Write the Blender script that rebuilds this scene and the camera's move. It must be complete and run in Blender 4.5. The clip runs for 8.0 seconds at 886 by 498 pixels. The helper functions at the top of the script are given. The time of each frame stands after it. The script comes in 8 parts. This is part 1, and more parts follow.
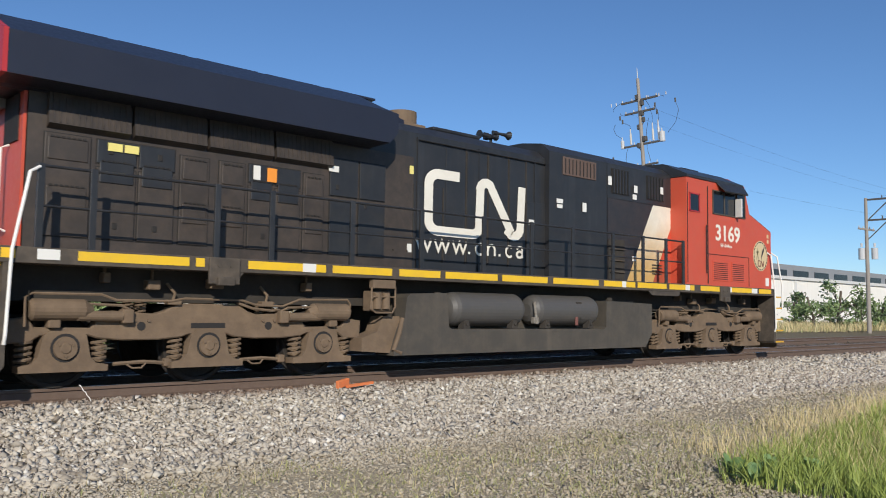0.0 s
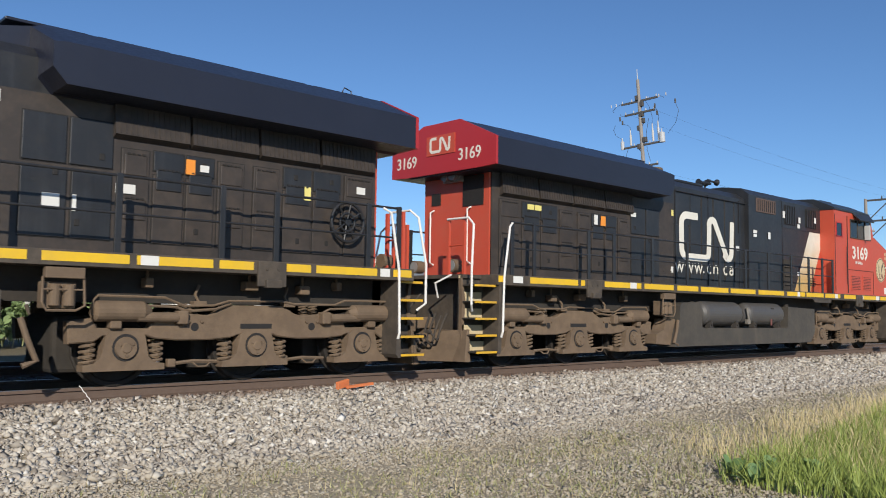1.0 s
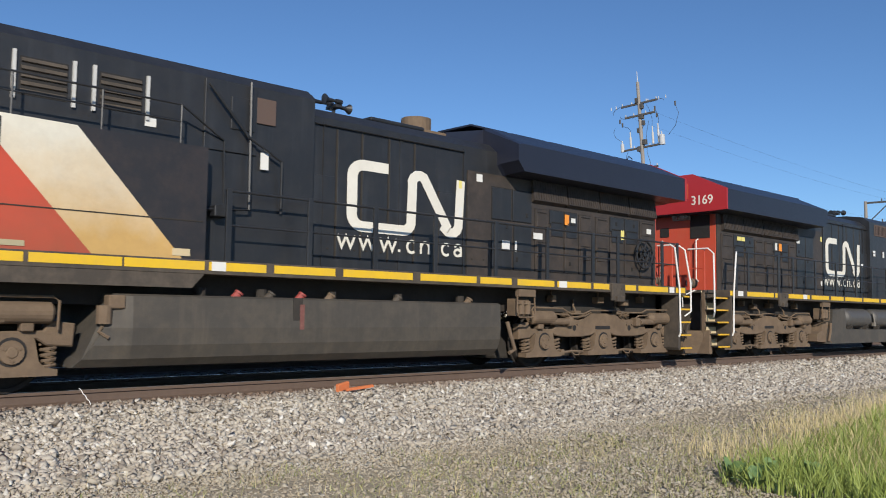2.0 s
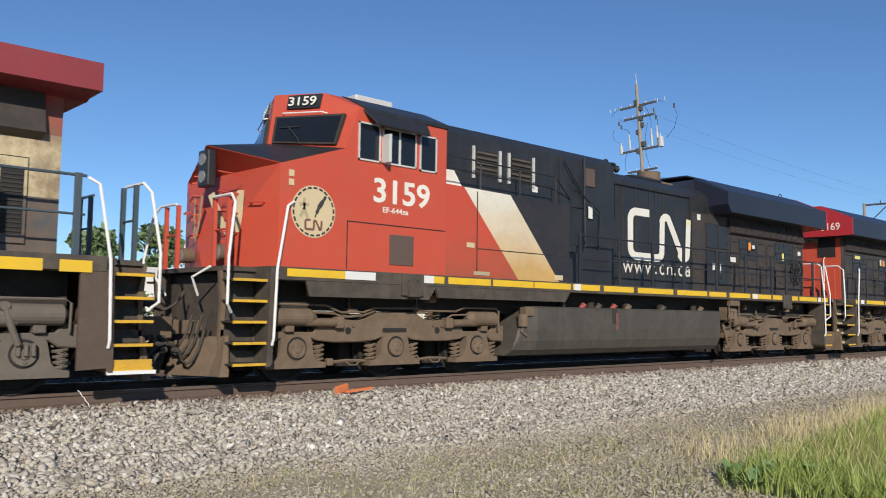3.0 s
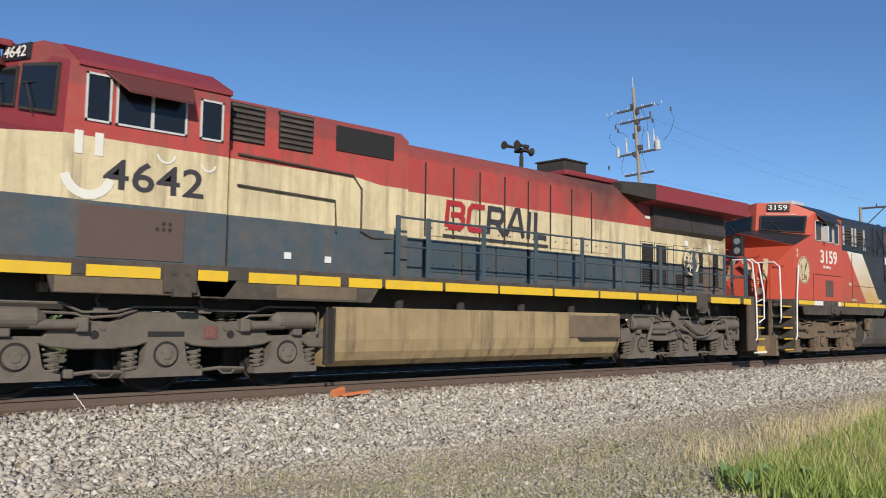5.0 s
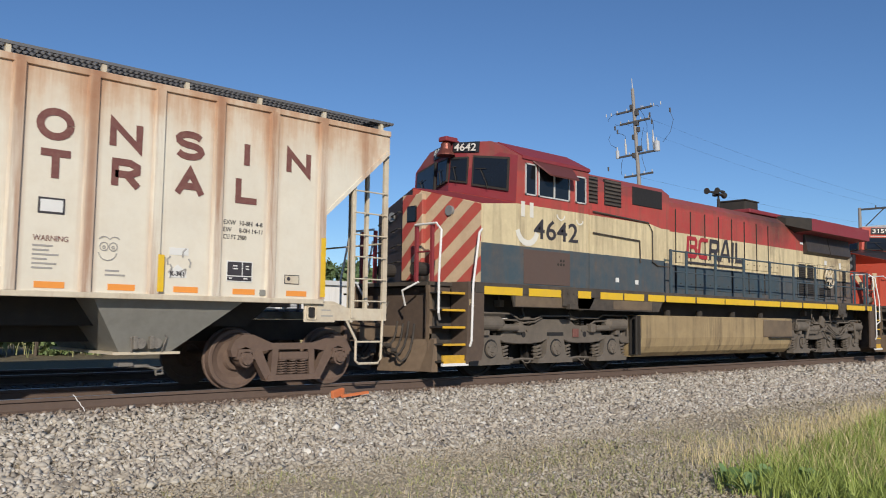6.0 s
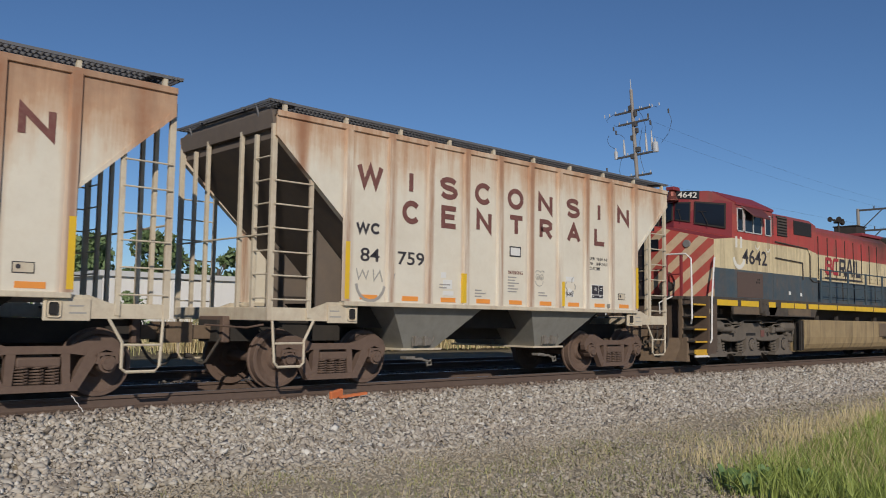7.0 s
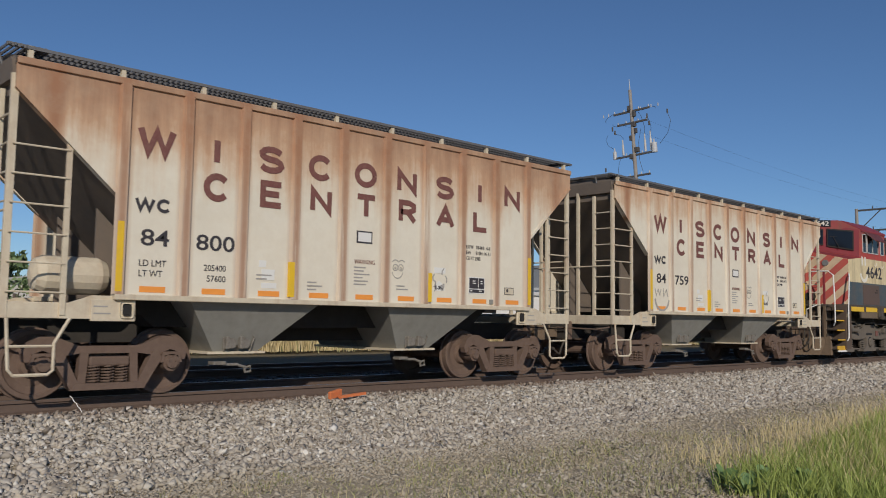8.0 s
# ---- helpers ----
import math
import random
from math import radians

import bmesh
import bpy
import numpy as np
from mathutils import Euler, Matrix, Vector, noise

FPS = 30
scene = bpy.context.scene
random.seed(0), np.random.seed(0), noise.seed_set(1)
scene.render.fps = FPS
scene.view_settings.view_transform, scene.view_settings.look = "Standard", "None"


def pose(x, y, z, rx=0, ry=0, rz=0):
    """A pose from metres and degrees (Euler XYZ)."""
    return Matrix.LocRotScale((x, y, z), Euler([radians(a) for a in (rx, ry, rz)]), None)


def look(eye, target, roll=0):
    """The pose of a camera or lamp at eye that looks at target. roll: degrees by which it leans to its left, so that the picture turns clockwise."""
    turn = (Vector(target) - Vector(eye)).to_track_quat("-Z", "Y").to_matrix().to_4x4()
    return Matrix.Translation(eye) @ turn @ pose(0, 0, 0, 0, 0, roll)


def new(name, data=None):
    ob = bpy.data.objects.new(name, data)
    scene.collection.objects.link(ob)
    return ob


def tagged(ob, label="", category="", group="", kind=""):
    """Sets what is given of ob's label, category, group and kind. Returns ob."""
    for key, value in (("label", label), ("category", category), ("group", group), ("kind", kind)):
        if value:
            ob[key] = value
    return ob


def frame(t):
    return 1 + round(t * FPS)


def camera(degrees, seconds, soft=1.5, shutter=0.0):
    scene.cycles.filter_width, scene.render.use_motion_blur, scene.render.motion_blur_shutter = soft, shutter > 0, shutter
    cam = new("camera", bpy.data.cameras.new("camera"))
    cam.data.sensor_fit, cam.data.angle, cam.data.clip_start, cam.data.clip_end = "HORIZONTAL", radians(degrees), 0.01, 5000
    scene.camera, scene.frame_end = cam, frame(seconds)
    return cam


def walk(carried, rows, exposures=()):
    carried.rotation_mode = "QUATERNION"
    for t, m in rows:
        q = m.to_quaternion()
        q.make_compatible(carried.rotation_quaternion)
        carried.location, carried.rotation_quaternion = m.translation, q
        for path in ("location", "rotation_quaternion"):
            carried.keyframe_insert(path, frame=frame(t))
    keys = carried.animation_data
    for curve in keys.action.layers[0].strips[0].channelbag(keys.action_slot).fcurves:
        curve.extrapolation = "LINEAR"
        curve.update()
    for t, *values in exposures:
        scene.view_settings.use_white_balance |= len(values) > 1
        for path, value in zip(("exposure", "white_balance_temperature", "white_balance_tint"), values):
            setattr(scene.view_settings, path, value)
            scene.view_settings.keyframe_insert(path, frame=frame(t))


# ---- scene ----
# ---------------------------------------------------------------- camera
EYE = Vector((0.0, -12.51, 1.109))
cam = camera(55.19, 8.0, soft=1.0, shutter=0.06)


def aim(yaw, pitch):
    a, b = radians(yaw), radians(pitch)
    way = Vector((math.sin(a) * math.cos(b), math.cos(a) * math.cos(b), math.sin(b)))
    return look(EYE, EYE + way * 10, 0.81)


walk(cam, [(t, aim(a, b)) for t, a, b in (
    (0.0, 42.956, 4.07), (0.5, 42.956, 4.03), (1.0, 42.956, 4.13), (1.75, 42.956, 4.25), (2.5, 42.956, 4.367), (3.0, 43.014, 4.425),
    (3.5, 43.075, 4.49), (4.0, 43.133, 4.59), (4.75, 43.2, 4.635), (5.5, 43.25, 4.67), (6.0, 43.26, 4.715), (6.5, 43.309, 4.725),
    (7.0, 43.355, 4.77), (7.5, 43.37, 4.776), (8.0, 43.428, 4.78))], exposures=[(0.0, 0.0, 6250, 9), (5.5, -0.03, 6250, 9), (6.0, -0.18, 6300, 10), (6.5, -0.46, 6350, 11), (7.0, -0.58, 6300, 11), (7.5, -0.58, 6350, 11), (8.0, -0.60, 6350, 11)])

# ---------------------------------------------------------------- sky and sun
SUN_TO = Vector((-0.58, -0.80, 0.47)).normalized()
world = bpy.data.worlds.new("sky")
scene.world = world
world.use_nodes = True
wn = world.node_tree.nodes
sky = wn.new("ShaderNodeTexSky")
sky.sky_type = "NISHITA"
sky.sun_disc = False
sky.sun_elevation = math.asin(SUN_TO.z)
sky.sun_rotation = math.atan2(SUN_TO.x, SUN_TO.y)
sky.air_density, sky.dust_density, sky.ozone_density = 0.86, 0.0, 6.2
world.node_tree.links.new(sky.outputs[0], wn["Background"].inputs[0])
wn["Background"].inputs[1].default_value = 0.107
lamp = bpy.data.lights.new("sun", "SUN")
lamp.energy, lamp.angle, lamp.color = 4.35, radians(0.55), (1.0, 0.90, 0.76)
sun = new("sun", lamp)
sun.matrix_world = look((0, 0, 40), Vector((0, 0, 40)) - SUN_TO)


# ---------------------------------------------------------------- materials
def nodes_of(name):
    m = bpy.data.materials.new(name)
    m.use_nodes = True
    nt = m.node_tree
    return m, nt, nt.nodes["Principled BSDF"]


class Tree:
    """Small shorthand for node graphs in object space."""

    def __init__(self, nt):
        self.nt = nt
        self.co = self.add("ShaderNodeTexCoord").outputs["Object"]

    def add(self, kind, operation="", data_type="", blend_type=""):
        n = self.nt.nodes.new(kind)
        if operation:
            n.operation = operation
        if data_type:
            n.data_type = data_type
        if blend_type:
            n.blend_type = blend_type
        return n

    def link(self, a, b):
        self.nt.links.new(a, b)

    def put(self, sock, v):
        if isinstance(v, bpy.types.NodeSocket):
            self.link(v, sock)
        else:
            sock.default_value = v

    def math(self, op, a, b=0.0, c=0.0):
        n = self.add("ShaderNodeMath", operation=op)
        for i, v in enumerate((a, b, c)):
            self.put(n.inputs[i], v)
        return n.outputs[0]

    def xyz(self):
        n = self.add("ShaderNodeSeparateXYZ")
        self.link(self.co, n.inputs[0])
        return n.outputs

    def noise(self, scale, detail=4.0, rough=0.6, stretch=None):
        n = self.add("ShaderNodeTexNoise")
        n.inputs["Scale"].default_value, n.inputs["Detail"].default_value, n.inputs["Roughness"].default_value = scale, detail, rough
        src = self.co
        if stretch:
            mp = self.add("ShaderNodeMapping")
            mp.inputs["Scale"].default_value = stretch
            self.link(self.co, mp.inputs[0])
            src = mp.outputs[0]
        self.link(src, n.inputs["Vector"])
        return n.outputs["Fac"]

    def step(self, fac, lo, hi, a=0.0, b=1.0):
        n = self.add("ShaderNodeMapRange")
        self.put(n.inputs[0], fac)
        for i, v in enumerate((lo, hi, a, b)):
            n.inputs[i + 1].default_value = v
        return n.outputs[0]

    def mix(self, fac, a, b):
        n = self.add("ShaderNodeMix", data_type="RGBA")
        self.put(n.inputs[0], fac)
        for i, v in ((6, a), (7, b)):
            self.put(n.inputs[i], v if isinstance(v, bpy.types.NodeSocket) else (*v, 1.0))
        return n.outputs[2]

    def bump(self, height, strength, dist):
        n = self.add("ShaderNodeBump")
        n.inputs["Strength"].default_value, n.inputs["Distance"].default_value = strength, dist
        self.link(height, n.inputs["Height"])
        return n.outputs[0]


def finish(tr, bs, col, rough, metal, vary, scale, bump, bscale, dust, streak):
    """Two scales of tone, dust patches, upright streaks, fine relief."""
    big, fine = tr.noise(scale), tr.noise(scale * 9, 3.0)
    tone = tr.math("MULTIPLY_ADD", big, vary * 1.4, 1.0 - vary * 0.9)
    tone = tr.math("MULTIPLY_ADD", fine, vary * 0.5, tone)
    n = tr.add("ShaderNodeMix", data_type="RGBA", blend_type="MULTIPLY")
    n.inputs[0].default_value = 1.0
    tr.put(n.inputs[6], col if isinstance(col, bpy.types.NodeSocket) else (*col, 1.0))
    g = tr.add("ShaderNodeCombineColor")
    for i in range(3):
        tr.link(tone, g.inputs[i])
    tr.link(g.outputs[0], n.inputs[7])
    out = n.outputs[2]
    if streak:
        c, amount, lo, hi = streak
        f = tr.step(tr.noise(1.0, 5.0, 0.65, (5.0, 5.0, 0.35)), lo, hi, 0.0, amount)
        out = tr.mix(tr.math("MULTIPLY", f, tr.step(big, 0.3, 0.6)), out, c)
    if dust:
        c, amount = dust
        out = tr.mix(tr.step(tr.noise(scale * 2.3, 6.0, 0.7), 0.42, 0.72, amount * 0.25, amount), out, c)
    tr.link(out, bs.inputs["Base Color"])
    tr.link(tr.math("MULTIPLY_ADD", fine, 0.25, rough - 0.1), bs.inputs["Roughness"])
    bs.inputs["Metallic"].default_value = metal
    if bump:
        tr.link(tr.bump(tr.noise(bscale, 4.0), bump, 0.01), bs.inputs["Normal"])


def M(name, col, rough=0.5, metal=0.0, vary=0.18, scale=1.6, bump=0.15, bscale=45.0, dust=None, streak=None):
    m, nt, bs = nodes_of(name)
    finish(Tree(nt), bs, col, rough, metal, vary, scale, bump, bscale, dust, streak)
    return m


DUST = (0.16, 0.125, 0.09)
# BLACK carries a little blue, the sky's reflection put into the colour.
RED, BLACK, WHITE = (0.56, 0.075, 0.038), (0.019, 0.021, 0.025), (0.78, 0.74, 0.62)
# Dust streaks, their grey tinted with the same reflected blue.
mat_black = M("black_enamel", BLACK, 0.38, vary=0.4, dust=((0.07, 0.06, 0.05), 0.25), bump=0.05, bscale=6, streak=((0.055, 0.06, 0.068), 0.5, 0.5, 0.74))
mat_hood = M("dusty_black_enamel", (0.034, 0.029, 0.026), 0.5, vary=0.4, dust=((0.11, 0.082, 0.062), 0.55), bump=0.06, bscale=6)
# Black with the sky's blue reflection put into both of its colours.
mat_wing = M("radiator_black", (0.018, 0.021, 0.036), 0.38, vary=0.3, dust=((0.024, 0.026, 0.040), 0.4), bump=0.06, bscale=5)
mat_red = M("red_enamel", RED, 0.42, vary=0.12, dust=((0.42, 0.14, 0.08), 0.3), bump=0.04, bscale=6)
mat_sign_red = M("deep_red_enamel", (0.42, 0.03, 0.035), 0.42, vary=0.12, bump=0.04, bscale=6)
mat_white = M("white_marking", (0.80, 0.77, 0.68), 0.5, vary=0.12, dust=((0.5, 0.45, 0.35), 0.25), bump=0)
mat_rail_white = M("white_handrail_paint", (0.82, 0.80, 0.76), 0.45, vary=0.1, scale=6, bump=0.05)
mat_yellow = M("yellow_reflective_band", (0.82, 0.52, 0.012), 0.5, vary=0.12, dust=((0.5, 0.33, 0.10), 0.4), bump=0)
mat_orange = M("orange_reflective_band", (0.85, 0.32, 0.06), 0.5, vary=0.15, bump=0)
mat_step = M("yellow_step_paint", (0.80, 0.46, 0.015), 0.55, vary=0.2, dust=(DUST, 0.5))
mat_sill = M("grimy_sill", (0.045, 0.038, 0.032), 0.7, vary=0.3, dust=(DUST, 0.6))
mat_truck = M("road_grime_steel", (0.125, 0.088, 0.058), 0.85, vary=0.35, dust=((0.235, 0.165, 0.105), 0.7), bump=0.35, bscale=30)
mat_truck_grey = M("grey_grime_steel", (0.115, 0.098, 0.080), 0.85, vary=0.35, dust=((0.20, 0.165, 0.13), 0.7), bump=0.35, bscale=30)
mat_tank = M("grimy_tank", (0.055, 0.050, 0.044), 0.6, vary=0.3, dust=((0.12, 0.10, 0.075), 0.6), streak=((0.14, 0.115, 0.085), 0.6, 0.5, 0.75))
mat_reservoir = M("grey_reservoir_paint", (0.075, 0.073, 0.072), 0.5, vary=0.2, dust=((0.12, 0.105, 0.085), 0.4), bump=0.05)
mat_under = M("sooty_underframe", (0.030, 0.027, 0.024), 0.9, vary=0.3, dust=((0.07, 0.056, 0.043), 0.5))
mat_glass = M("dark_window_glass", (0.012, 0.014, 0.017), 0.12, vary=0.1, bump=0)
mat_alu = M("bare_window_frame", (0.60, 0.59, 0.56), 0.5, metal=0.1, vary=0.2, scale=6)
mat_grille = M("dark_grille", (0.02, 0.018, 0.017), 0.7, vary=0.3)
mat_brass = M("tarnished_bell", (0.22, 0.07, 0.05), 0.4, metal=0.5)
mat_cap = M("dull_red_cap", (0.34, 0.05, 0.045), 0.6, vary=0.2, dust=(DUST, 0.4))
mat_lens = M("lamp_lens", (0.24, 0.24, 0.235), 0.15, vary=0.05, bump=0)
mat_dark_wheel = M("oily_black_wheel", (0.022, 0.019, 0.017), 0.8, vary=0.3, scale=5, dust=((0.06, 0.048, 0.038), 0.4))
mat_shade = M("maroon_brown_sunshade", (0.13, 0.040, 0.034), 0.5, vary=0.2, bump=0.05)
mat_wheel = M("rusty_wheel_steel", (0.13, 0.085, 0.065), 0.75, vary=0.3, scale=5, dust=((0.2, 0.14, 0.1), 0.5))
mat_tread = M("polished_tread", (0.45, 0.42, 0.40), 0.3, metal=0.9, scale=8)
mat_label = M("white_sticker", (0.75, 0.74, 0.70), 0.6, vary=0.08, bump=0)
mat_label_o = M("orange_sticker", (0.85, 0.30, 0.04), 0.6, vary=0.08, bump=0)
mat_label_y = M("yellow_sticker", (0.80, 0.70, 0.22), 0.6, vary=0.08, bump=0)
mat_rubber = M("rubber_hose", (0.03, 0.027, 0.025), 0.8, dust=(DUST, 0.5))
mat_emblem = M("cream_emblem", (0.62, 0.50, 0.30), 0.55, vary=0.2, bump=0)
mat_fawn = M("fawn_marking", (0.42, 0.36, 0.22), 0.6, bump=0)
mat_grey_mark = M("faded_grey_marking", (0.36, 0.34, 0.31), 0.6, bump=0)
mat_ink = M("dark_marking", (0.045, 0.04, 0.045), 0.6, vary=0.3, bump=0)
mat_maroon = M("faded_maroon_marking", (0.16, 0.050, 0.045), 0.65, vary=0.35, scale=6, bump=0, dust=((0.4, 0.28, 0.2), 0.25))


def livery_red_white_black(slope, black_to, white_to):
    """Red ahead, a raked white band, black behind; the band browns where road dirt has settled."""
    m, nt, bs = nodes_of("raked_livery_enamel")
    tr = Tree(nt)
    x, y, z = tr.xyz()
    lean = tr.math("MULTIPLY_ADD", z, -slope, x)
    white = tr.mix(tr.step(tr.math("MULTIPLY_ADD", tr.noise(2.5), 0.9, z), 2.45, 3.85), (0.60, 0.38, 0.13), WHITE)
    red = tr.mix(tr.step(tr.math("MULTIPLY_ADD", tr.noise(2.0), 1.1, z), 2.1, 3.2), (0.36, 0.09, 0.045), RED)
    col = tr.mix(tr.step(lean, black_to - 0.002, black_to + 0.002), BLACK, white)
    col = tr.mix(tr.step(lean, white_to - 0.002, white_to + 0.002), col, red)
    finish(tr, bs, col, 0.42, 0.0, 0.14, 1.6, 0.04, 6.0, ((0.20, 0.12, 0.08), 0.16), None)
    return m


def livery_bands():
    """Red roof, cream waist, blue-grey skirt, weathered; rust and soot in patches."""
    m, nt, bs = nodes_of("banded_livery_enamel")
    tr = Tree(nt)
    x, y, z = tr.xyz()
    wob = tr.math("MULTIPLY_ADD", tr.noise(7.0), 0.012, z)
    col = tr.mix(tr.step(wob, 2.555, 2.56), (0.042, 0.080, 0.105), (0.75, 0.63, 0.38))
    col = tr.mix(tr.step(wob, 3.385, 3.39), col, (0.47, 0.052, 0.048))
    col = tr.mix(tr.step(tr.math("MULTIPLY_ADD", tr.noise(2.2, 5.0), 0.14, z), 4.06, 4.12, 0.0, 0.6), col, (0.22, 0.045, 0.050))
    plume = tr.math("SUBTRACT", 1.0, tr.math("MULTIPLY", tr.math("ABSOLUTE", tr.math("ADD", x, 3.6)), 0.30))
    soot = tr.math("MULTIPLY_ADD", tr.noise(1.6, 5.0), 0.9, tr.math("MULTIPLY_ADD", tr.math("SUBTRACT", z, 4.1), 0.55, tr.math("MULTIPLY", plume, 0.55)))
    col = tr.mix(tr.step(soot, 0.46, 1.02, 0.0, 0.88), col, (0.045, 0.028, 0.027))
    smear = tr.math("MULTIPLY", tr.step(tr.math("ADD", x, tr.noise(2.0)), -6.4, -7.6), tr.step(tr.noise(2.6, 6.0, 0.7), 0.38, 0.62, 0.1, 0.75))
    col = tr.mix(smear, col, (0.16, 0.10, 0.065))
    finish(tr, bs, col, 0.6, 0.0, 0.28, 1.3, 0.08, 8.0, ((0.27, 0.18, 0.11), 0.30), ((0.12, 0.075, 0.05), 0.75, 0.46, 0.72))
    return m


def nose_bands():
    """Raked red and cream chevrons."""
    m, nt, bs = nodes_of("chevron_enamel")
    tr = Tree(nt)
    x, y, z = tr.xyz()
    w = tr.math("SUBTRACT", z, tr.math("MULTIPLY", y, 0.95))
    f = tr.math("FRACT", tr.math("MULTIPLY", w, 1.75))
    col = tr.mix(tr.step(f, 0.49, 0.51), (0.45, 0.060, 0.050), (0.60, 0.46, 0.30))
    finish(tr, bs, col, 0.55, 0.0, 0.25, 2.0, 0.08, 8.0, ((0.30, 0.16, 0.10), 0.4), None)
    return m


def hopper_side(clean):
    """Off-white paint, rust bleeding down from the eave and along the ribs. clean: how far the rust stays off."""
    m, nt, bs = nodes_of("rust_stained_white_paint")
    tr = Tree(nt)
    x, y, z = tr.xyz()
    run = tr.noise(1.0, 6.0, 0.7, (3.4, 3.4, 0.22))
    blot = tr.noise(1.1, 6.0, 0.65)
    rib = tr.math("ABSOLUTE", tr.math("SUBTRACT", tr.math("FRACT", tr.math("MULTIPLY_ADD", x, 1.0 / 0.9, 20.0)), 0.5))
    near = tr.step(rib, 0.0, 0.22, 0.16, 0.0)
    high = tr.math("MULTIPLY_ADD", tr.math("SUBTRACT", z, 3.62 + clean * 5), 0.62, tr.math("MULTIPLY_ADD", run, 1.25, tr.math("MULTIPLY_ADD", blot, 0.8, near)))
    col = tr.mix(tr.step(high, 0.72, 1.10, 0.0, 0.55), (0.76, 0.71, 0.59), (0.62, 0.42, 0.26))
    col = tr.mix(tr.step(high, 1.0, 1.32, 0.0, 0.8), col, (0.50, 0.265, 0.14))
    col = tr.mix(tr.step(high, 1.28, 1.62, 0.0, 0.6), col, (0.25, 0.12, 0.07))
    seam = tr.math("MULTIPLY", tr.step(rib, 0.02, 0.17, 1.0, 0.0), tr.step(run, 0.34 + clean * 0.9, 0.53 + clean * 0.9))
    col = tr.mix(tr.math("MULTIPLY", seam, 0.85), col, (0.34, 0.15, 0.075))
    finish(tr, bs, col, 0.75, 0.0, 0.12, 1.5, 0.12, 14.0, ((0.58, 0.47, 0.33), 0.28), None)
    return m


mat_livery = {True: livery_red_white_black(0.58, 2.42, 3.48), False: livery_red_white_black(0.91, 1.40, 2.64)}
mat_bands, mat_chevron = livery_bands(), nose_bands()
mat_hopper_a, mat_hopper_b = hopper_side(0.045), hopper_side(-0.065)
mat_bands_red = M("weathered_red", (0.27, 0.030, 0.040), 0.55, vary=0.25, dust=((0.2, 0.07, 0.06), 0.4))
mat_bands_dark = M("slate_blue_enamel", (0.042, 0.080, 0.105), 0.55, vary=0.25, dust=((0.14, 0.10, 0.07), 0.4))
mat_soot = M("soot_black_enamel", (0.030, 0.024, 0.024), 0.6, vary=0.3, dust=((0.09, 0.05, 0.045), 0.4))
mat_brown_panel = M("primer_brown", (0.115, 0.075, 0.06), 0.7, vary=0.15, dust=((0.1, 0.08, 0.07), 0.3))
mat_rust_steel = M("brown_grimed_steel", (0.085, 0.06, 0.045), 0.75, vary=0.3, scale=2.5, dust=((0.16, 0.11, 0.075), 0.5))
mat_tan_tank = M("tan_dust_tank", (0.42, 0.31, 0.16), 0.6, vary=0.3, scale=0.9, dust=((0.17, 0.115, 0.065), 0.5), streak=((0.05, 0.04, 0.032), 0.85, 0.48, 0.7))
mat_oily_tank = M("oil_browned_tan", (0.20, 0.145, 0.09), 0.6, vary=0.3, scale=1.8, dust=((0.08, 0.06, 0.045), 0.6))
mat_hop_grey = M("grey_hopper_bottom", (0.27, 0.265, 0.235), 0.75, vary=0.2, dust=((0.14, 0.125, 0.11), 0.45))
mat_hop_sill = M("cream_hopper_steel", (0.66, 0.59, 0.45), 0.75, vary=0.2, scale=2.5, dust=((0.36, 0.24, 0.15), 0.4), streak=((0.3, 0.15, 0.08), 0.5, 0.52, 0.72))
# Base colour lowered to carry the end slopes' shade; the brown dust lies over it.
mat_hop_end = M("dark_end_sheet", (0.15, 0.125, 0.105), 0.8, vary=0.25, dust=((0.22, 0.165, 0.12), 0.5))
mat_gear = M("worn_grey_gear", (0.24, 0.22, 0.19), 0.6, vary=0.3, scale=8, dust=((0.08, 0.065, 0.05), 0.7))
mat_deck = M("galvanised_running_board", (0.17, 0.17, 0.175), 0.6, metal=0.3, vary=0.25, scale=5)


# ---------------------------------------------------------------- shaping
def box(bm, x0, x1, y0, y1, z0, z1, bev=0.0):
    m = Matrix.LocRotScale(((x0 + x1) / 2, (y0 + y1) / 2, (z0 + z1) / 2), None, (abs(x1 - x0), abs(y1 - y0), abs(z1 - z0)))
    vs = bmesh.ops.create_cube(bm, size=1.0, matrix=m)["verts"]
    if bev:
        es = list({e for v in vs for e in v.link_edges})
        bmesh.ops.bevel(bm, geom=es, offset=bev, segments=2, affect="EDGES", profile=0.5)
    return bm


def cyl(bm, a, b, r, seg=12, r2=None):
    a, b = Vector(a), Vector(b)
    d = b - a
    m = Matrix.Translation((a + b) / 2) @ d.to_track_quat("Z", "Y").to_matrix().to_4x4()
    bmesh.ops.create_cone(bm, cap_ends=True, segments=seg, radius1=r, radius2=r if r2 is None else r2, depth=d.length, matrix=m)
    return bm


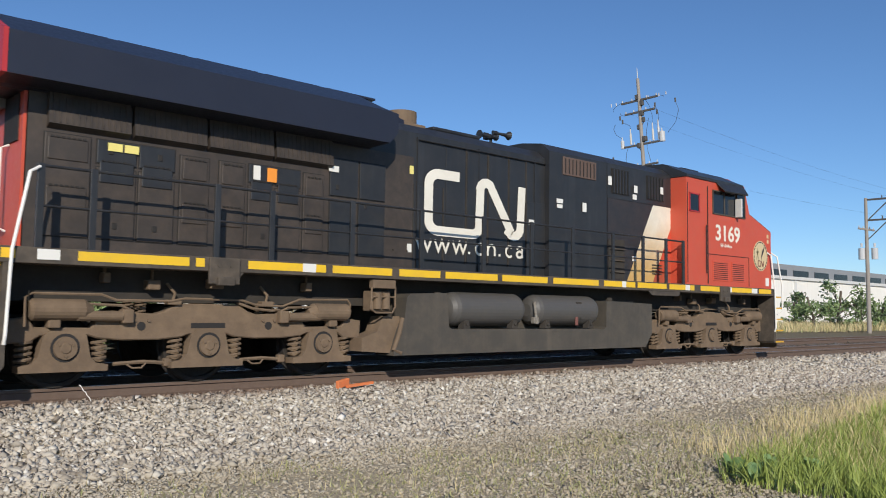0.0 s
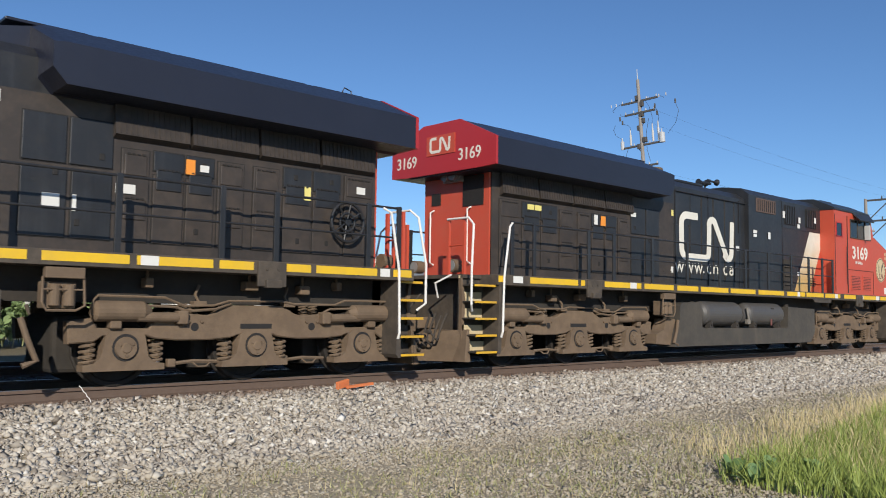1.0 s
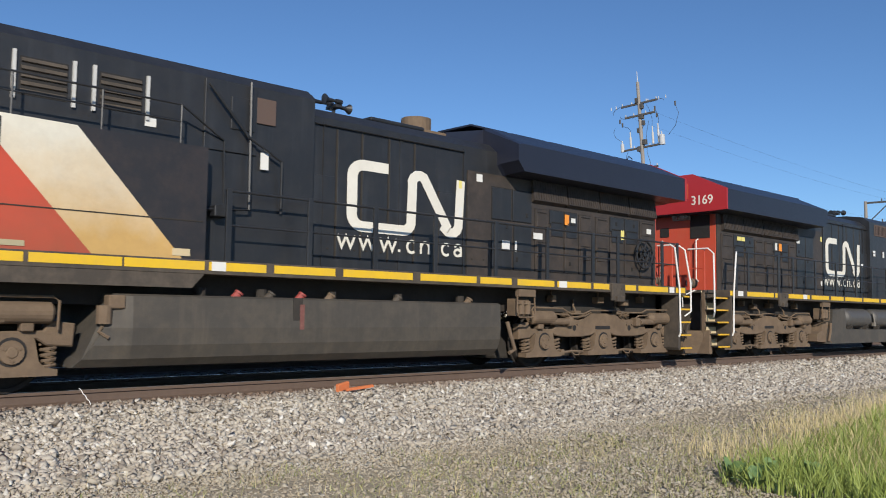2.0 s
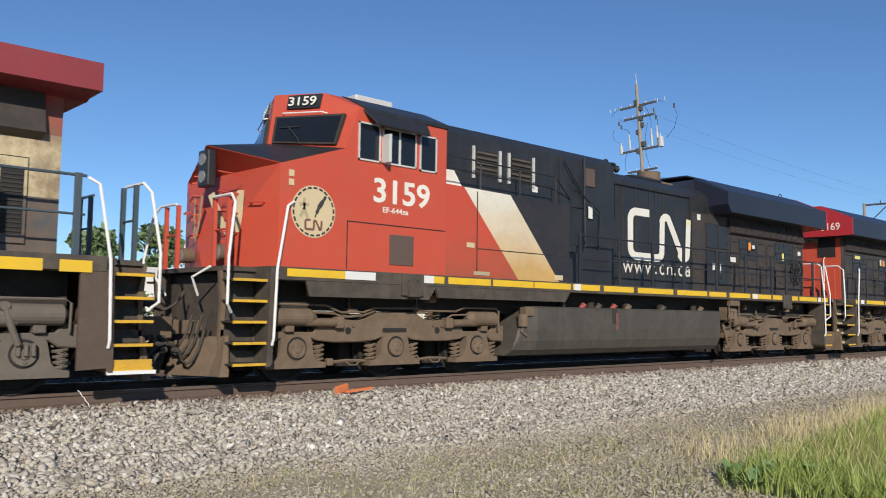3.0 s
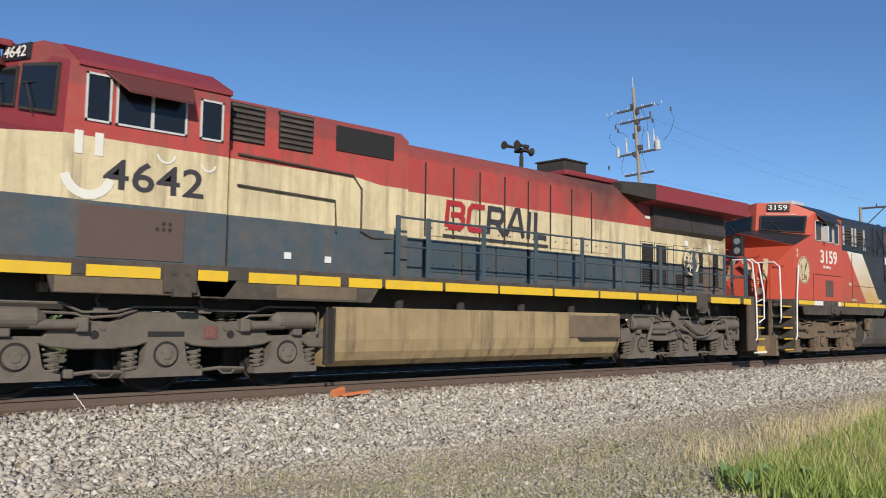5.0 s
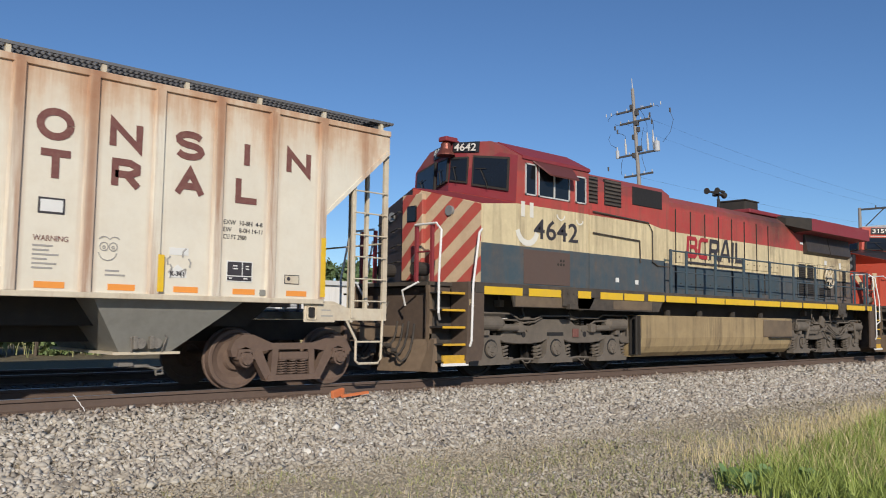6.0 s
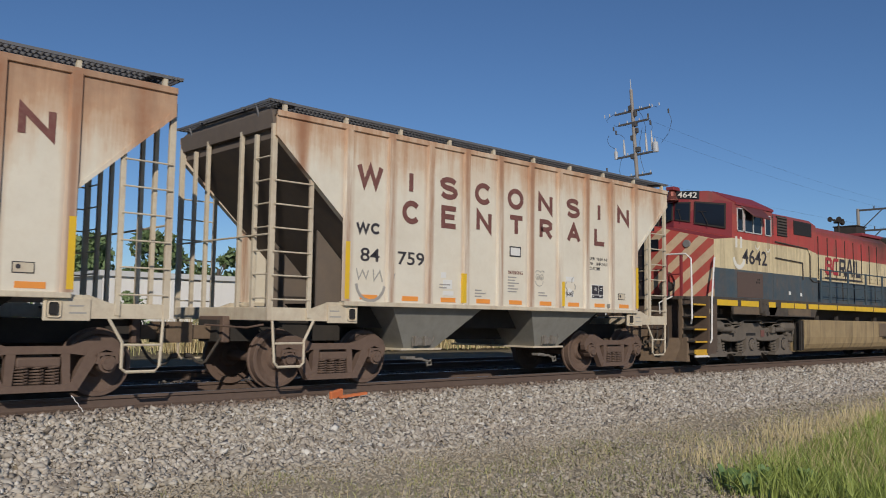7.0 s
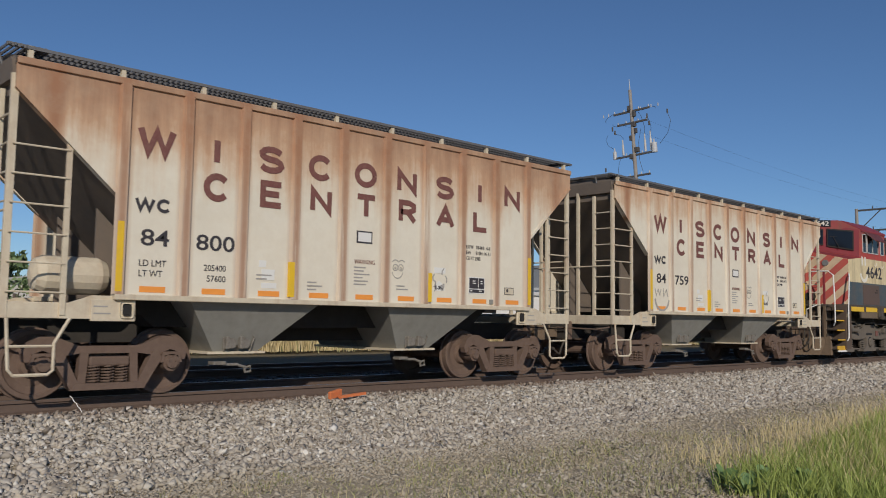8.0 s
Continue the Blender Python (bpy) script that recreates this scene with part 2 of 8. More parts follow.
def tube(bm, pts, r, seg=6):
    """A bent bar through the points, one closed skin."""
    pts = [Vector(p) for p in pts]
    rings = []
    up = None
    for i, p in enumerate(pts):
        d = (pts[min(i + 1, len(pts) - 1)] - pts[max(i - 1, 0)]).normalized()
        if up is None or abs(up.dot(d)) > 0.95:
            up = Vector((0, 0, 1)) if abs(d.z) < 0.9 else Vector((1, 0, 0))
        side = d.cross(up).normalized()
        up = side.cross(d).normalized()
        rings.append([bm.verts.new(p + (side * math.cos(k * math.tau / seg) + up * math.sin(k * math.tau / seg)) * r) for k in range(seg)])
    for a, b in zip(rings, rings[1:]):
        for k in range(seg):
            bm.faces.new((a[k], a[(k + 1) % seg], b[(k + 1) % seg], b[k]))
    bm.faces.new(rings[0][::-1])
    bm.faces.new(rings[-1])
    return bm


def prism(bm, pts, axis, lo, hi):
    """Extrude a plan outline. axis 'y': pts are (x, z); 'x': (y, z); 'z': (x, y)."""
    def at(p, h):
        return {"y": (p[0], h, p[1]), "x": (h, p[0], p[1]), "z": (p[0], p[1], h)}[axis]
    a = [bm.verts.new(at(p, lo)) for p in pts]
    b = [bm.verts.new(at(p, hi)) for p in pts]
    n = len(pts)
    fs = [bm.faces.new(a[::-1]), bm.faces.new(b)]
    for i in range(n):
        fs.append(bm.faces.new((a[i], a[(i + 1) % n], b[(i + 1) % n], b[i])))
    bmesh.ops.recalc_face_normals(bm, faces=fs)
    return bm


def loft(bm, rows):
    """Skin over equal rows of points, capped at both ends."""
    vs = [[bm.verts.new(p) for p in row] for row in rows]
    n = len(rows[0])
    fs = []
    for a, b in zip(vs, vs[1:]):
        for i in range(n):
            fs.append(bm.faces.new((a[i], a[(i + 1) % n], b[(i + 1) % n], b[i])))
    fs.append(bm.faces.new(vs[0][::-1]))
    fs.append(bm.faces.new(vs[-1]))
    bmesh.ops.recalc_face_normals(bm, faces=fs)
    return bm


def slab(bm, quad, u0, u1, v0, v1, out, thick=0.02):
    """A plate lying on part of a four-cornered face, proud of it by out."""
    a, b, c, d = (Vector(p) for p in quad)
    nrm = (b - a).cross(d - a).normalized()
    def at(u, v):
        return a.lerp(b, u).lerp(d.lerp(c, u), v)
    low = [at(u, v) + nrm * (out - thick) for u, v in ((u0, v0), (u1, v0), (u1, v1), (u0, v1))]
    top = [p + nrm * thick for p in low]
    return loft(bm, [low, top])


def ribbon(bm, pts, w, place, closed=False, depth=0.004):
    """A flat painted band of width w along points in a face's own (right, up) axes. place(u, v, h) puts them in space."""
    p = [Vector((q[0], q[1])) for q in pts]
    n = len(p)
    lft, rgt = [], []
    for i in range(n):
        d0 = (p[i] - p[i - 1]) if (i > 0 or closed) else (p[1] - p[0])
        d1 = (p[(i + 1) % n] - p[i]) if (i < n - 1 or closed) else (p[-1] - p[-2])
        d0, d1 = d0.normalized(), d1.normalized()
        n0, n1 = Vector((-d0.y, d0.x)), Vector((-d1.y, d1.x))
        m = (n0 + n1).normalized() if (n0 + n1).length > 1e-4 else n0
        k = min(1.0 / max(m.dot(n0), 0.35), 2.2)
        lft.append(p[i] + m * w / 2 * k)
        rgt.append(p[i] - m * w / 2 * k)
    rows = [[bm.verts.new(place(q.x, q.y, h)) for q, h in ((lft[i], 0.0), (rgt[i], 0.0), (rgt[i], depth), (lft[i], depth))] for i in range(n)]
    fs = []
    for i in range(n if closed else n - 1):
        a, b = rows[i], rows[(i + 1) % n]
        fs += [bm.faces.new((a[k], a[(k + 1) % 4], b[(k + 1) % 4], b[k])) for k in range(4)]
    if not closed:
        fs += [bm.faces.new(rows[0][::-1]), bm.faces.new(rows[-1])]
    bmesh.ops.recalc_face_normals(bm, faces=fs)
    return bm


def arc(cx, cy, r, a0, a1, n=6, ry=None):
    return [(cx + r * math.cos(radians(a0 + (a1 - a0) * i / n)), cy + (ry or r) * math.sin(radians(a0 + (a1 - a0) * i / n))) for i in range(n + 1)]


def done(bm, name, mat, parent=None, label="", smooth=False, loc=None):
    me = bpy.data.meshes.new(name)
    bm.normal_update()
    bm.to_mesh(me)
    bm.free()
    me.materials.append(mat)
    if smooth:
        for f in me.polygons:
            f.use_smooth = True
    ob = new(name, me)
    if parent:
        ob.parent = parent
    if loc:
        ob.location = loc
    if label:
        ob["label"] = label
    return ob


part = done


def B():
    return bmesh.new()


def writing(s, size, mat, parent, m, name="number", spacing=1.0, squeeze=1.0, bold=0.0, width=0.0):
    """Painted characters in the built-in font, turned into a thin mesh."""
    cu = bpy.data.curves.new("characters", "FONT")
    cu.body, cu.size, cu.extrude, cu.offset, cu.space_character, cu.resolution_u = s, size, 0.003, bold, spacing, 3
    tmp = bpy.data.objects.new("characters", cu)
    me = bpy.data.meshes.new_from_object(tmp)
    bpy.data.objects.remove(tmp)
    if width:
        xs = [p.co.x for p in me.vertices]
        squeeze = width / (max(xs) - min(xs))
        me.transform(Matrix.Translation((-min(xs), 0, 0)))
    me.transform(Matrix.Diagonal((squeeze, 1, 1, 1)))
    me.transform(m)
    me.materials.clear()
    me.materials.append(mat)
    ob = new(name, me)
    ob.parent = parent
    return ob


def side_pose(x, y, z, v):
    """Pose of writing on a flank that faces y * v."""
    return pose(x, y, z, 90, 0, 0 if v < 0 else 180)


def side_place(x, y, z, v):
    """Right, up and out on a flank that faces v along y."""
    s = 1 if v < 0 else -1
    return lambda u, w, h: Vector((x + s * u, y + v * h, z + w))


# ---------------------------------------------------------------- ground, track
def ground_height(x, y):
    """Ballast shoulder beside the track, gravel verge, fields beyond."""
    d = abs(y)
    if d < 1.5:
        return -0.20
    if y < 0:
        return -0.20 - 0.36 * min(max((d - 1.5) / 2.3, 0), 1) ** 0.85 - 0.05 * min(max((d - 3.8) / 6, 0), 1)
    return -0.20 - 0.05 * min(max((d - 1.5) / 0.6, 0), 1) * min(max((3.2 - d) / 0.5, 0), 1) + 0.30 * min(max((d - 6.2) / 3.5, 0), 1)


def mat_ground():
    m, nt, bs = nodes_of("gravel_verge")
    tr = Tree(nt)
    x, y, z = tr.xyz()
    a, b = tr.noise(22.0, 5.0), tr.noise(0.5, 5.0)
    grit = tr.mix(tr.step(a, 0.35, 0.65), (0.25, 0.21, 0.145), (0.47, 0.40, 0.285))
    soil = tr.mix(tr.step(a, 0.3, 0.7), (0.11, 0.09, 0.055), (0.22, 0.18, 0.10))
    # Ground past the rails coloured near black to deepen the train's shade.
    shaded_bed = tr.mix(tr.step(a, 0.3, 0.7), (0.05, 0.046, 0.042), (0.12, 0.108, 0.095))
    soil = tr.mix(tr.math("MULTIPLY", tr.step(tr.math("MULTIPLY_ADD", b, 1.2, y), 6.4, 7.2, 1.0, 0.0), tr.step(y, 0.0, 1.0)), soil, shaded_bed)
    far = tr.math("MAXIMUM", tr.step(tr.math("MULTIPLY_ADD", b, -3.0, y), -10.4, -8.4, 1.0, 0.0), tr.step(y, 1.4, 2.6))
    col = tr.mix(far, grit, soil)
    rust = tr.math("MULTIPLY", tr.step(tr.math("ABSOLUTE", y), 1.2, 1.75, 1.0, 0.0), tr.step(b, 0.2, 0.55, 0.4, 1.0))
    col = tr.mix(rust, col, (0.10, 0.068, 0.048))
    finish(tr, bs, col, 0.95, 0.0, 0.25, 0.8, 0.8, 30.0, None, None)
    return m


def build_ground():
    bm = B()
    xs = [-3000, -600, -150, -40] + [-20 + 2.5 * i for i in range(40)] + [100, 160, 300, 800, 3000]
    ys = [-3000, -400, -80, -30, -20, -14] + [-11 + 0.35 * i for i in range(46)] + [7, 12, 20, 40, 90, 400, 3000]
    rows = [[bm.verts.new((x, y, ground_height(x, y) + 0.025 * noise.noise((x * 0.7, y * 1.3, 0)) * (1 if abs(y) > 2 else 0))) for x in xs] for y in ys]
    for a, b in zip(rows, rows[1:]):
        for i in range(len(xs) - 1):
            bm.faces.new((a[i], a[i + 1], b[i + 1], b[i]))
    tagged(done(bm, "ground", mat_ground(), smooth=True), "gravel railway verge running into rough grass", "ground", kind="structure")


def mat_stone():
    m, nt, bs = nodes_of("crushed_limestone")
    tr = Tree(nt)
    g = tr.add("ShaderNodeNewGeometry").outputs["Random Per Island"]
    ramp = tr.add("ShaderNodeValToRGB")
    tr.link(g, ramp.inputs[0])
    stops = ((0.0, (0.24, 0.205, 0.165)), (0.25, (0.40, 0.355, 0.295)), (0.5, (0.52, 0.475, 0.405)), (0.75, (0.47, 0.41, 0.335)), (0.93, (0.60, 0.56, 0.49)), (1.0, (0.72, 0.69, 0.63)))
    el = ramp.color_ramp.elements
    while len(el) < len(stops):
        el.new(0.5)
    for e, (p, c) in zip(el, stops):
        e.position, e.color = p, (*c, 1)
    x, y, z = tr.xyz()
    rust = tr.math("MULTIPLY", tr.step(y, -1.75, -1.2), tr.step(tr.noise(1.7), 0.35, 0.6, 0.1, 0.9))
    col = tr.mix(rust, ramp.outputs[0], (0.17, 0.105, 0.072))
    # Stones from mid-track on are darkened in colour, for the train's shade.
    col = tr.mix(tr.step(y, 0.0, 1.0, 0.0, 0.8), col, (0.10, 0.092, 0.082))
    verge = tr.math("MULTIPLY", tr.step(y, -3.8, -5.2), tr.step(tr.noise(1.1), 0.3, 0.65, 0.35, 0.85))
    col = tr.mix(verge, col, (0.38, 0.325, 0.23))
    finish(tr, bs, col, 0.9, 0.0, 0.15, 9.0, 0.3, 60.0, None, None)
    return m


def scatter_stones(name, mat, label, areas, seed):
    """Crushed stones: six-cornered lumps, each with its own size, turn and proportions."""
    rng = np.random.default_rng(seed)
    base = np.array([(1, 0, 0), (-1, 0, 0), (0, 1, 0), (0, -1, 0), (0, 0, 1), (0, 0, -1)], float)
    tri = np.array([(0, 2, 4), (2, 1, 4), (1, 3, 4), (3, 0, 4), (2, 0, 5), (1, 2, 5), (3, 1, 5), (0, 3, 5)])
    vs, fs, off = [], [], 0
    for x0, x1, y0, y1, n, r0, r1 in areas:
        x, y = rng.uniform(x0, x1, n), rng.uniform(y0, y1, n)
        z = np.array([ground_height(a, b) for a, b in zip(x, y)])
        r = rng.uniform(r0, r1, n) * rng.choice([0.7, 1.0, 1.0, 1.25], n)
        pts = base[None] * rng.uniform(0.65, 1.25, (n, 6, 1)) + rng.normal(0, 0.28, (n, 6, 3))
        pts *= (r[:, None] * rng.uniform(0.45, 1.3, (n, 3)) * np.array([1.2, 1.15, 0.75]))[:, None, :]
        a, b = rng.uniform(0, math.tau, n), rng.normal(0, 0.55, n)
        ca, sa, cb, sb = np.cos(a), np.sin(a), np.cos(b), np.sin(b)
        X, Y, Z = pts[..., 0], pts[..., 1], pts[..., 2]
        Y, Z = Y * cb[:, None] - Z * sb[:, None], Y * sb[:, None] + Z * cb[:, None]
        X, Y = X * ca[:, None] - Y * sa[:, None], X * sa[:, None] + Y * ca[:, None]
        pts = np.stack([X + x[:, None], Y + y[:, None], Z + (z + r * rng.uniform(0.0, 0.75, n))[:, None]], -1)
        vs.append(pts.reshape(-1, 3))
        fs.append((tri[None] + 6 * np.arange(n)[:, None, None] + off).reshape(-1, 3))
        off += 6 * n
    me = bpy.data.meshes.new(name)
    v, f = np.concatenate(vs), np.concatenate(fs)
    me.vertices.add(len(v))
    me.vertices.foreach_set("co", v.ravel())
    me.loops.add(f.size)
    me.loops.foreach_set("vertex_index", f.ravel())
    me.polygons.add(len(f))
    me.polygons.foreach_set("loop_start", np.arange(0, f.size, 3))
    me.update()
    me.materials.append(mat)
    tagged(new(name, me), label, "gravel", kind="stuff")


RAIL = [(-0.075, -0.18), (0.075, -0.18), (0.075, -0.165), (0.012, -0.145), (0.009, -0.05), (0.037, -0.04), (0.037, -0.006), (0.028, 0.0),
        (-0.028, 0.0), (-0.037, -0.006), (-0.037, -0.04), (-0.009, -0.05), (-0.012, -0.145), (-0.075, -0.165)]
mat_rail = M("rusty_rail", (0.115, 0.078, 0.060), 0.75, vary=0.25, scale=4, dust=((0.17, 0.12, 0.09), 0.5))
mat_head = M("worn_rail_head", (0.38, 0.35, 0.33), 0.35, metal=0.85, vary=0.2, scale=5)
mat_tie = M("creosoted_timber", (0.075, 0.055, 0.042), 0.9, vary=0.3, scale=4, bump=0.5, bscale=25, dust=((0.16, 0.10, 0.07), 0.5))


def build_track():
    for y in (-0.755, 0.755, 3.80, 5.31):
        rail = done(prism(B(), [(y + a, b) for a, b in RAIL], "x", -150, 320), "rail", mat_rail)
        tagged(rail, "rust-brown steel rail with a worn bright head", "rail", "running rails", "structure")
        done(box(B(), -150, 320, y - 0.026, y + 0.026, 0.0, 0.003), "rail_head", mat_head, rail, "bright worn running surface")
    me = None
    for i in range(150):
        if me is None:
            ob = done(box(B(), -0.11, 0.11, -1.30, 1.30, -0.08, 0.08, 0.012), "sleeper", mat_tie)
            me = ob.data
        else:
            ob = new("sleeper", me)
        ob.matrix_basis = pose(-18 + i * 0.535, random.uniform(-0.05, 0.05), -0.262, 0, 0, random.uniform(-1.2, 1.2))
        tagged(ob, "creosoted timber sleeper bedded in ballast", "sleeper", "sleepers under the rails")
    for i in range(110):
        ob = new("sleeper", me)
        ob.matrix_basis = pose(-6 + i * 0.535, 4.555 + random.uniform(-0.05, 0.05), -0.262, 0, 0, random.uniform(-1.2, 1.2))
        tagged(ob, "creosoted timber sleeper bedded in ballast", "sleeper", "sleepers under the rails")
    plate = None
    for i in range(80):
        x = 0.0 + i * 0.535
        if plate is None:
            bm = B()
            box(bm, -0.09, 0.09, -0.17, 0.17, -0.012, 0.004)
            for sx in (-0.05, 0.05):
                for sy in (-0.11, 0.11):
                    box(bm, sx - 0.012, sx + 0.012, sy - 0.016, sy + 0.016, 0.0, 0.03)
            ob = done(bm, "tie_plate", mat_rail)
            plate = ob.data
        else:
            ob = new("tie_plate", plate)
        ob.matrix_basis = pose(-18 + 34 * 0.535 + i * 0.535, -0.755, -0.178)
        tagged(ob, "spiked steel plate under the rail foot", "plate", "tie plates under the near rail")


build_ground()
build_track()


# ---------------------------------------------------------------- rolling gear
def lathe(bm, profile, s, seg=32):
    """A closed ring of (radius, offset) turned about the axle."""
    rings = [[bm.verts.new((r * math.cos(k * math.tau / seg), s * y, r * math.sin(k * math.tau / seg))) for k in range(seg)] for r, y in profile]
    fs = []
    for a, b in zip(rings, rings[1:] + rings[:1]):
        for k in range(seg):
            fs.append(bm.faces.new((a[k], a[(k + 1) % seg], b[(k + 1) % seg], b[k])))
    bmesh.ops.recalc_face_normals(bm, faces=fs)
    return bm


def wheelset(parent, x, r, mat, half=0.755, name="wheelset"):
    """Two flanged, dished wheels on an axle; its origin is the axle's middle."""
    bm = B()
    h = half
    for s in (-1, 1):
        lathe(bm, [(r + 0.028, h - 0.085), (r + 0.026, h - 0.055), (r, h - 0.045), (r - 0.003, h + 0.065), (r - 0.012, h + 0.072), (r - 0.062, h + 0.072), (r - 0.078, h + 0.045),
                   (r * 0.62, h + 0.012), (r * 0.42, h + 0.02), (r * 0.36, h + 0.085), (0.088, h + 0.09), (0.088, h - 0.10), (r * 0.36, h - 0.09), (r * 0.45, h - 0.03), (r - 0.09, h - 0.03), (r - 0.07, h - 0.08)], s)
    cyl(bm, (0, -1.05, 0), (0, 1.05, 0), 0.09, 12)
    w = done(bm, name, mat, parent, loc=(x, 0, r))
    SPIN.append((w, r))
    return w


SPIN = []


def spring(bm, x, y, z0, z1, r, turns=4):
    n = turns * 8
    pts = [(x + r * math.cos(i * math.tau / 8), y + r * math.sin(i * math.tau / 8), z0 + (z1 - z0) * i / n) for i in range(n + 1)]
    return tube(bm, pts, (z1 - z0) / turns * 0.30, 5)


def six_wheel_truck(parent, x, axles, busy=False, steel=None):
    """A three-axle cast truck: arched side frames on flared pedestals, flat coil springs, brake cylinders and piping."""
    steel = steel or mat_truck
    c = (axles[0] + axles[-1]) / 2
    r0, r1, r2 = rel = [a - c for a in axles]
    truck = done(box(B(), -2.6, 2.6, -0.45, 0.45, 0.62, 0.95), "truck", mat_under, parent, "dust-brown cast three-axle truck", loc=(c, 0, 0))
    done(box(B(), -0.5, 0.5, -1.0, 1.0, 0.75, 1.10, 0.02), "bolster", mat_under, truck)
    half = [(-0.75, 0.60), (-0.77, 0.90), (-0.46, 0.94), (-0.38, 0.81), (0.33, 0.80), (0.43, 0.98), (0.60, 1.03)]
    foot = [(0.75, 0.63), (0.42, 0.66), (0.30, 0.70), (-0.30, 0.70), (-0.42, 0.62)]
    top = [(r0 + a, z) for a, z in half] + [(-0.80, 0.99), (-0.66, 1.03), (-0.48, 1.14), (0.48, 1.14), (0.66, 1.03), (0.80, 0.99)] + [(r2 - a, z) for a, z in half[::-1]]
    low = [(r2 - a, z) for a, z in foot[::-1]] + [(0.75, 0.63), (0.42, 0.66), (0.30, 0.70), (-0.30, 0.70), (-0.42, 0.66), (-0.75, 0.63)] + [(r0 + a, z) for a, z in foot]
    for s in (-1, 1):
        frame_bm = prism(B(), top + low, "y", s * 1.00, s * 1.16)
        bmesh.ops.bevel(frame_bm, geom=[e for e in frame_bm.edges if all(abs(v.co.y) > 1.1 for v in e.verts)], offset=0.018, segments=1, affect="EDGES")
        done(frame_bm, "side_frame", steel, truck, "dust-brown cast side frame")
        for a in rel:
            done(prism(B(), [(a - 0.56, 0.235), (a + 0.56, 0.235), (a + 0.56, 0.32), (a + 0.40, 0.345), (a + 0.33, 0.42), (a + 0.27, 0.70), (a + 0.20, 0.765), (a - 0.20, 0.765), (a - 0.27, 0.70), (a - 0.33, 0.42), (a - 0.40, 0.345), (a - 0.56, 0.32)], "y", s * 0.97, s * 1.185), "pedestal", steel, truck)
            ring = done(cyl(B(), (a, s * 1.18, 0.545), (a, s * 1.191, 0.545), 0.185, 20), "axle_recess", mat_grille, truck, "dark rim round the axle box")
            bm = B()
            cyl(bm, (a, s * 1.185, 0.54), (a, s * 1.225, 0.54), 0.155, 20, 0.145)
            cyl(bm, (a, s * 1.225, 0.54), (a, s * 1.24, 0.54), 0.075, 12, 0.06)
            for k in range(3):
                q = k * math.tau / 3 + 0.5
                cyl(bm, (a + 0.10 * math.cos(q), s * 1.22, 0.54 + 0.10 * math.sin(q)), (a + 0.10 * math.cos(q), s * 1.24, 0.54 + 0.10 * math.sin(q)), 0.022, 6)
            done(bm, "axle_cap", steel, ring)
            for e in (-0.47, 0.47):
                done(spring(B(), a + e, s * 1.06, 0.345, 0.635, 0.095, 4), "coil_spring", steel, truck)
        done(box(B(), -0.27, 0.27, s * 1.155, s * 1.164, 0.79, 0.865), "frame_slot", mat_grille, truck, "dark slot over the axle box")
        for a in (-1.0, 1.0):
            done(cyl(B(), (a, s * 1.155, 0.82), (a, s * 1.164, 0.82), 0.062, 14), "frame_hole", mat_grille, truck, "dark oval opening")
            for d in (-0.1, 0.1):
                done(cyl(B(), (a + d, s * 1.155, 0.90), (a + d, s * 1.185, 0.90), 0.025, 8), "bolt_head", steel, truck)
        for e, r in ((1, r0), (-1, r2)):
            bm = B()
            cyl(bm, (r - e * 0.43, s * 1.19, 1.035), (r + e * 0.20, s * 1.19, 1.035), 0.14, 18)
            cyl(bm, (r - e * 0.47, s * 1.19, 1.035), (r - e * 0.43, s * 1.19, 1.035), 0.10, 18, 0.14)
            cyl(bm, (r + e * 0.20, s * 1.19, 1.035), (r + e * 0.32, s * 1.19, 1.02), 0.14, 18, 0.07)
            box(bm, r - e * 0.16 - 0.08, r - e * 0.16 + 0.08, s * 1.08, s * 1.24, 0.80, 0.96, 0.02)
            done(bm, "brake_cylinder", steel, truck)
            bm = B()
            cyl(bm, (r + e * 0.12, s * 1.23, 0.96), (r + e * 0.70, s * 1.23, 0.955), 0.068, 14)
            box(bm, r + e * 0.78 - 0.08, r + e * 0.78 + 0.08, s * 1.10, s * 1.27, 0.86, 1.05, 0.02)
            tube(bm, [(r + e * 0.10, s * 1.22, 1.12), (r + e * 0.70, s * 1.22, 1.10), (r + e * 0.86, s * 1.2, 1.02)], 0.02)
            done(bm, "slack_adjuster", steel, truck)
            for k in (0.88, 1.06):
                done(spring(B(), r + e * k, s * 0.98, 0.99, 1.17, 0.07, 4), "bolster_spring", steel, truck)
        bm = B()
        tube(bm, [(r0 - 0.52, s * 1.24, 0.82), (r0 - 0.53, s * 1.24, 1.19), (r0 - 0.45, s * 1.24, 1.24), (r0 + 0.42, s * 1.24, 1.24), (r0 + 0.62, s * 1.24, 1.17), (-0.62, s * 1.22, 1.17), (-0.40, s * 1.22, 1.21), (0.5, s * 1.22, 1.20), (0.75, s * 1.23, 1.13),
                  (1.2, s * 1.23, 1.12), (r2 - 0.5, s * 1.24, 1.23), (r2 + 0.42, s * 1.24, 1.24), (r2 + 0.48, s * 1.24, 1.17), (r2 + 0.48, s * 1.22, 0.98)], 0.019)
        tube(bm, [(0.45, s * 1.18, 1.16), (0.7, s * 1.2, 1.08), (1.05, s * 1.19, 1.05), (1.3, s * 1.16, 1.10)], 0.022)
        done(bm, "air_pipe", steel, truck)
        for a in (0.95, -0.55):
            bm = B()
            box(bm, a - 0.10, a + 0.10, s * 1.08, s * 1.22, 1.12, 1.19, 0.01)
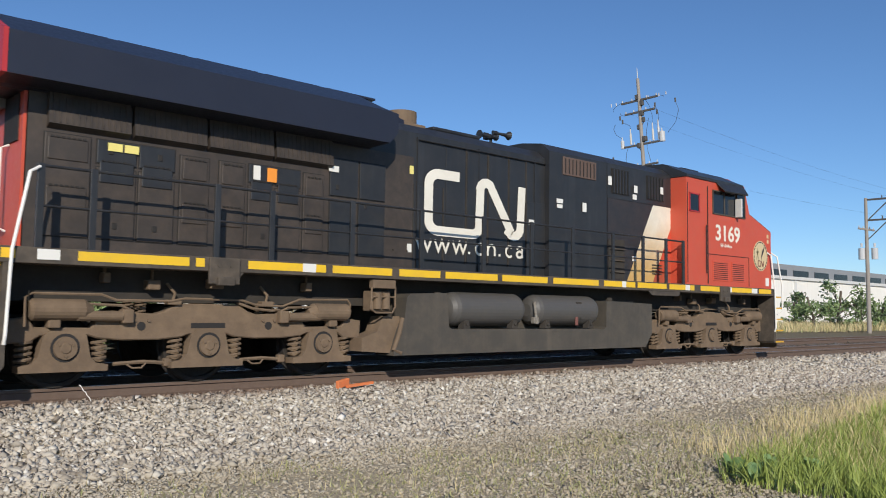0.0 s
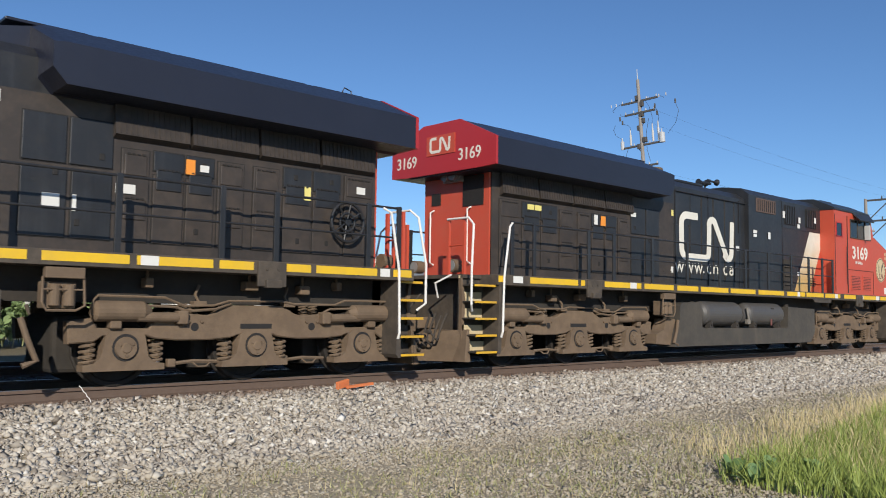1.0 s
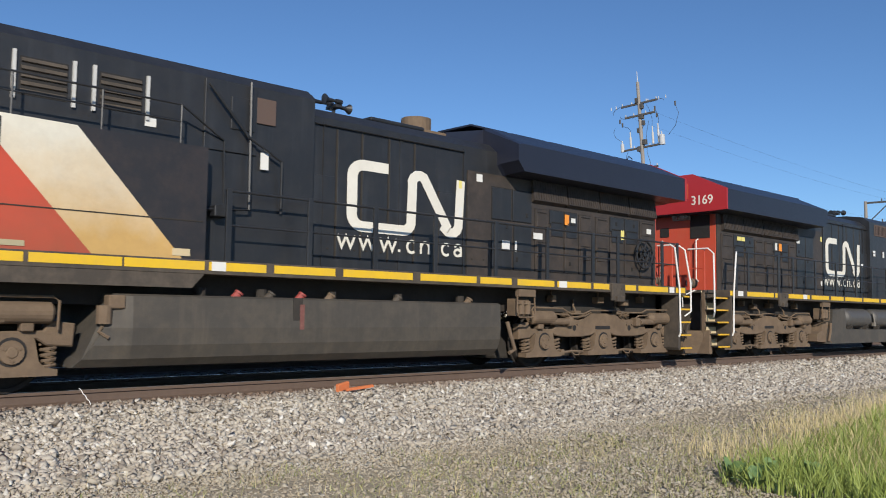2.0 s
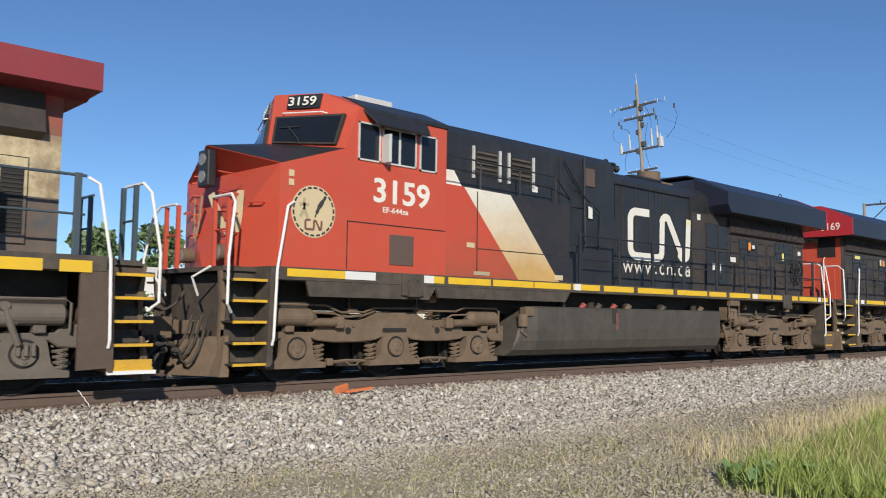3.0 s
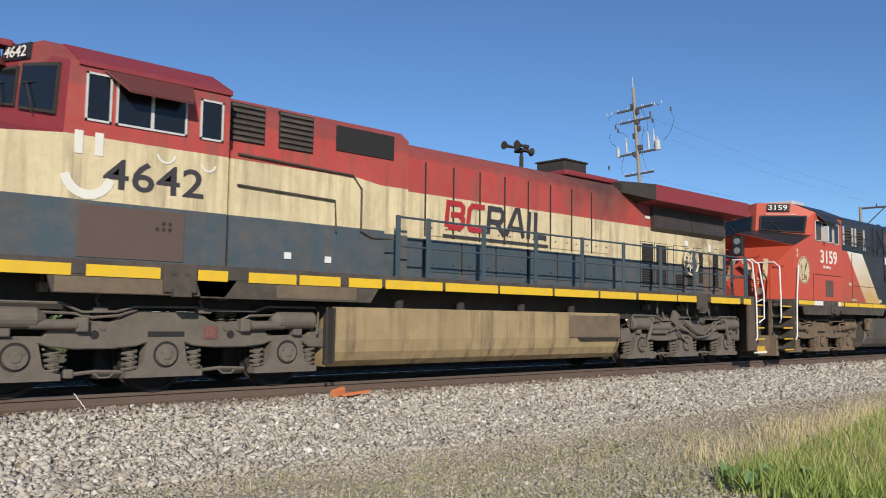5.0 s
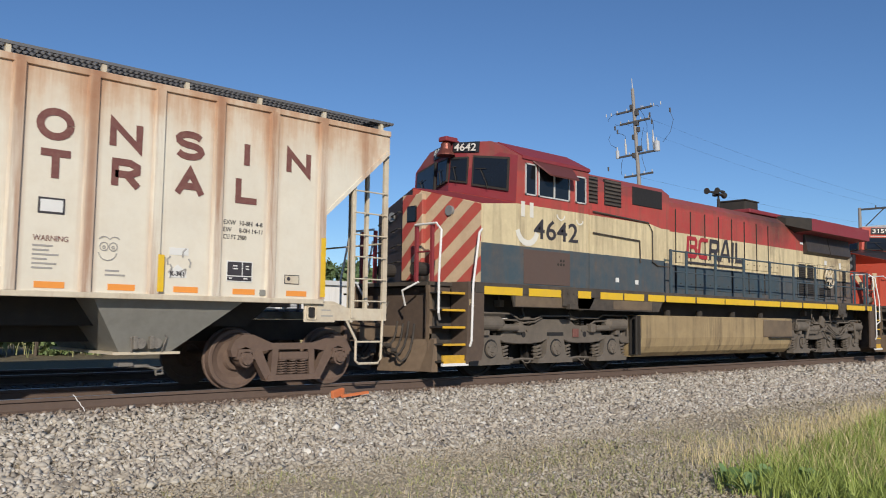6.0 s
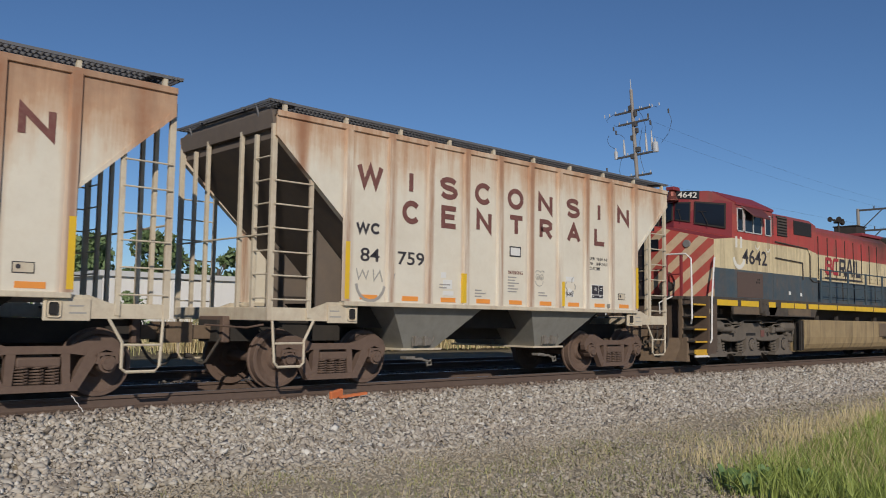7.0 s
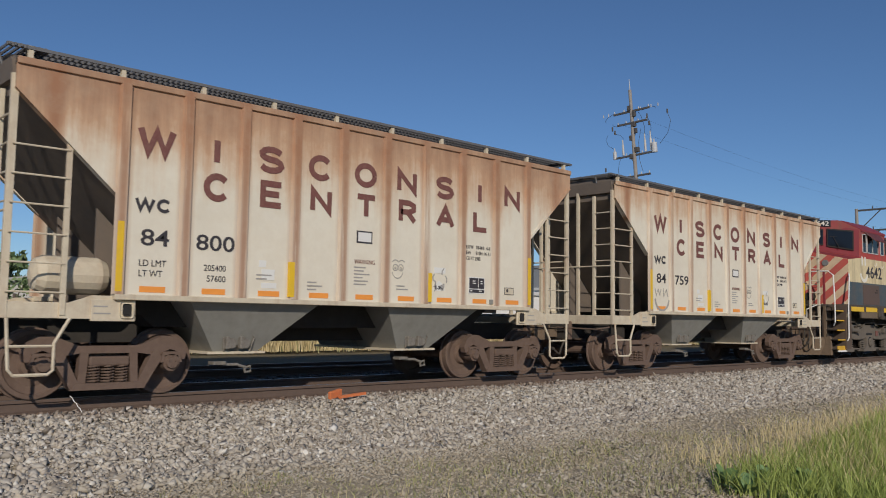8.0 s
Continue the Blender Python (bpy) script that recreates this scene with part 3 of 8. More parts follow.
            tube(bm, [(a, s * 1.15, 1.18), (a + 0.04, s * 1.12, 1.28), (a - 0.05, s * 1.05, 1.42)], 0.022)
            done(bm, "sand_pipe", steel, truck)
        for a, w, z in ((r0 + 0.5, 0.05, 1.40), (r1 - 0.85, 0.09, 1.32), (r1 + 0.1, 0.11, 1.36), (r2 - 0.3, 0.06, 1.36)):
            bm = box(B(), a - w, a + w, s * 1.02, s * 1.20, z, z + 0.14, 0.02)
            cyl(bm, (a, s * 1.1, z + 0.1), (a, s * 1.1, 1.60), 0.02, 6)
            done(bm, "sander_valve", steel, truck)
        for a in ((r0 + r1) / 2 + 0.1, (r1 + r2) / 2 - 0.05):
            bm = B()
            tube(bm, [(a - 0.42, s * 1.04, 0.31), (a, s * 1.06, 0.33), (a + 0.36, s * 1.06, 0.30)], 0.028)
            box(bm, a + 0.28, a + 0.40, s * 1.0, s * 1.1, 0.25, 0.37, 0.02)
            tube(bm, [(a - 0.25, s * 1.08, 0.30), (a - 0.18, s * 1.1, 0.25), (a - 0.05, s * 1.1, 0.25), (a + 0.02, s * 1.08, 0.31)], 0.014)
            done(bm, "brake_rigging", steel, truck)
        if busy:
            for a, e in ((r0, 1), (r2, -1)):
                bm = B()
                tube(bm, [(a + e * 0.28, s * 1.28, 1.16), (a + e * 0.20, s * 1.30, 0.90), (a + e * 0.10, s * 1.28, 0.66)], 0.042, 8)
                cyl(bm, (a + e * 0.28, s * 1.2, 1.14), (a + e * 0.28, s * 1.32, 1.14), 0.06, 10)
                for d in (-0.09, 0.0, 0.09):
                    box(bm, a + d - 0.022, a + d + 0.022, s * 1.20, s * 1.28, 0.52, 0.68, 0.008)
                done(bm, "brake_lever", steel, truck)
            for pts in ([(-1.5, 1.12), (-1.1, 0.98), (-0.7, 0.78), (-0.35, 0.84), (0.0, 1.0), (0.25, 1.12)], [(-1.3, 0.92), (-0.9, 0.74), (-0.4, 0.70), (0.05, 0.86), (0.5, 0.98), (0.9, 0.86)], [(0.3, 1.05), (0.55, 0.9), (0.35, 0.72), (0.05, 0.56)]):
                done(tube(B(), [(a, s * 1.25, z) for a, z in pts], 0.026, 6), "brake_hose", steel, truck)
            bm = box(B(), 0.48, 0.72, s * 1.16, s * 1.26, 1.02, 1.34, 0.02)
            bm.transform(Matrix.Translation((0.6, 0, 1.2)) @ Matrix.Rotation(radians(-28), 4, "Y") @ Matrix.Translation((-0.6, 0, -1.2)))
            done(bm, "snubber", steel, truck)
            for a in (-0.9, 0.15, 1.5):
                done(tube(B(), [(a - 0.25, s * 1.22, 1.16), (a - 0.05, s * 1.26, 1.3), (a, s * 1.3, 1.6)], 0.022), "hanger_chain", steel, truck)
            bm = cyl(B(), (0.9, s * 1.2, 0.98), (1.35, s * 1.2, 0.96), 0.10, 14)
            box(bm, 0.95, 1.6, s * 1.14, s * 1.26, 0.80, 0.93, 0.03)
            done(bm, "brake_booster", steel, truck)
    for a in rel:
        wheelset(truck, a, 0.533, mat_dark_wheel)
        done(box(B(), a - 0.1, a + 0.75, -0.55, 0.55, 0.18, 0.98, 0.06), "traction_motor", mat_under, truck, "sooty traction motor")
    return truck


def coupler(parent, x, e, z=0.86):
    bm = B()
    box(bm, min(x, x - e * 0.75), max(x, x - e * 0.75), -0.10, 0.10, z - 0.11, z + 0.11, 0.02)
    prism(bm, [(x - e * 0.18, -0.17), (x + e * 0.10, -0.19), (x + e * 0.20, -0.06), (x + e * 0.08, -0.02), (x + e * 0.10, 0.10), (x + e * 0.22, 0.17), (x - e * 0.18, 0.17)], "z", z - 0.16, z + 0.16)
    return done(bm, "coupler", mat_truck, parent, "rust-brown knuckle coupler")


def hose(parent, x, e, y, z0, name="air_hose", mat=None, drop=0.45, reach=0.45):
    bm = B()
    pts = [(x + e * reach * k / 6, y + 0.05 * math.sin(k), z0 - drop * math.sin(math.pi * min(k / 8, 1))) for k in range(7)]
    tube(bm, pts, 0.022, 6)
    cyl(bm, Vector(pts[-1]), Vector(pts[-1]) + Vector((e * 0.1, 0, 0.02)), 0.04, 8)
    return done(bm, name, mat or mat_rubber, parent)


def end_platform(parent, x, e, rail_mat, post_mat, yellow, riser=None, steel=None, kick=False, plate=0.0):
    """One end of a locomotive: pilot, plow, steps with yellow treads, white grab rails, platform rails, coupler, hoses."""
    steel = steel or mat_sill
    i = x - e * 1.18                                            # inner end of the step wells
    bm = B()
    prism(bm, [(-1.0, 1.70), (1.0, 1.70), (1.0, 0.78), (0.55, 0.42), (-0.55, 0.42), (-1.0, 0.78)], "x", min(i, x - e * 0.95) + 0.02, max(i, x - e * 0.95) + 0.14)
    done(bm, "pilot", steel, parent, "grimy end sheet")
    bm = B()
    a, b = x - e * 0.62, x - e * 0.20
    loft(bm, [[(a, -1.32, 0.16), (a, 1.32, 0.16), (a, 1.28, 0.74), (a, -1.28, 0.74)], [(a + e * 0.12, -1.30, 0.16), (a + e * 0.12, 1.30, 0.16), (a + e * 0.03, 1.26, 0.74), (a + e * 0.03, -1.26, 0.74)]])
    for s in (-1, 1):
        loft(bm, [[(a, s * 1.30, 0.16), (b, s * 0.12, 0.14), (b - e * 0.16, s * 0.12, 0.66), (a, s * 1.26, 0.76)], [(a - e * 0.03, s * 1.30, 0.16), (b - e * 0.04, s * 0.12, 0.14), (b - e * 0.2, s * 0.12, 0.66), (a - e * 0.03, s * 1.26, 0.76)]])
    done(bm, "plow", mat_truck, parent, "dust-caked plow blade")
    coupler(parent, x - e * 0.1, e)
    for s in (-1, 1):
        # stringers
        bm = B()
        prism(bm, [(i - e * 0.04, 1.80), (i - e * 0.04, 0.36), (i, 0.30), (i + e * 0.06, 0.30), (i + e * 0.02, 1.80)], "y", s * 1.10, s * 1.55)
        done(bm, "step_stringer", steel, parent)
        bm = B()
        prism(bm, [(x - e * 0.58, 1.72), (x - e * 0.66, 1.3), (x - e * 0.60, 0.32), (x - e * 0.55, 0.32), (x - e * 0.58, 1.3), (x - e * 0.54, 1.72)], "y", s * 1.06, s * 1.14)
        done(bm, "step_stringer", mat_truck, parent)
        bm = B()
        lo, hi = sorted((i + e * 0.03, x - e * 0.58))
        box(bm, lo, hi, s * 1.02, s * 1.07, 0.36, 1.72)
        done(bm, "step_back", steel, parent)
        if plate:
            q0, q1 = sorted((i + e * 0.02, i - e * plate))
            done(prism(B(), [(q0, 1.62), (q1, 1.62), (q1, 0.34) if e < 0 else (q1, 0.34), (q0 + 0.06, 0.36), (q0, 0.62)], "y", s * 1.49, s * 1.545), "step_plate", steel, parent, "rust-brown side plate beside the steps")
            done(box(B(), lo, hi, s * 1.47, s * 1.50, 0.335, 0.46), "bottom_riser", mat_step, parent, "scuffed yellow bottom riser")
        if kick:
            done(box(B(), lo - 0.04, hi + 0.04, s * 1.50, s * 1.545, 0.27, 0.32), "kick_plate", mat_rail_white, parent, "white bottom step edge")
        for k in range(5):
            z = 0.33 + k * 0.31
            bm = B()
            lo, hi = sorted((i + e * 0.03, x - e * 0.58))
            box(bm, lo, hi, s * (1.52 - 0.015 * k), s * (1.16 - 0.03 * k), z, z + 0.025)
            tread = done(bm, "step_tread", mat_under, parent)
            bm = B()
            box(bm, lo, hi, s * (1.53 - 0.015 * k), s * (1.505 - 0.015 * k), z - 0.01, z + 0.03)
            done(bm, "tread_edge", mat_step if k else yellow, tread, "yellow painted nosing")
            bm = B()
            box(bm, lo, hi, s * (1.17 - 0.03 * k), s * (1.15 - 0.03 * k), z + 0.03, z + 0.2)
            done(bm, "riser", riser or mat_sill, tread)
        # grab rails
        bm = B()
        tube(bm, [(i - e * 0.02, s * 1.56, 0.62), (i - e * 0.02, s * 1.60, 0.72), (i - e * 0.05, s * 1.60, 1.75), (i - e * 0.22, s * 1.58, 2.72), (i - e * 0.35, s * 1.52, 2.80)], 0.022, 8)
        done(bm, "grab_rail", rail_mat, parent, "white grab rail")
        bm = B()
        tube(bm, [(x - e * 0.62, s * 1.36, 1.10), (x - e * 0.50, s * 1.46, 1.22), (x - e * 0.50, s * 1.46, 1.9), (x - e * 0.62, s * 1.38, 2.72), (x - e * 0.66, s * 1.2, 2.86), (x - e * 0.66, s * 0.62, 2.86)], 0.022, 8)
        done(bm, "grab_rail", rail_mat, parent, "white grab rail")
        bm = B()
        tube(bm, [(x - e * 0.5, s * 0.55, 1.35), (x - e * 0.36, s * 0.62, 1.62), (x - e * 0.5, s * 0.92, 1.78)], 0.02, 6)
        done(bm, "cut_lever", rail_mat, parent, "white uncoupling lever")
        bm = B()
        for y in (0.62, 1.05):
            box(bm, x - e * 0.70 - 0.03, x - e * 0.70 + 0.03, s * y - 0.03, s * y + 0.03, 1.78, 2.84)
        tube(bm, [(x - e * 0.7, s * 0.62, 2.35), (x - e * 0.7, s * 1.05, 2.35)], 0.018)
        done(bm, "platform_post", post_mat, parent)
    bm = B()
    lo, hi = sorted((i - e * 0.02, x - e * 0.60))
    box(bm, lo, hi, -1.12, 1.12, 1.72, 1.79)
    done(bm, "end_deck", mat_sill, parent)
    for k in range(4):
        hose(parent, x - e * 0.55, e, -0.75 + k * 0.16, 1.05 - 0.04 * (k % 2), drop=0.5 + 0.06 * k, reach=0.42)
        hose(parent, x - e * 0.55, e, 0.28 + k * 0.16, 1.05 - 0.04 * (k % 2), drop=0.5 + 0.06 * k, reach=0.42)
    hose(parent, x - e * 0.55, e, 0.0, 1.42, "jumper_cable", drop=0.3, reach=0.55)


def side_sill(parent, x0, x1, stripes, marks, v, drops=(), stripe_z=(1.655, 1.775)):
    """The long frame side with its reflective bands; drops are (from, to, depth) deeper skirts."""
    bm = B()
    box(bm, x0, x1, -1.555, 1.555, 1.60, 1.80, 0.008)
    sill = done(bm, "side_sill", mat_sill, parent, "grimy frame sill")
    done(box(B(), x0 + 0.3, x1 - 0.3, -1.0, 1.0, 1.15, 1.60), "centre_frame", mat_under, parent, "sooty frame beneath the deck")
    for a, b, z in drops:
        for s in (-1, 1):
            done(prism(B(), [(a, 1.62), (b, 1.62), (b - 0.08, z), (a + 0.2, z)], "y", s * 1.50, s * 1.545), "skirt", mat_sill, sill)
    for a, b in stripes:
        for s in (-1, 1):
            done(box(B(), a, b, s * 1.553, s * 1.561, *stripe_z), "reflective_band", mat_yellow, sill, "yellow reflective band")
    for a, b in marks:
        done(box(B(), a, b, v * 1.556, v * 1.564, stripe_z[0] - 0.005, stripe_z[1] + 0.005), "reflector", mat_label, sill, "white reflective label")
    return sill


def handrail(parent, x0, x1, posts, y, v, mat, top=2.82, mid=2.32):
    for s in (-1, 1):
        bm = B()
        tube(bm, [(x0, s * y, top), (x1, s * y, top)], 0.02, 8)
        tube(bm, [(x0, s * y, mid), (x1, s * y, mid)], 0.016, 8)
        done(bm, "handrail", mat, parent)
        for p in posts:
            done(box(B(), p - 0.045, p + 0.045, s * y - 0.02, s * y + 0.02, 1.62, top + 0.03, 0.006), "stanchion", mat, parent)


def hood_doors(parent, spans, y, z0, z1, mat):
    """Hinged side doors with latches and seams, on both flanks."""
    for a, b in spans:
        for s in (-1, 1):
            d = done(box(B(), a + 0.02, b - 0.02, s * (y - 0.02), s * (y + 0.018), z0, z1, 0.008), "hood_door", mat, parent)
            for q in (0.22, 0.78):
                done(box(B(), a + (b - a) * q - 0.018, a + (b - a) * q + 0.018, s * (y + 0.012), s * (y + 0.03), z0 + 0.13, z0 + 0.155), "latch", mat_under, d)
            done(box(B(), b - 0.012, b + 0.012, s * (y - 0.01), s * (y + 0.022), z0 - 0.02, z1 + 0.02), "door_seam", mat_under, d)


def framed_door(parent, x0, x1, z0, z1, y, mat, rows=(), latches=(), name="hood_door"):
    """A hinged door with a shadow gap round it, rows of slots at the heights given, and latches at (x, z)."""
    for s in (-1, 1):
        gap = done(box(B(), x0, x1, s * (y - 0.02), s * (y + 0.006), z0, z1), "door_gap", mat_grille, parent, "dark gap round a hood door")
        d = done(box(B(), x0 + 0.014, x1 - 0.014, s * (y - 0.01), s * (y + 0.024), z0 + 0.014, z1 - 0.014, 0.008), name, mat, gap)
        for z in rows:
            n = max(4, int((x1 - x0) / 0.085))
            done(box(B(), x0 + 0.05, x1 - 0.05, s * (y + 0.02), s * (y + 0.036), z - 0.30, z - 0.01, 0.012), "pressed_panel", mat, gap)
            for k in range(n):
                q = x0 + 0.07 + (x1 - x0 - 0.14) * (k + 0.5) / n
                done(box(B(), q - 0.02, q + 0.02, s * (y + 0.022), s * (y + 0.045), z - 0.012, z + 0.012), "slot", mat_grille, gap)
        for x, z in latches:
            done(box(B(), x - 0.035, x + 0.035, s * (y + 0.02), s * (y + 0.034), z - 0.045, z + 0.045, 0.008), "latch", mat_grille, gap)


def side_panel(parent, name, x0, x1, z0, z1, y, v, mat, label="", proud=0.012):
    return done(box(B(), x0, x1, v * (y - 0.01), v * (y + proud), z0, z1, 0.004), name, mat, parent, label)


def window(parent, x0, x1, z0, z1, y, frame=None, bar=False):
    for s in (-1, 1):
        bm = B()
        for a, b, c, d in ((x0, x1, z0, z0 + 0.028), (x0, x1, z1 - 0.028, z1), (x0, x0 + 0.028, z0, z1), (x1 - 0.028, x1, z0, z1)):
            box(bm, a, b, s * (y - 0.02), s * (y + 0.022), c, d)
        if bar:
            box(bm, (x0 + x1) / 2 - 0.022, (x0 + x1) / 2 + 0.022, s * (y - 0.02), s * (y + 0.02), z0, z1)
        w = done(bm, "side_window", frame or mat_alu, parent, "bare metal window frame")
        done(box(B(), x0 + 0.03, x1 - 0.03, s * (y - 0.02), s * (y + 0.008), z0 + 0.03, z1 - 0.03), "pane", mat_glass, w, "dark glass pane")


def horn_and_dome(parent, x, y, z, mat):
    bm = B()
    cyl(bm, (x, y, z), (x, y, z + 0.16), 0.03, 8)
    box(bm, x - 0.07, x + 0.07, y - 0.16, y + 0.16, z + 0.13, z + 0.19, 0.01)
    for k, d, n in ((-0.13, 1, 0.42), (0.0, -1, 0.34), (0.13, 1, 0.30)):
        h = z + 0.21 + 0.03 * d
        cyl(bm, (x - 0.07 * d, y + k, h), (x + 0.05 * d, y + k, h), 0.045, 10)
        cyl(bm, (x, y + k, h), (x + d * (n - 0.09), y + k, h), 0.022, 10, 0.04)
        cyl(bm, (x + d * (n - 0.09), y + k, h), (x + d * n, y + k, h), 0.04, 12, 0.095)
    return done(bm, "air_horn", mat, parent)


def wordmark(parent, name, mat, label, strokes, width, place):
    bm = B()
    for pts in strokes:
        ribbon(bm, pts, width, place)
    return done(bm, name, mat, parent, label)


def loop_sign(scale=1.0):
    """The painted emblem: an open hooked band and a running zigzag band."""
    r = 0.20
    a = [(0.72, 1.04)] + arc(0.26, 1.04 - r, r, 90, 180, 5) + arc(0.26, r + 0.0, r, 180, 270, 5) + [(0.95, 0.0)] + arc(1.02, 0.16, 0.16, 270, 350, 4)
    a += [(1.20, 0.85)] + arc(1.34, 0.86, 0.15, 170, 55, 4) + [(1.92, 0.16)] + arc(2.02, 0.20, 0.16, 215, 350, 5) + [(2.22, 1.04)]
    return [[(x * scale, y * scale) for x, y in a]]


# ---------------------------------------------------------------- locomotives
def hood_outline(y, top, peak):
    return [(-y, 1.80), (-y, top - 0.18), (-y + 0.22, top), (-0.3, peak), (0.3, peak), (y - 0.22, top), (y, top - 0.18), (y, 1.80)]


def wing_outline(y, lo, hi, peak, inner=0.95):
    return [(-inner, lo - 0.05), (-inner - 0.08, lo - 0.02), (-y, lo), (-y, hi), (-0.55, peak), (0.55, peak), (y, hi), (y, lo), (inner + 0.08, lo - 0.02), (inner, lo - 0.05)]


def louvred_box(parent, x0, x1, z0, z1, y, v, mat=None):
    n = max(4, int((z1 - z0) / 0.085))
    for s in (-1, 1):
        g = done(box(B(), x0, x1, s * (y - 0.03), s * (y + 0.006), z0, z1), "intake", mat_grille, parent, "dark louvred intake")
        for k in range(n):
            zz = z0 + (z1 - z0) * (k + 0.5) / n
            done(prism(B(), [(s * (y + 0.004), zz - 0.03), (s * (y + 0.035), zz - 0.02), (s * (y + 0.006), zz + 0.03)], "x", x0 + 0.02, x1 - 0.02), "slat", mat or mat_grille, g)


class Cab:
    """Wide-nose cab. Each pair is (x, z) at the flank and at the middle line: screen top, screen foot, nose front."""

    def __init__(self, parent, xr, top, foot, nose, body, roof, shoulder=0.9, drop=0.05):
        w = self.w = 1.52
        self.top, self.foot, self.nose, self.sh, self.drop = top, foot, nose, shoulder, drop

        def ring(a, b, flat):
            (xs, zs), (xc, zc) = a, b
            k = 1 - shoulder / w
            zm = zc - drop if flat else zs + (zc - zs) * k
            xm = xs + (xc - xs) * k
            return [(xs, -w, 1.80), (xc, 0, 1.80), (xs, w, 1.80), (xs, w, zs), (xm, shoulder, zm), (xc, 0, zc), (xm, -shoulder, zm), (xs, -w, zs)][0:8]
        rear = ((xr, top[0][1]), (xr, top[1][1]))
        bm = B()
        loft(bm, [ring(*rear, True), ring(*top, True), ring(*foot, False), ring(*nose, False)])
        self.ob = done(bm, "cab", body, parent)
        eave, peak, xw = top[0][1], top[1][1], top[0][0]
        bm = B()
        loft(bm, [[(x, -w - 0.03, eave - 0.05), (x, -w - 0.03, eave + 0.015), (x, -shoulder, peak - drop + 0.015), (x, 0, peak + 0.015), (x, shoulder, peak - drop + 0.015), (x, w + 0.03, eave + 0.015), (x, w + 0.03, eave - 0.05)] for x in (xr - 0.02, xw - 0.10)])
        done(bm, "cab_roof", roof, parent)

    def at(self, y, v):
        """A point of the front between screen foot (v 0) and roof edge (v 1)."""
        w, a = self.w, abs(y)
        k = 1 - a / w
        f = Vector((self.foot[0][0] + (self.foot[1][0] - self.foot[0][0]) * k, y, self.foot[0][1] + (self.foot[1][1] - self.foot[0][1]) * k))
        zs, zc, zm = self.top[0][1], self.top[1][1], self.top[1][1] - self.drop
        z = zs + (zm - zs) * (w - a) / (w - self.sh) if a > self.sh else zm + (zc - zm) * (1 - a / self.sh)
        t = Vector((self.top[0][0] + (self.top[1][0] - self.top[0][0]) * k, y, z))
        return f.lerp(t, v)

    def nose_at(self, y, v):
        k = 1 - abs(y) / self.w
        x, z = (self.nose[0][i] + (self.nose[1][i] - self.nose[0][i]) * k for i in (0, 1))
        return Vector((x, y, 1.80 + (z - 1.80) * v))

    def top_quad(self, s):
        (xs, zs), (xc, zc) = self.nose
        (fs, gs), (fc, gc) = self.foot
        w = self.w
        q = [(xs, s * w, zs), (xc, 0, zc), (fc, 0, gc), (fs, s * w, gs)]
        return q if s < 0 else [q[1], q[0], q[3], q[2]]


def forward(q):
    """Corners ordered so that the face looks ahead."""
    a, b, c, d = (Vector(p) for p in q)
    return q if (b - a).cross(d - a).x > 0 else [q[1], q[0], q[3], q[2]]


def upward(q):
    a, b, c, d = (Vector(p) for p in q)
    return q if (b - a).cross(d - a).z > 0 else [q[1], q[0], q[3], q[2]]


def screens(parent, c, panes):
    """Panes as (y inner, y outer, low and high at the inner edge, low and high at the outer edge), on both halves."""
    for s in (-1, 1):
        for y0, y1, a0, a1, b0, b1 in panes:
            q = forward([c.at(s * y0, a0), c.at(s * y1, b0), c.at(s * y1, b1), c.at(s * y0, a1)])
            f = done(slab(B(), q, -0.04, 1.04, -0.08, 1.08, 0.050, 0.12), "windscreen", mat_under, parent, "dark rubber window surround")
            done(slab(B(), q, 0.0, 1.0, 0.0, 1.0, 0.056, 0.02), "pane", mat_glass, f, "dark glass pane")
            o = [Vector(p) for p in q]
            spot = lambda u, w: o[0].lerp(o[1], u).lerp(o[3].lerp(o[2], u), w) + Vector((0.085, 0, 0.02))
            bm = B()
            tube(bm, [spot(0.5, -0.15), spot(0.45, 0.05), spot(0.25, 0.55)], 0.010)
            tube(bm, [spot(0.1, 0.55), spot(0.42, 0.58)], 0.008)
            done(bm, "wiper", mat_under, f)


def number_board(parent, q, num, size):
    """A black board on the quad q with white figures."""
    q = forward(q)
    o = [Vector(p) for p in q]
    ex = (o[1] - o[0]).normalized()
    ez = (o[1] - o[0]).cross(o[3] - o[0]).normalized()
    ey = ez.cross(ex)
    b = done(slab(B(), q, 0, 1, 0, 1, 0.030, 0.08), "number_board", mat_black, parent, "black number board with white figures")
    p = o[0] + ez * 0.060 + ex * (o[1] - o[0]).length * 0.07 + ey * ((o[3] - o[0]).length - size * 0.7) * 0.5
    m = Matrix((ex, ey, ez)).transposed().to_4x4()
    m.translation = p
    writing(num, size, mat_white, b, m, "number_marking", width=(o[1] - o[0]).length * 0.84, bold=0.003)


def stickers(parent, items, v):
    """Small labels on the flank: x, z, width, height, offset from the middle line, paint."""
    for x, z, w, h, y, m in items:
        done(box(B(), x - w / 2, x + w / 2, v * (y - 0.004), v * (y + 0.006), z - h / 2, z + h / 2), "sticker", m, parent, "small warning label")


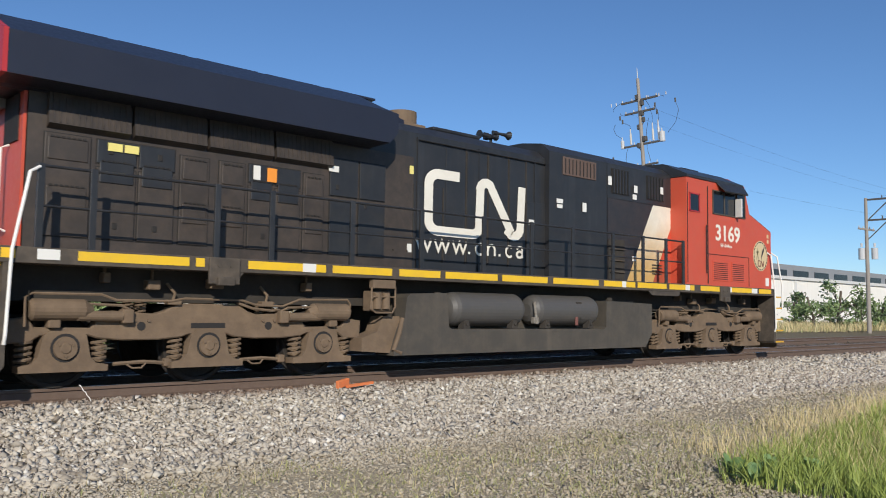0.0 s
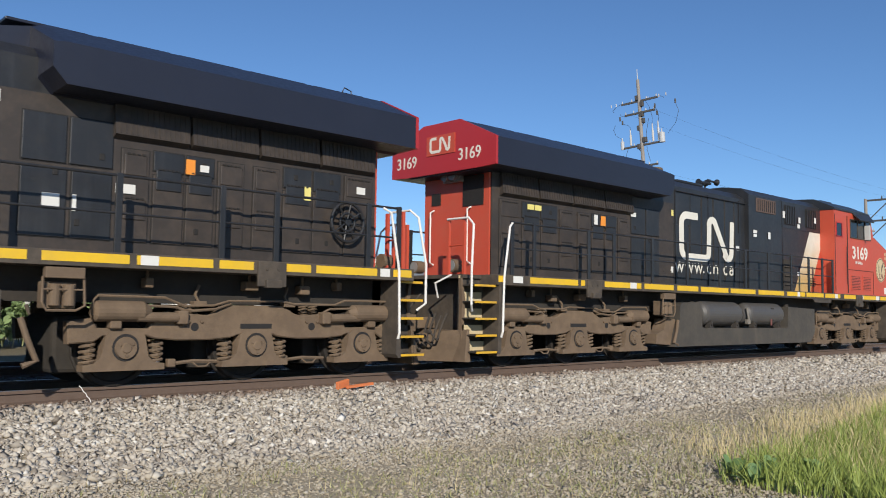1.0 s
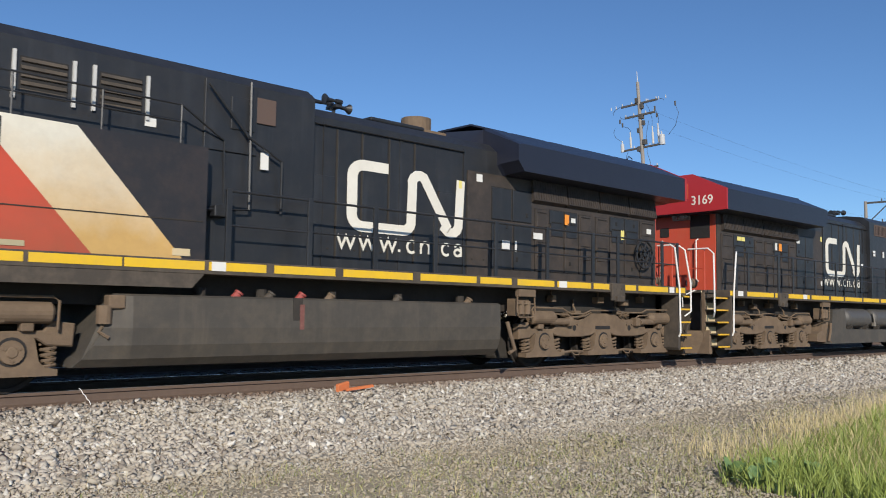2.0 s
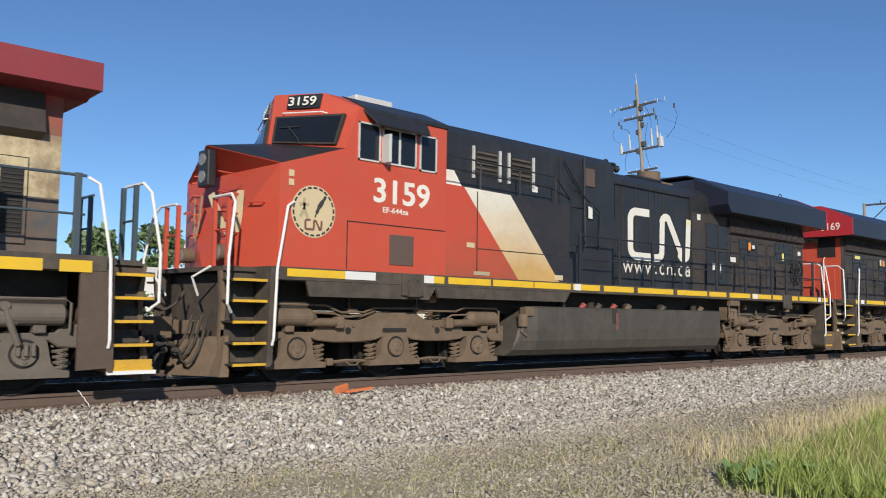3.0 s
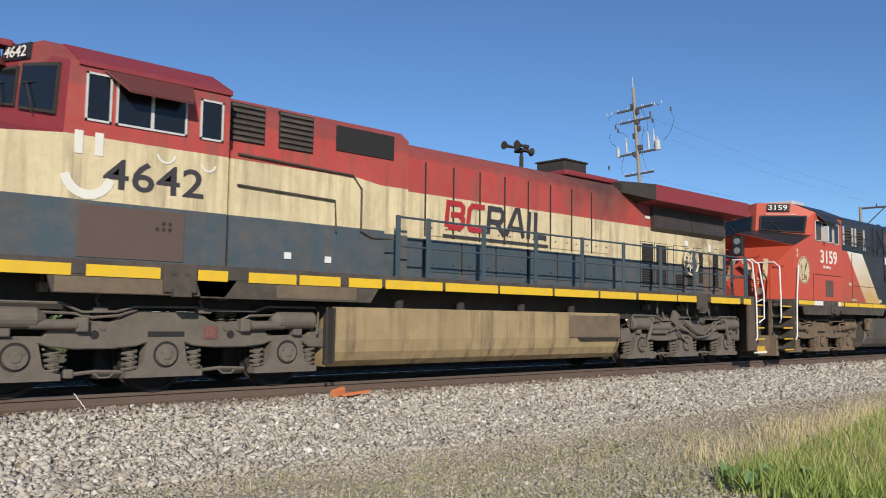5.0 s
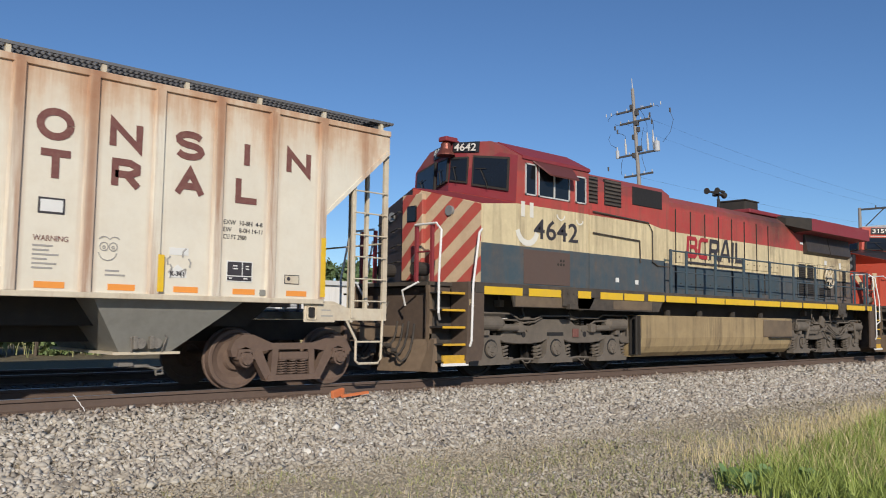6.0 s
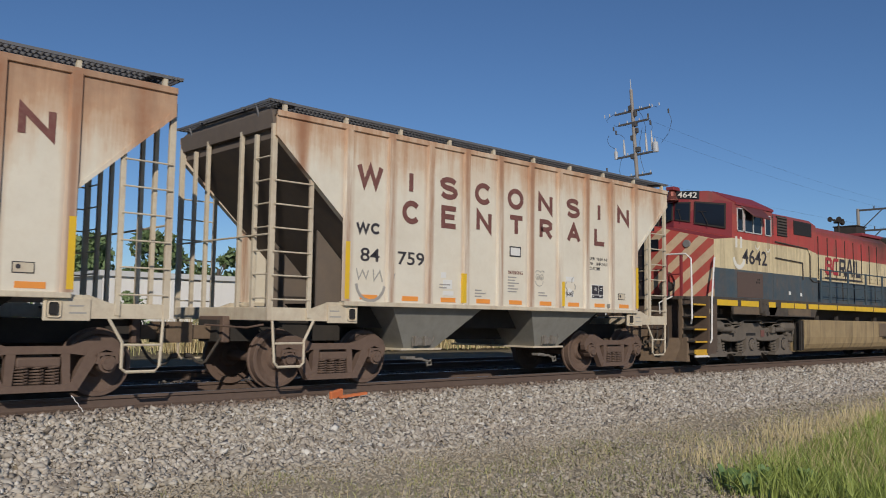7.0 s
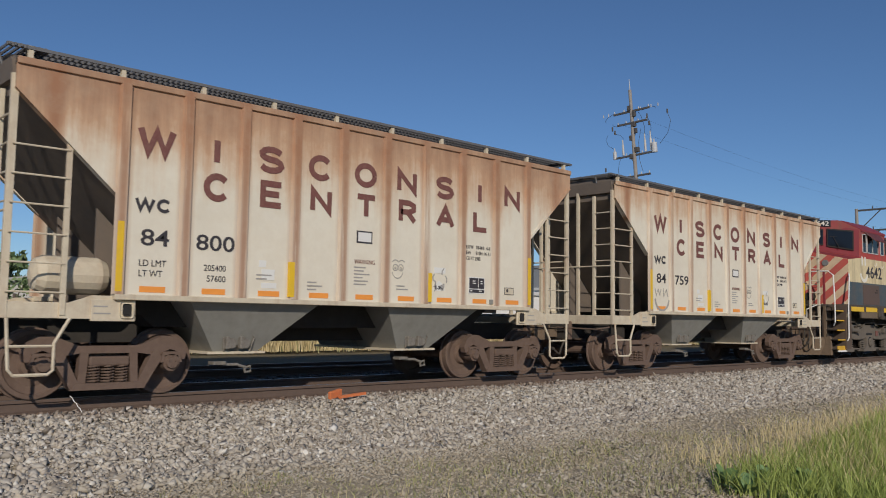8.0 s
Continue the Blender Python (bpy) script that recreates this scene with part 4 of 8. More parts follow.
def red_black_locomotive(name, label, v, num, reservoirs, door_side):
    """Modern six-axle road engine, nose towards +x. v is the flank whose markings show."""
    L = tagged(new(name), label, "locomotive", "locomotives in the train")
    rx = -0.14 if reservoirs else 0.0                           # how much longer the rear overhang is
    # frame and ends
    if reservoirs:
        stripes = [(-9.98, -9.82), (-9.08, -7.58), (-7.48, -7.35), (-6.66, -5.29), (-5.16, -3.95), (-3.79, -2.85), (-2.72, -1.38), (-1.25, 0.07), (0.25, 1.75), (1.95, 3.10), (3.2, 4.37), (4.5, 5.6), (5.9, 7.2), (7.4, 8.6), (8.9, 9.6)]
        marks = [(-9.57, -9.30), (-5.72, -5.48), (2.6, 2.75), (5.2, 5.4), (7.2, 7.42), (8.5, 8.8)]
        drops = ((-7.2, -6.7, 1.52), (3.6, 5.0, 1.5))
    else:
        stripes = [(8.47, 9.55), (6.95, 6.3), (6.2, 5.11), (5.05, 3.90), (3.87, 2.73), (2.66, 1.74), (1.60, 0.49), (0.33, -1.13), (-1.31, -2.68), (-2.78, -3.63), (-3.8, -4.9), (-5.0, -6.1), (-6.2, -6.75), (-7.25, -7.75), (-7.85, -9.05), (-9.4, -9.8)]
        stripes = [tuple(sorted(p)) for p in stripes]
        marks = [(7.85, 8.47), (6.55, 6.80), (2.4, 2.62), (-5.3, -5.05), (-9.32, -9.12)]
        drops = ((6.45, 9.2, 1.36), (2.7, 6.5, 1.40), (-7.2, -6.8, 1.52))
    side_sill(L, rx - 9.86, 9.82, stripes, marks, v, drops)
    for s in (-1, 1):
        for x in (7.05, -7.05):
            bm = B()
            box(bm, x - 0.24, x + 0.24, s * 1.545, s * 1.60, 1.42, 1.79, 0.01)
            cyl(bm, (x - 0.1, s * 1.59, 1.68), (x - 0.1, s * 1.612, 1.68), 0.025, 8)
            cyl(bm, (x + 0.1, s * 1.59, 1.68), (x + 0.1, s * 1.612, 1.68), 0.025, 8)
            box(bm, x - 0.13, x + 0.13, s * 1.56, s * 1.66, 1.40, 1.52, 0.01)
            done(bm, "jacking_pad", mat_sill, L)
    end_platform(L, 10.98, 1, mat_rail_white, mat_red, mat_step)
    end_platform(L, -11.10 if reservoirs else -10.72, -1, mat_rail_white, mat_red, mat_step, mat_emblem if reservoirs else None)
    # hood
    bm = B()
    prism(bm, hood_outline(0.95, 4.50, 4.58), "x", rx - 9.45, 2.7)
    hood = done(bm, "hood", mat_black, L, "black enamelled engine hood")
    bm = B()
    prism(bm, [(-0.97, 1.82), (-0.97, 3.86), (0.97, 3.86), (0.97, 1.82)], "x", rx - 9.44, -3.0)
    done(bm, "radiator_compartment", mat_hood, L, "dust-browned rear hood")
    bm = B()
    prism(bm, wing_outline(1.53, 3.90, 4.44, 4.90), "x", rx - 9.88, -4.02)
    loft(bm, [[(-4.02, y, z) for y, z in wing_outline(1.53, 3.90, 4.44, 4.90)], [(-3.84, y, z) for y, z in wing_outline(1.53, 4.10, 4.42, 4.84)]])
    loft(bm, [[(-3.84, y, z) for y, z in ((-0.55, 4.5), (-0.55, 4.84), (0.55, 4.84), (0.55, 4.5))], [(-2.85, y, z) for y, z in ((-0.5, 4.5), (-0.5, 4.64), (0.5, 4.64), (0.5, 4.5))]])
    done(bm, "radiator_wing", mat_wing, L, "overhanging black radiator housing, tinted with reflected sky blue")
    bm = B()
    for k in range(5):
        box(bm, -9.5 + k * 1.22, -8.42 + k * 1.22, -0.5, 0.5, 4.88, 4.925, 0.01)
    tube(bm, [(-9.3, 0.4, 4.88), (-9.3, 0.4, 5.0), (-9.15, 0.4, 5.04), (-9.1, 0.4, 4.95)], 0.012)
    done(bm, "radiator_shutter", mat_wing, L)
    for k in range(4):
        a = -9.35 + k * 1.14
        for s in (-1, 1):
            done(prism(B(), [(s * 0.965, 3.40), (s * 1.08, 3.46), (s * 1.02, 3.90), (s * 0.965, 3.90)], "x", a, a + 1.09), "intake_screen", mat_hood, L, "sloped radiator intake screen")
    for s in (-1, 1):
        for k in range(4):
            bm = B()
            for j in range(13):
                a = -9.30 + k * 1.14 + j * 0.080
                loft(bm, [[(a, s * 1.082, 3.48), (a + 0.02, s * 1.082, 3.48), (a + 0.02, s * 1.03, 3.86), (a, s * 1.03, 3.86)], [(a, s * 1.089, 3.48), (a + 0.02, s * 1.089, 3.48), (a + 0.02, s * 1.037, 3.86), (a, s * 1.037, 3.86)]])
            tagged(done(bm, "screen_bar", mat_hood, L), kind="stuff")
    for x0, x1, z0, z1, m, rows, latches in (
            (-9.38, -8.76, 1.98, 3.36, mat_hood, (3.30, 2.66), ()), (-8.70, -8.13, 1.98, 2.98, mat_hood, (), ((-8.42, 2.18),)), (-8.11, -7.56, 1.98, 2.98, mat_hood, (), ((-7.85, 2.18),)),
            (-8.70, -8.13, 3.01, 3.36, mat_black, (3.06,), ((-8.5, 3.2),)), (-8.11, -7.56, 3.01, 3.36, mat_black, (3.06,), ((-7.8, 3.2),)), (-7.50, -7.02, 1.98, 3.30, mat_hood, (3.24, 2.60), ()),
            (-6.88, -6.42, 1.98, 3.30, mat_hood, (3.24, 2.60), ()), (-6.38, -5.92, 1.98, 2.98, mat_hood, (), ((-6.1, 2.2),)), (-5.90, -5.42, 1.98, 2.98, mat_hood, (), ()),
            (-6.38, -5.92, 3.01, 3.32, mat_black, (3.05,), ((-6.2, 3.18),)), (-5.90, -5.42, 3.01, 3.32, mat_black, (3.05,), ()), (-5.38, -4.96, 1.98, 3.30, mat_hood, (3.22, 2.60), ()),
            (-4.86, -4.26, 2.96, 3.62, mat_black, (), ((-4.7, 3.12),)), (-4.24, -3.66, 2.96, 3.62, mat_black, (), ()), (-4.86, -4.30, 1.98, 2.92, mat_black, (), ((-4.4, 2.2),)), (-4.26, -3.66, 1.98, 2.92, mat_black, (), ((-4.1, 2.85),))):
        framed_door(L, x0, x1, z0, z1, 0.97, m, rows, latches)
    hood_doors(L, [(-3.58, -3.0), (-2.9, -2.25), (0.1, 0.75), (0.8, 1.45), (1.6, 2.25)], 0.95, 2.0, 3.35, mat_black)
    hood_doors(L, [(-2.2, -1.65), (-1.63, -1.05), (-1.03, -0.45), (-0.43, 0.08)], 0.945, 2.0, 4.15, mat_black)
    bm = B()
    for x in (-2.9, -1.3, 0.35, 1.5):
        for s in (-1, 1):
            box(bm, x - 0.012, x + 0.012, s * 0.94, s * 0.975, 1.85, 4.25)
    for s in (-1, 1):
        tube(bm, [(-2.9, s * 0.985, 4.20), (2.6, s * 0.985, 4.20)], 0.016)
    done(bm, "hood_seam", mat_black, L)
    # roof fittings
    bm = B()
    cyl(bm, (-2.5, 0, 4.5), (-2.5, 0, 4.92), 0.30, 20)
    box(bm, -3.1, -2.3, -0.5, 0.5, 4.45, 4.62, 0.02)
    done(bm, "exhaust", mat_truck, L, "heat-browned exhaust stack")
    bm = B()
    box(bm, -2.2, -0.9, -0.6, 0.6, 4.54, 4.62, 0.03)
    done(bm, "roof_box", mat_black, L)
    horn_and_dome(L, -0.3, 0.3 * v, 4.56, mat_black)
    # cabinet behind the cab
    x_cab = 5.33 if reservoirs else 6.26
    if reservoirs:
        done(prism(B(), hood_outline(1.08, 4.66, 4.74), "x", 0.68, 2.72), "upper_cabinet", mat_black, L)
        done(prism(B(), [(-1.08, 1.80), (-1.08, 3.70), (1.08, 3.70), (1.08, 1.80)], "x", 2.70, x_cab), "equipment_cabinet", mat_livery[True], L, "side cabinet with red, white and black raked bands")
        done(prism(B(), [(-1.09, 3.69), (-1.09, 4.48), (-0.86, 4.66), (-0.3, 4.74), (0.3, 4.74), (0.86, 4.66), (1.09, 4.48), (1.09, 3.69)], "x", 2.70, x_cab + 0.02), "inverter_housing", mat_black, L, "black upper equipment housing")
        for s in (-1, 1):
            for x0, x1 in ((2.85, 3.55), (4.25, 5.0)):
                g = done(box(B(), x0, x1, s * 1.08, s * 1.10, 3.80, 4.38), "intake", mat_grille, L, "dark upright-slatted intake")
                for k in range(6):
                    x = x0 + (x1 - x0) * (k + 0.5) / 6
                    done(box(B(), x - 0.022, x + 0.022, s * 1.09, s * 1.13, 3.82, 4.36), "slat", mat_black, g)
            g = done(box(B(), 1.12, 2.28, s * 1.07, s * 1.10, 4.02, 4.42, 0.01), "intake_screen", mat_brown_panel, L, "rusty brown intake screen")
            for k in range(9):
                done(box(B(), 1.18 + k * 0.125, 1.20 + k * 0.125, s * 1.095, s * 1.112, 4.06, 4.38), "slat", mat_grille, g)
            for x0 in (4.5,):
                for k in range(4):
                    done(box(B(), x0, x0 + 0.4, s * 1.078, s * 1.10, 2.02 + k * 0.07, 2.045 + k * 0.07), "slat", mat_sill, L)
            g = done(box(B(), 2.75, 3.35, s * 1.07, s * 1.10, 1.84, 2.75), "step_recess", mat_under, L, "dark step recess")
            for k in range(3):
                done(box(B(), 2.78, 3.32, s * 1.09, s * 1.14, 2.0 + k * 0.26, 2.03 + k * 0.26), "step_tread", mat_sill, g)
        handrail(L, 2.4, 5.25, (3.5, 4.45, 5.2), 1.50, v, mat_black)
    else:
        done(prism(B(), [(2.7, 1.80), (x_cab, 1.80), (x_cab, 3.46), (2.7, 3.40)], "y", -1.50, 1.50), "equipment_cabinet", mat_livery[False], L, "side cabinet with red, white and black raked bands")
        done(prism(B(), hood_outline(1.16, 4.70, 4.78), "x", 0.68, x_cab), "upper_cabinet", mat_black, L)
        for s in (-1, 1):
            done(prism(B(), [(6.24, 3.40), (6.24, 3.84), (5.72, 3.80), (5.42, 3.40)], "y", s * 1.15, s * 1.166), "painted_band", mat_white, L, "white raked paint band")
            for x in (5.22, 4.48, 4.22, 3.48):
                done(box(B(), x - 0.022, x + 0.022, s * 1.16, s * 1.20, 3.72, 4.34), "intake_frame", mat_alu, L, "pale metal intake frame")
            bm = B()
            tube(bm, [(6.3, s * 1.45, 3.46), (6.3, s * 1.45, 4.0), (3.1, s * 1.45, 3.96), (2.3, s * 1.2, 3.6), (2.25, s * 1.15, 2.6), (1.9, s * 1.1, 2.55)], 0.016)
            tube(bm, [(6.3, s * 1.45, 3.75), (3.1, s * 1.45, 3.72)], 0.014)
            for x in (5.3, 4.2, 3.1):
                tube(bm, [(x, s * 1.45, 3.42), (x, s * 1.45, 3.97)], 0.016)
            done(bm, "upper_rail", mat_black, L)
            for x0, x1, z0, z1 in ((2.75, 5.4, 2.33, 2.345), (5.42, 5.44, 1.85, 3.40)):
                done(box(B(), x0, x1, s * 1.498, s * 1.508, z0, z1), "panel_seam", mat_under, L)
            bm = B()
            box(bm, 1.75, 2.62, s * 1.15, s * 1.19, 3.45, 4.50, 0.01)
            box(bm, 1.80, 2.20, s * 1.18, s * 1.21, 3.80, 4.30, 0.01)
            done(bm, "access_panel", mat_black, L)
            bm = B()
            tube(bm, [(1.9, s * 1.25, 4.55), (1.9, s * 1.28, 2.6), (2.6, s * 1.28, 2.55)], 0.025)
            tube(bm, [(2.6, s * 1.28, 4.4), (1.95, s * 1.30, 3.7), (1.35, s * 1.28, 3.4), (1.3, s * 1.2, 2.6)], 0.022)
            done(bm, "conduit", mat_black, L)
            done(box(B(), 2.25, 2.5, s * 1.18, s * 1.36, 2.45, 2.62, 0.02), "junction_box", mat_black, L)
        for s in (-1, 1):
            done(box(B(), 1.42, 1.76, s * 1.155, s * 1.19, 3.96, 4.36, 0.008), "brown_hatch", mat_brown_panel, L, "rust-brown hatch plate")
        louvred_box(L, 4.55, 5.15, 3.78, 4.28, 1.16, v, mat_sill)
        louvred_box(L, 3.55, 4.15, 3.78, 4.28, 1.16, v, mat_sill)
    # cab
    c = Cab(L, 5.32 if reservoirs else 6.25, ((8.22, 4.49), (8.90, 4.84)), ((8.49, 3.77), (9.02, 3.97)), ((9.70, 3.37), (10.15, 3.78)), mat_red, mat_black)
    for s in (-1, 1):
        done(slab(B(), upward(c.top_quad(s)), 0.0, 1.0, 0.02, 0.98, 0.008), "anti_glare_panel", mat_black, c.ob, "black nose top")
    screens(L, c, [(0.16, 1.30, 0.05, 0.50, 0.10, 0.68)])
    for s in (-1, 1):
        number_board(L, [c.at(s * 0.28, 0.70), c.at(s * 0.88, 0.72), c.at(s * 0.88, 0.98), c.at(s * 0.28, 0.96)], num, 0.22)
        bm = B()
        tube(bm, [c.at(s * 0.25, 0.60) + Vector((0.03, 0, 0)), c.at(s * 0.3, 0.60) + Vector((0.10, 0, 0)), c.at(s * 1.0, 0.66) + Vector((0.10, 0, 0)), c.at(s * 1.05, 0.66) + Vector((0.03, 0, 0))], 0.012)
        done(bm, "grab_iron", mat_rail_white, L)
    window(L, 7.78, 8.24, 3.62, 4.26, 1.52, mat_sill if reservoirs else None)
    window(L, 6.98 if not reservoirs else 6.55, 7.74, 3.62, 4.24, 1.52, mat_sill if reservoirs else None, bar=True)
    if reservoirs:
        window(L, 5.45, 5.92, 3.60, 4.06, 1.52, mat_sign_red)
        bm = B()
        for s in (-1, 1):
            box(bm, 5.36, 5.38, s * 1.515, s * 1.53, 1.85, 4.3)
            box(bm, 6.30, 6.33, s * 1.515, s * 1.535, 1.85, 4.3)
            tube(bm, [(6.2, s * 1.56, 2.1), (6.2, s * 1.56, 3.3)], 0.014)
        done(bm, "door_seam", mat_grille, L)
    else:
        window(L, 6.50, 6.90, 3.60, 4.24, 1.52)
    for s in (-1, 1):
        bm = B()
        loft(bm, [[(6.75, s * 1.53, 4.43), (8.15, s * 1.53, 4.45), (8.0, s * 1.74, 4.20), (6.85, s * 1.74, 4.18)], [(6.75, s * 1.53, 4.46), (8.15, s * 1.53, 4.48), (8.0, s * 1.75, 4.23), (6.85, s * 1.75, 4.21)]])
        done(bm, "sunshade", mat_black, L, "black sunshade over the side windows")
        done(box(B(), 7.68, 7.74, s * 1.54, s * 1.72, 3.62, 4.10, 0.01), "mirror", mat_alu, L)
    bm = B()
    box(bm, 6.72, 7.58, -0.55, 0.55, 4.80, 5.02 if not reservoirs else 4.95, 0.03)
    done(bm, "air_conditioner", mat_black if reservoirs else mat_alu, L, "rooftop air conditioner")
    for s in (-1, 1):
        bm = B()
        box(bm, 6.27, 8.42, s * 1.515, s * 1.528, 2.585, 2.60)
        box(bm, 8.415, 8.43, s * 1.515, s * 1.528, 1.82, 2.60)
        done(bm, "cab_seam", mat_grille, L)
        for x0, x1 in (((6.55, 7.30), (7.50, 8.15)) if reservoirs else ((7.01, 7.54),)):
            g = done(box(B(), x0, x1, s * 1.51, s * 1.535, 1.93, 2.44, 0.005), "cab_vent", mat_red if reservoirs else mat_brown_panel, L, "slatted vent panel")
            for k in range(9 if reservoirs else 0):
                done(box(B(), x0 + 0.03, x1 - 0.03, s * 1.53, s * 1.541, 1.97 + k * 0.05, 1.985 + k * 0.05), "slat", mat_grille, g)
    # head end fittings
    for s in (-1, 1):
        out = Vector((0.09, s * 0.02, 0))
        for k in range(4):
            v0 = 0.30 + k * 0.17
            a, b = c.nose_at(s * 0.38, v0), c.nose_at(s * 0.72, v0)
            done(tube(B(), [a, a + out, b + out, b], 0.013), "grab_iron", mat_red, L)
        a, b = c.nose_at(s * 1.0, 0.58), c.nose_at(s * 1.25, 0.60)
        done(tube(B(), [a, a + out, b + out, b], 0.013), "grab_iron", mat_red, L)
        q = forward([c.nose_at(0, 0), c.nose_at(s * 1.52, 0), c.nose_at(s * 1.52, 1), c.nose_at(0, 1)])
        nrm = (Vector(q[1]) - Vector(q[0])).cross(Vector(q[3]) - Vector(q[0])).normalized()
        bm2 = B()
        pts = [(0.15, 2.98), (0.38, 2.50), (0.56, 2.32), (0.70, 2.40), (0.74, 2.62), (0.76, 3.0)]
        ribbon(bm2, pts, 0.14, lambda u, w, h: Vector((c.nose_at(s * u, 0.5).x, s * u, w)) + nrm * (0.004 + h))
        done(bm2, "nose_band", mat_emblem, L, "cream painted nose band")
    bm = B()
    box(bm, 10.04, 10.20, -0.17, 0.17, 3.10, 3.70, 0.03)
    done(bm, "headlight_box", mat_black, L)
    for z in (3.26, 3.54):
        done(cyl(B(), (10.16, 0, z), (10.22, 0, z), 0.10, 16), "headlight", mat_lens, L, "round headlight")
    for s in (-1, 1):
        bm = B()
        cyl(bm, (10.02, s * 0.62, 2.02), (10.22, s * 0.62, 2.02), 0.12, 16, 0.13)
        d = done(bm, "ditch_light", mat_truck, L, "round ditch light")
        done(cyl(B(), (10.215, s * 0.62, 2.02), (10.235, s * 0.62, 2.02), 0.105, 16), "lens", mat_lens, d)
    # rear end sign and lamps
    bm = B()
    prism(bm, wing_outline(1.54, 3.90, 4.45, 4.91)[1:-1], "x", rx - 9.93, rx - 9.87)
    sign = done(bm, "end_sign", mat_sign_red, L, "deep red end board with road number")
    for y in (1.36, -0.52):
        writing(num, 0.34, mat_white, sign, pose(rx - 9.934, y, 4.08, 90, 0, -90), "number_marking", width=0.62, bold=0.003)
    done(box(B(), rx - 9.945, rx - 9.93, -0.42, 0.42, 4.26, 4.66), "sign_panel", mat_red, sign)
    place = lambda u, w, h: Vector((rx - 9.947 - h, 0.31 - u, 4.33 + w))
    wordmark(sign, "painted_emblem", mat_white, "white looped band emblem", loop_sign(0.26), 0.058, place)
    bm = B()
    prism(bm, [(-0.95, 1.80), (-0.95, 3.93), (0.95, 3.93), (0.95, 1.80)], "x", rx - 9.49, rx - 9.44)
    rear = done(bm, "rear_sheet", mat_red, L, "red rear hood sheet")
    done(box(B(), rx - 9.51, rx - 9.48, -0.80, -0.22, 3.22, 3.84), "rear_opening", mat_grille, rear, "dark recessed opening")
    done(box(B(), rx - 9.51, rx - 9.48, 0.45, 0.72, 3.30, 3.55), "rear_opening", mat_grille, rear, "dark recessed opening")
    bm = B()
    for y in (-0.10, 0.12):
        cyl(bm, (rx - 9.5, y, 3.86), (rx - 9.72, y, 3.86), 0.11, 16)
    box(bm, rx - 9.62, rx - 9.5, -0.25, 0.27, 3.72, 4.0, 0.03)
    done(bm, "rear_lamp", mat_lens, L, "twin round rear lamps")
    bm = B()
    tube(bm, [(rx - 9.5, -0.45, 2.05), (rx - 9.6, -0.45, 2.1), (rx - 9.6, -0.45, 3.15), (rx - 9.5, -0.45, 3.2)], 0.018)
    tube(bm, [(rx - 9.5, 0.65, 2.05), (rx - 9.6, 0.65, 2.1), (rx - 9.6, 0.65, 3.15), (rx - 9.5, 0.65, 3.2)], 0.018)
    done(bm, "grab_iron", mat_rail_white, L)
    for s in (-1, 1):
        d = done(cyl(B(), (rx - 10.12, s * 0.55, 1.98), (rx - 9.92, s * 0.55, 1.98), 0.13, 16), "ditch_light", mat_truck, L, "round ditch light")
        done(cyl(B(), (rx - 10.135, s * 0.55, 1.98), (rx - 10.115, s * 0.55, 1.98), 0.105, 16), "lens", mat_lens, d)
    # flank markings
    sx = -2.80 if v < 0 else -0.07
    place = side_place(sx + (0.10 if v < 0 else -0.10), v * 0.972, 2.56, v)
    wordmark(L, "painted_emblem", mat_white, "white looped band emblem", loop_sign(1.19), 0.215, lambda u, w, h: place(u, w * 0.86, h))
    s = 1 if v < 0 else -1
    # Ribbon strokes that spell the web address under the emblem.
    zig = [(0.0, 0.20), (0.085, 0.015), (0.165, 0.185), (0.25, 0.015), (0.335, 0.20)]
    hook = arc(0.115, 0.10, 0.095, 50, 310, 9)
    gate = [[(0.0, 0.0), (0.0, 0.20)], [(0.0, 0.10)] + arc(0.09, 0.105, 0.085, 165, 0, 6) + [(0.175, 0.0)]]
    loop = [[(0.01, 0.155)] + arc(0.09, 0.125, 0.075, 140, 0, 5) + [(0.165, 0.0)], arc(0.085, 0.062, 0.075, 30, 340, 9, 0.055)]
    dot = [(0.0, 0.022), (0.045, 0.022)]
    at = side_place(sx - s * 0.12, v * 0.972, 2.17, v)
    for u, strokes in ((0.0, [zig]), (0.44, [zig]), (0.88, [zig]), (1.28, [dot]), (1.46, [hook]), (1.80, gate), (2.10, [dot]), (2.28, [hook]), (2.60, loop)):
        bm = B()
        for k, pts in enumerate(strokes):
            ribbon(bm, [(u * 1.04 + p * 1.12, q * 1.12) for p, q in pts], 0.048, at, depth=0.004 + 0.0015 * k)
        done(bm, "address_character", mat_white, L, "small white web address character")
    x0 = 7.90 if v > 0 else 6.70
    writing(num, 0.56, mat_white, L, side_pose(x0, v * 1.526, 2.97, v), "road_number", width=1.25, bold=0.012)
    writing("EF-644za", 0.13, mat_white, L, side_pose(7.70 if v > 0 else 6.95, v * 1.526, 2.80, v), "class_marking", width=0.56, bold=0.002)
    # round emblem on the nose flank
    bm = B()
    cyl(bm, (9.08, v * 1.515, 2.68), (9.08, v * 1.528, 2.68), 0.41, 32)
    e = done(bm, "round_emblem", mat_emblem, L, "round cream emblem with a dark feather")
    bm = B()
    for k in range(22):
        a0 = k * math.tau / 22
        ribbon(bm, [(0.375 * math.cos(a0), 0.375 * math.sin(a0)), (0.375 * math.cos(a0 + 0.19), 0.375 * math.sin(a0 + 0.19))], 0.03, side_place(9.08, v * 1.529, 2.68, v))
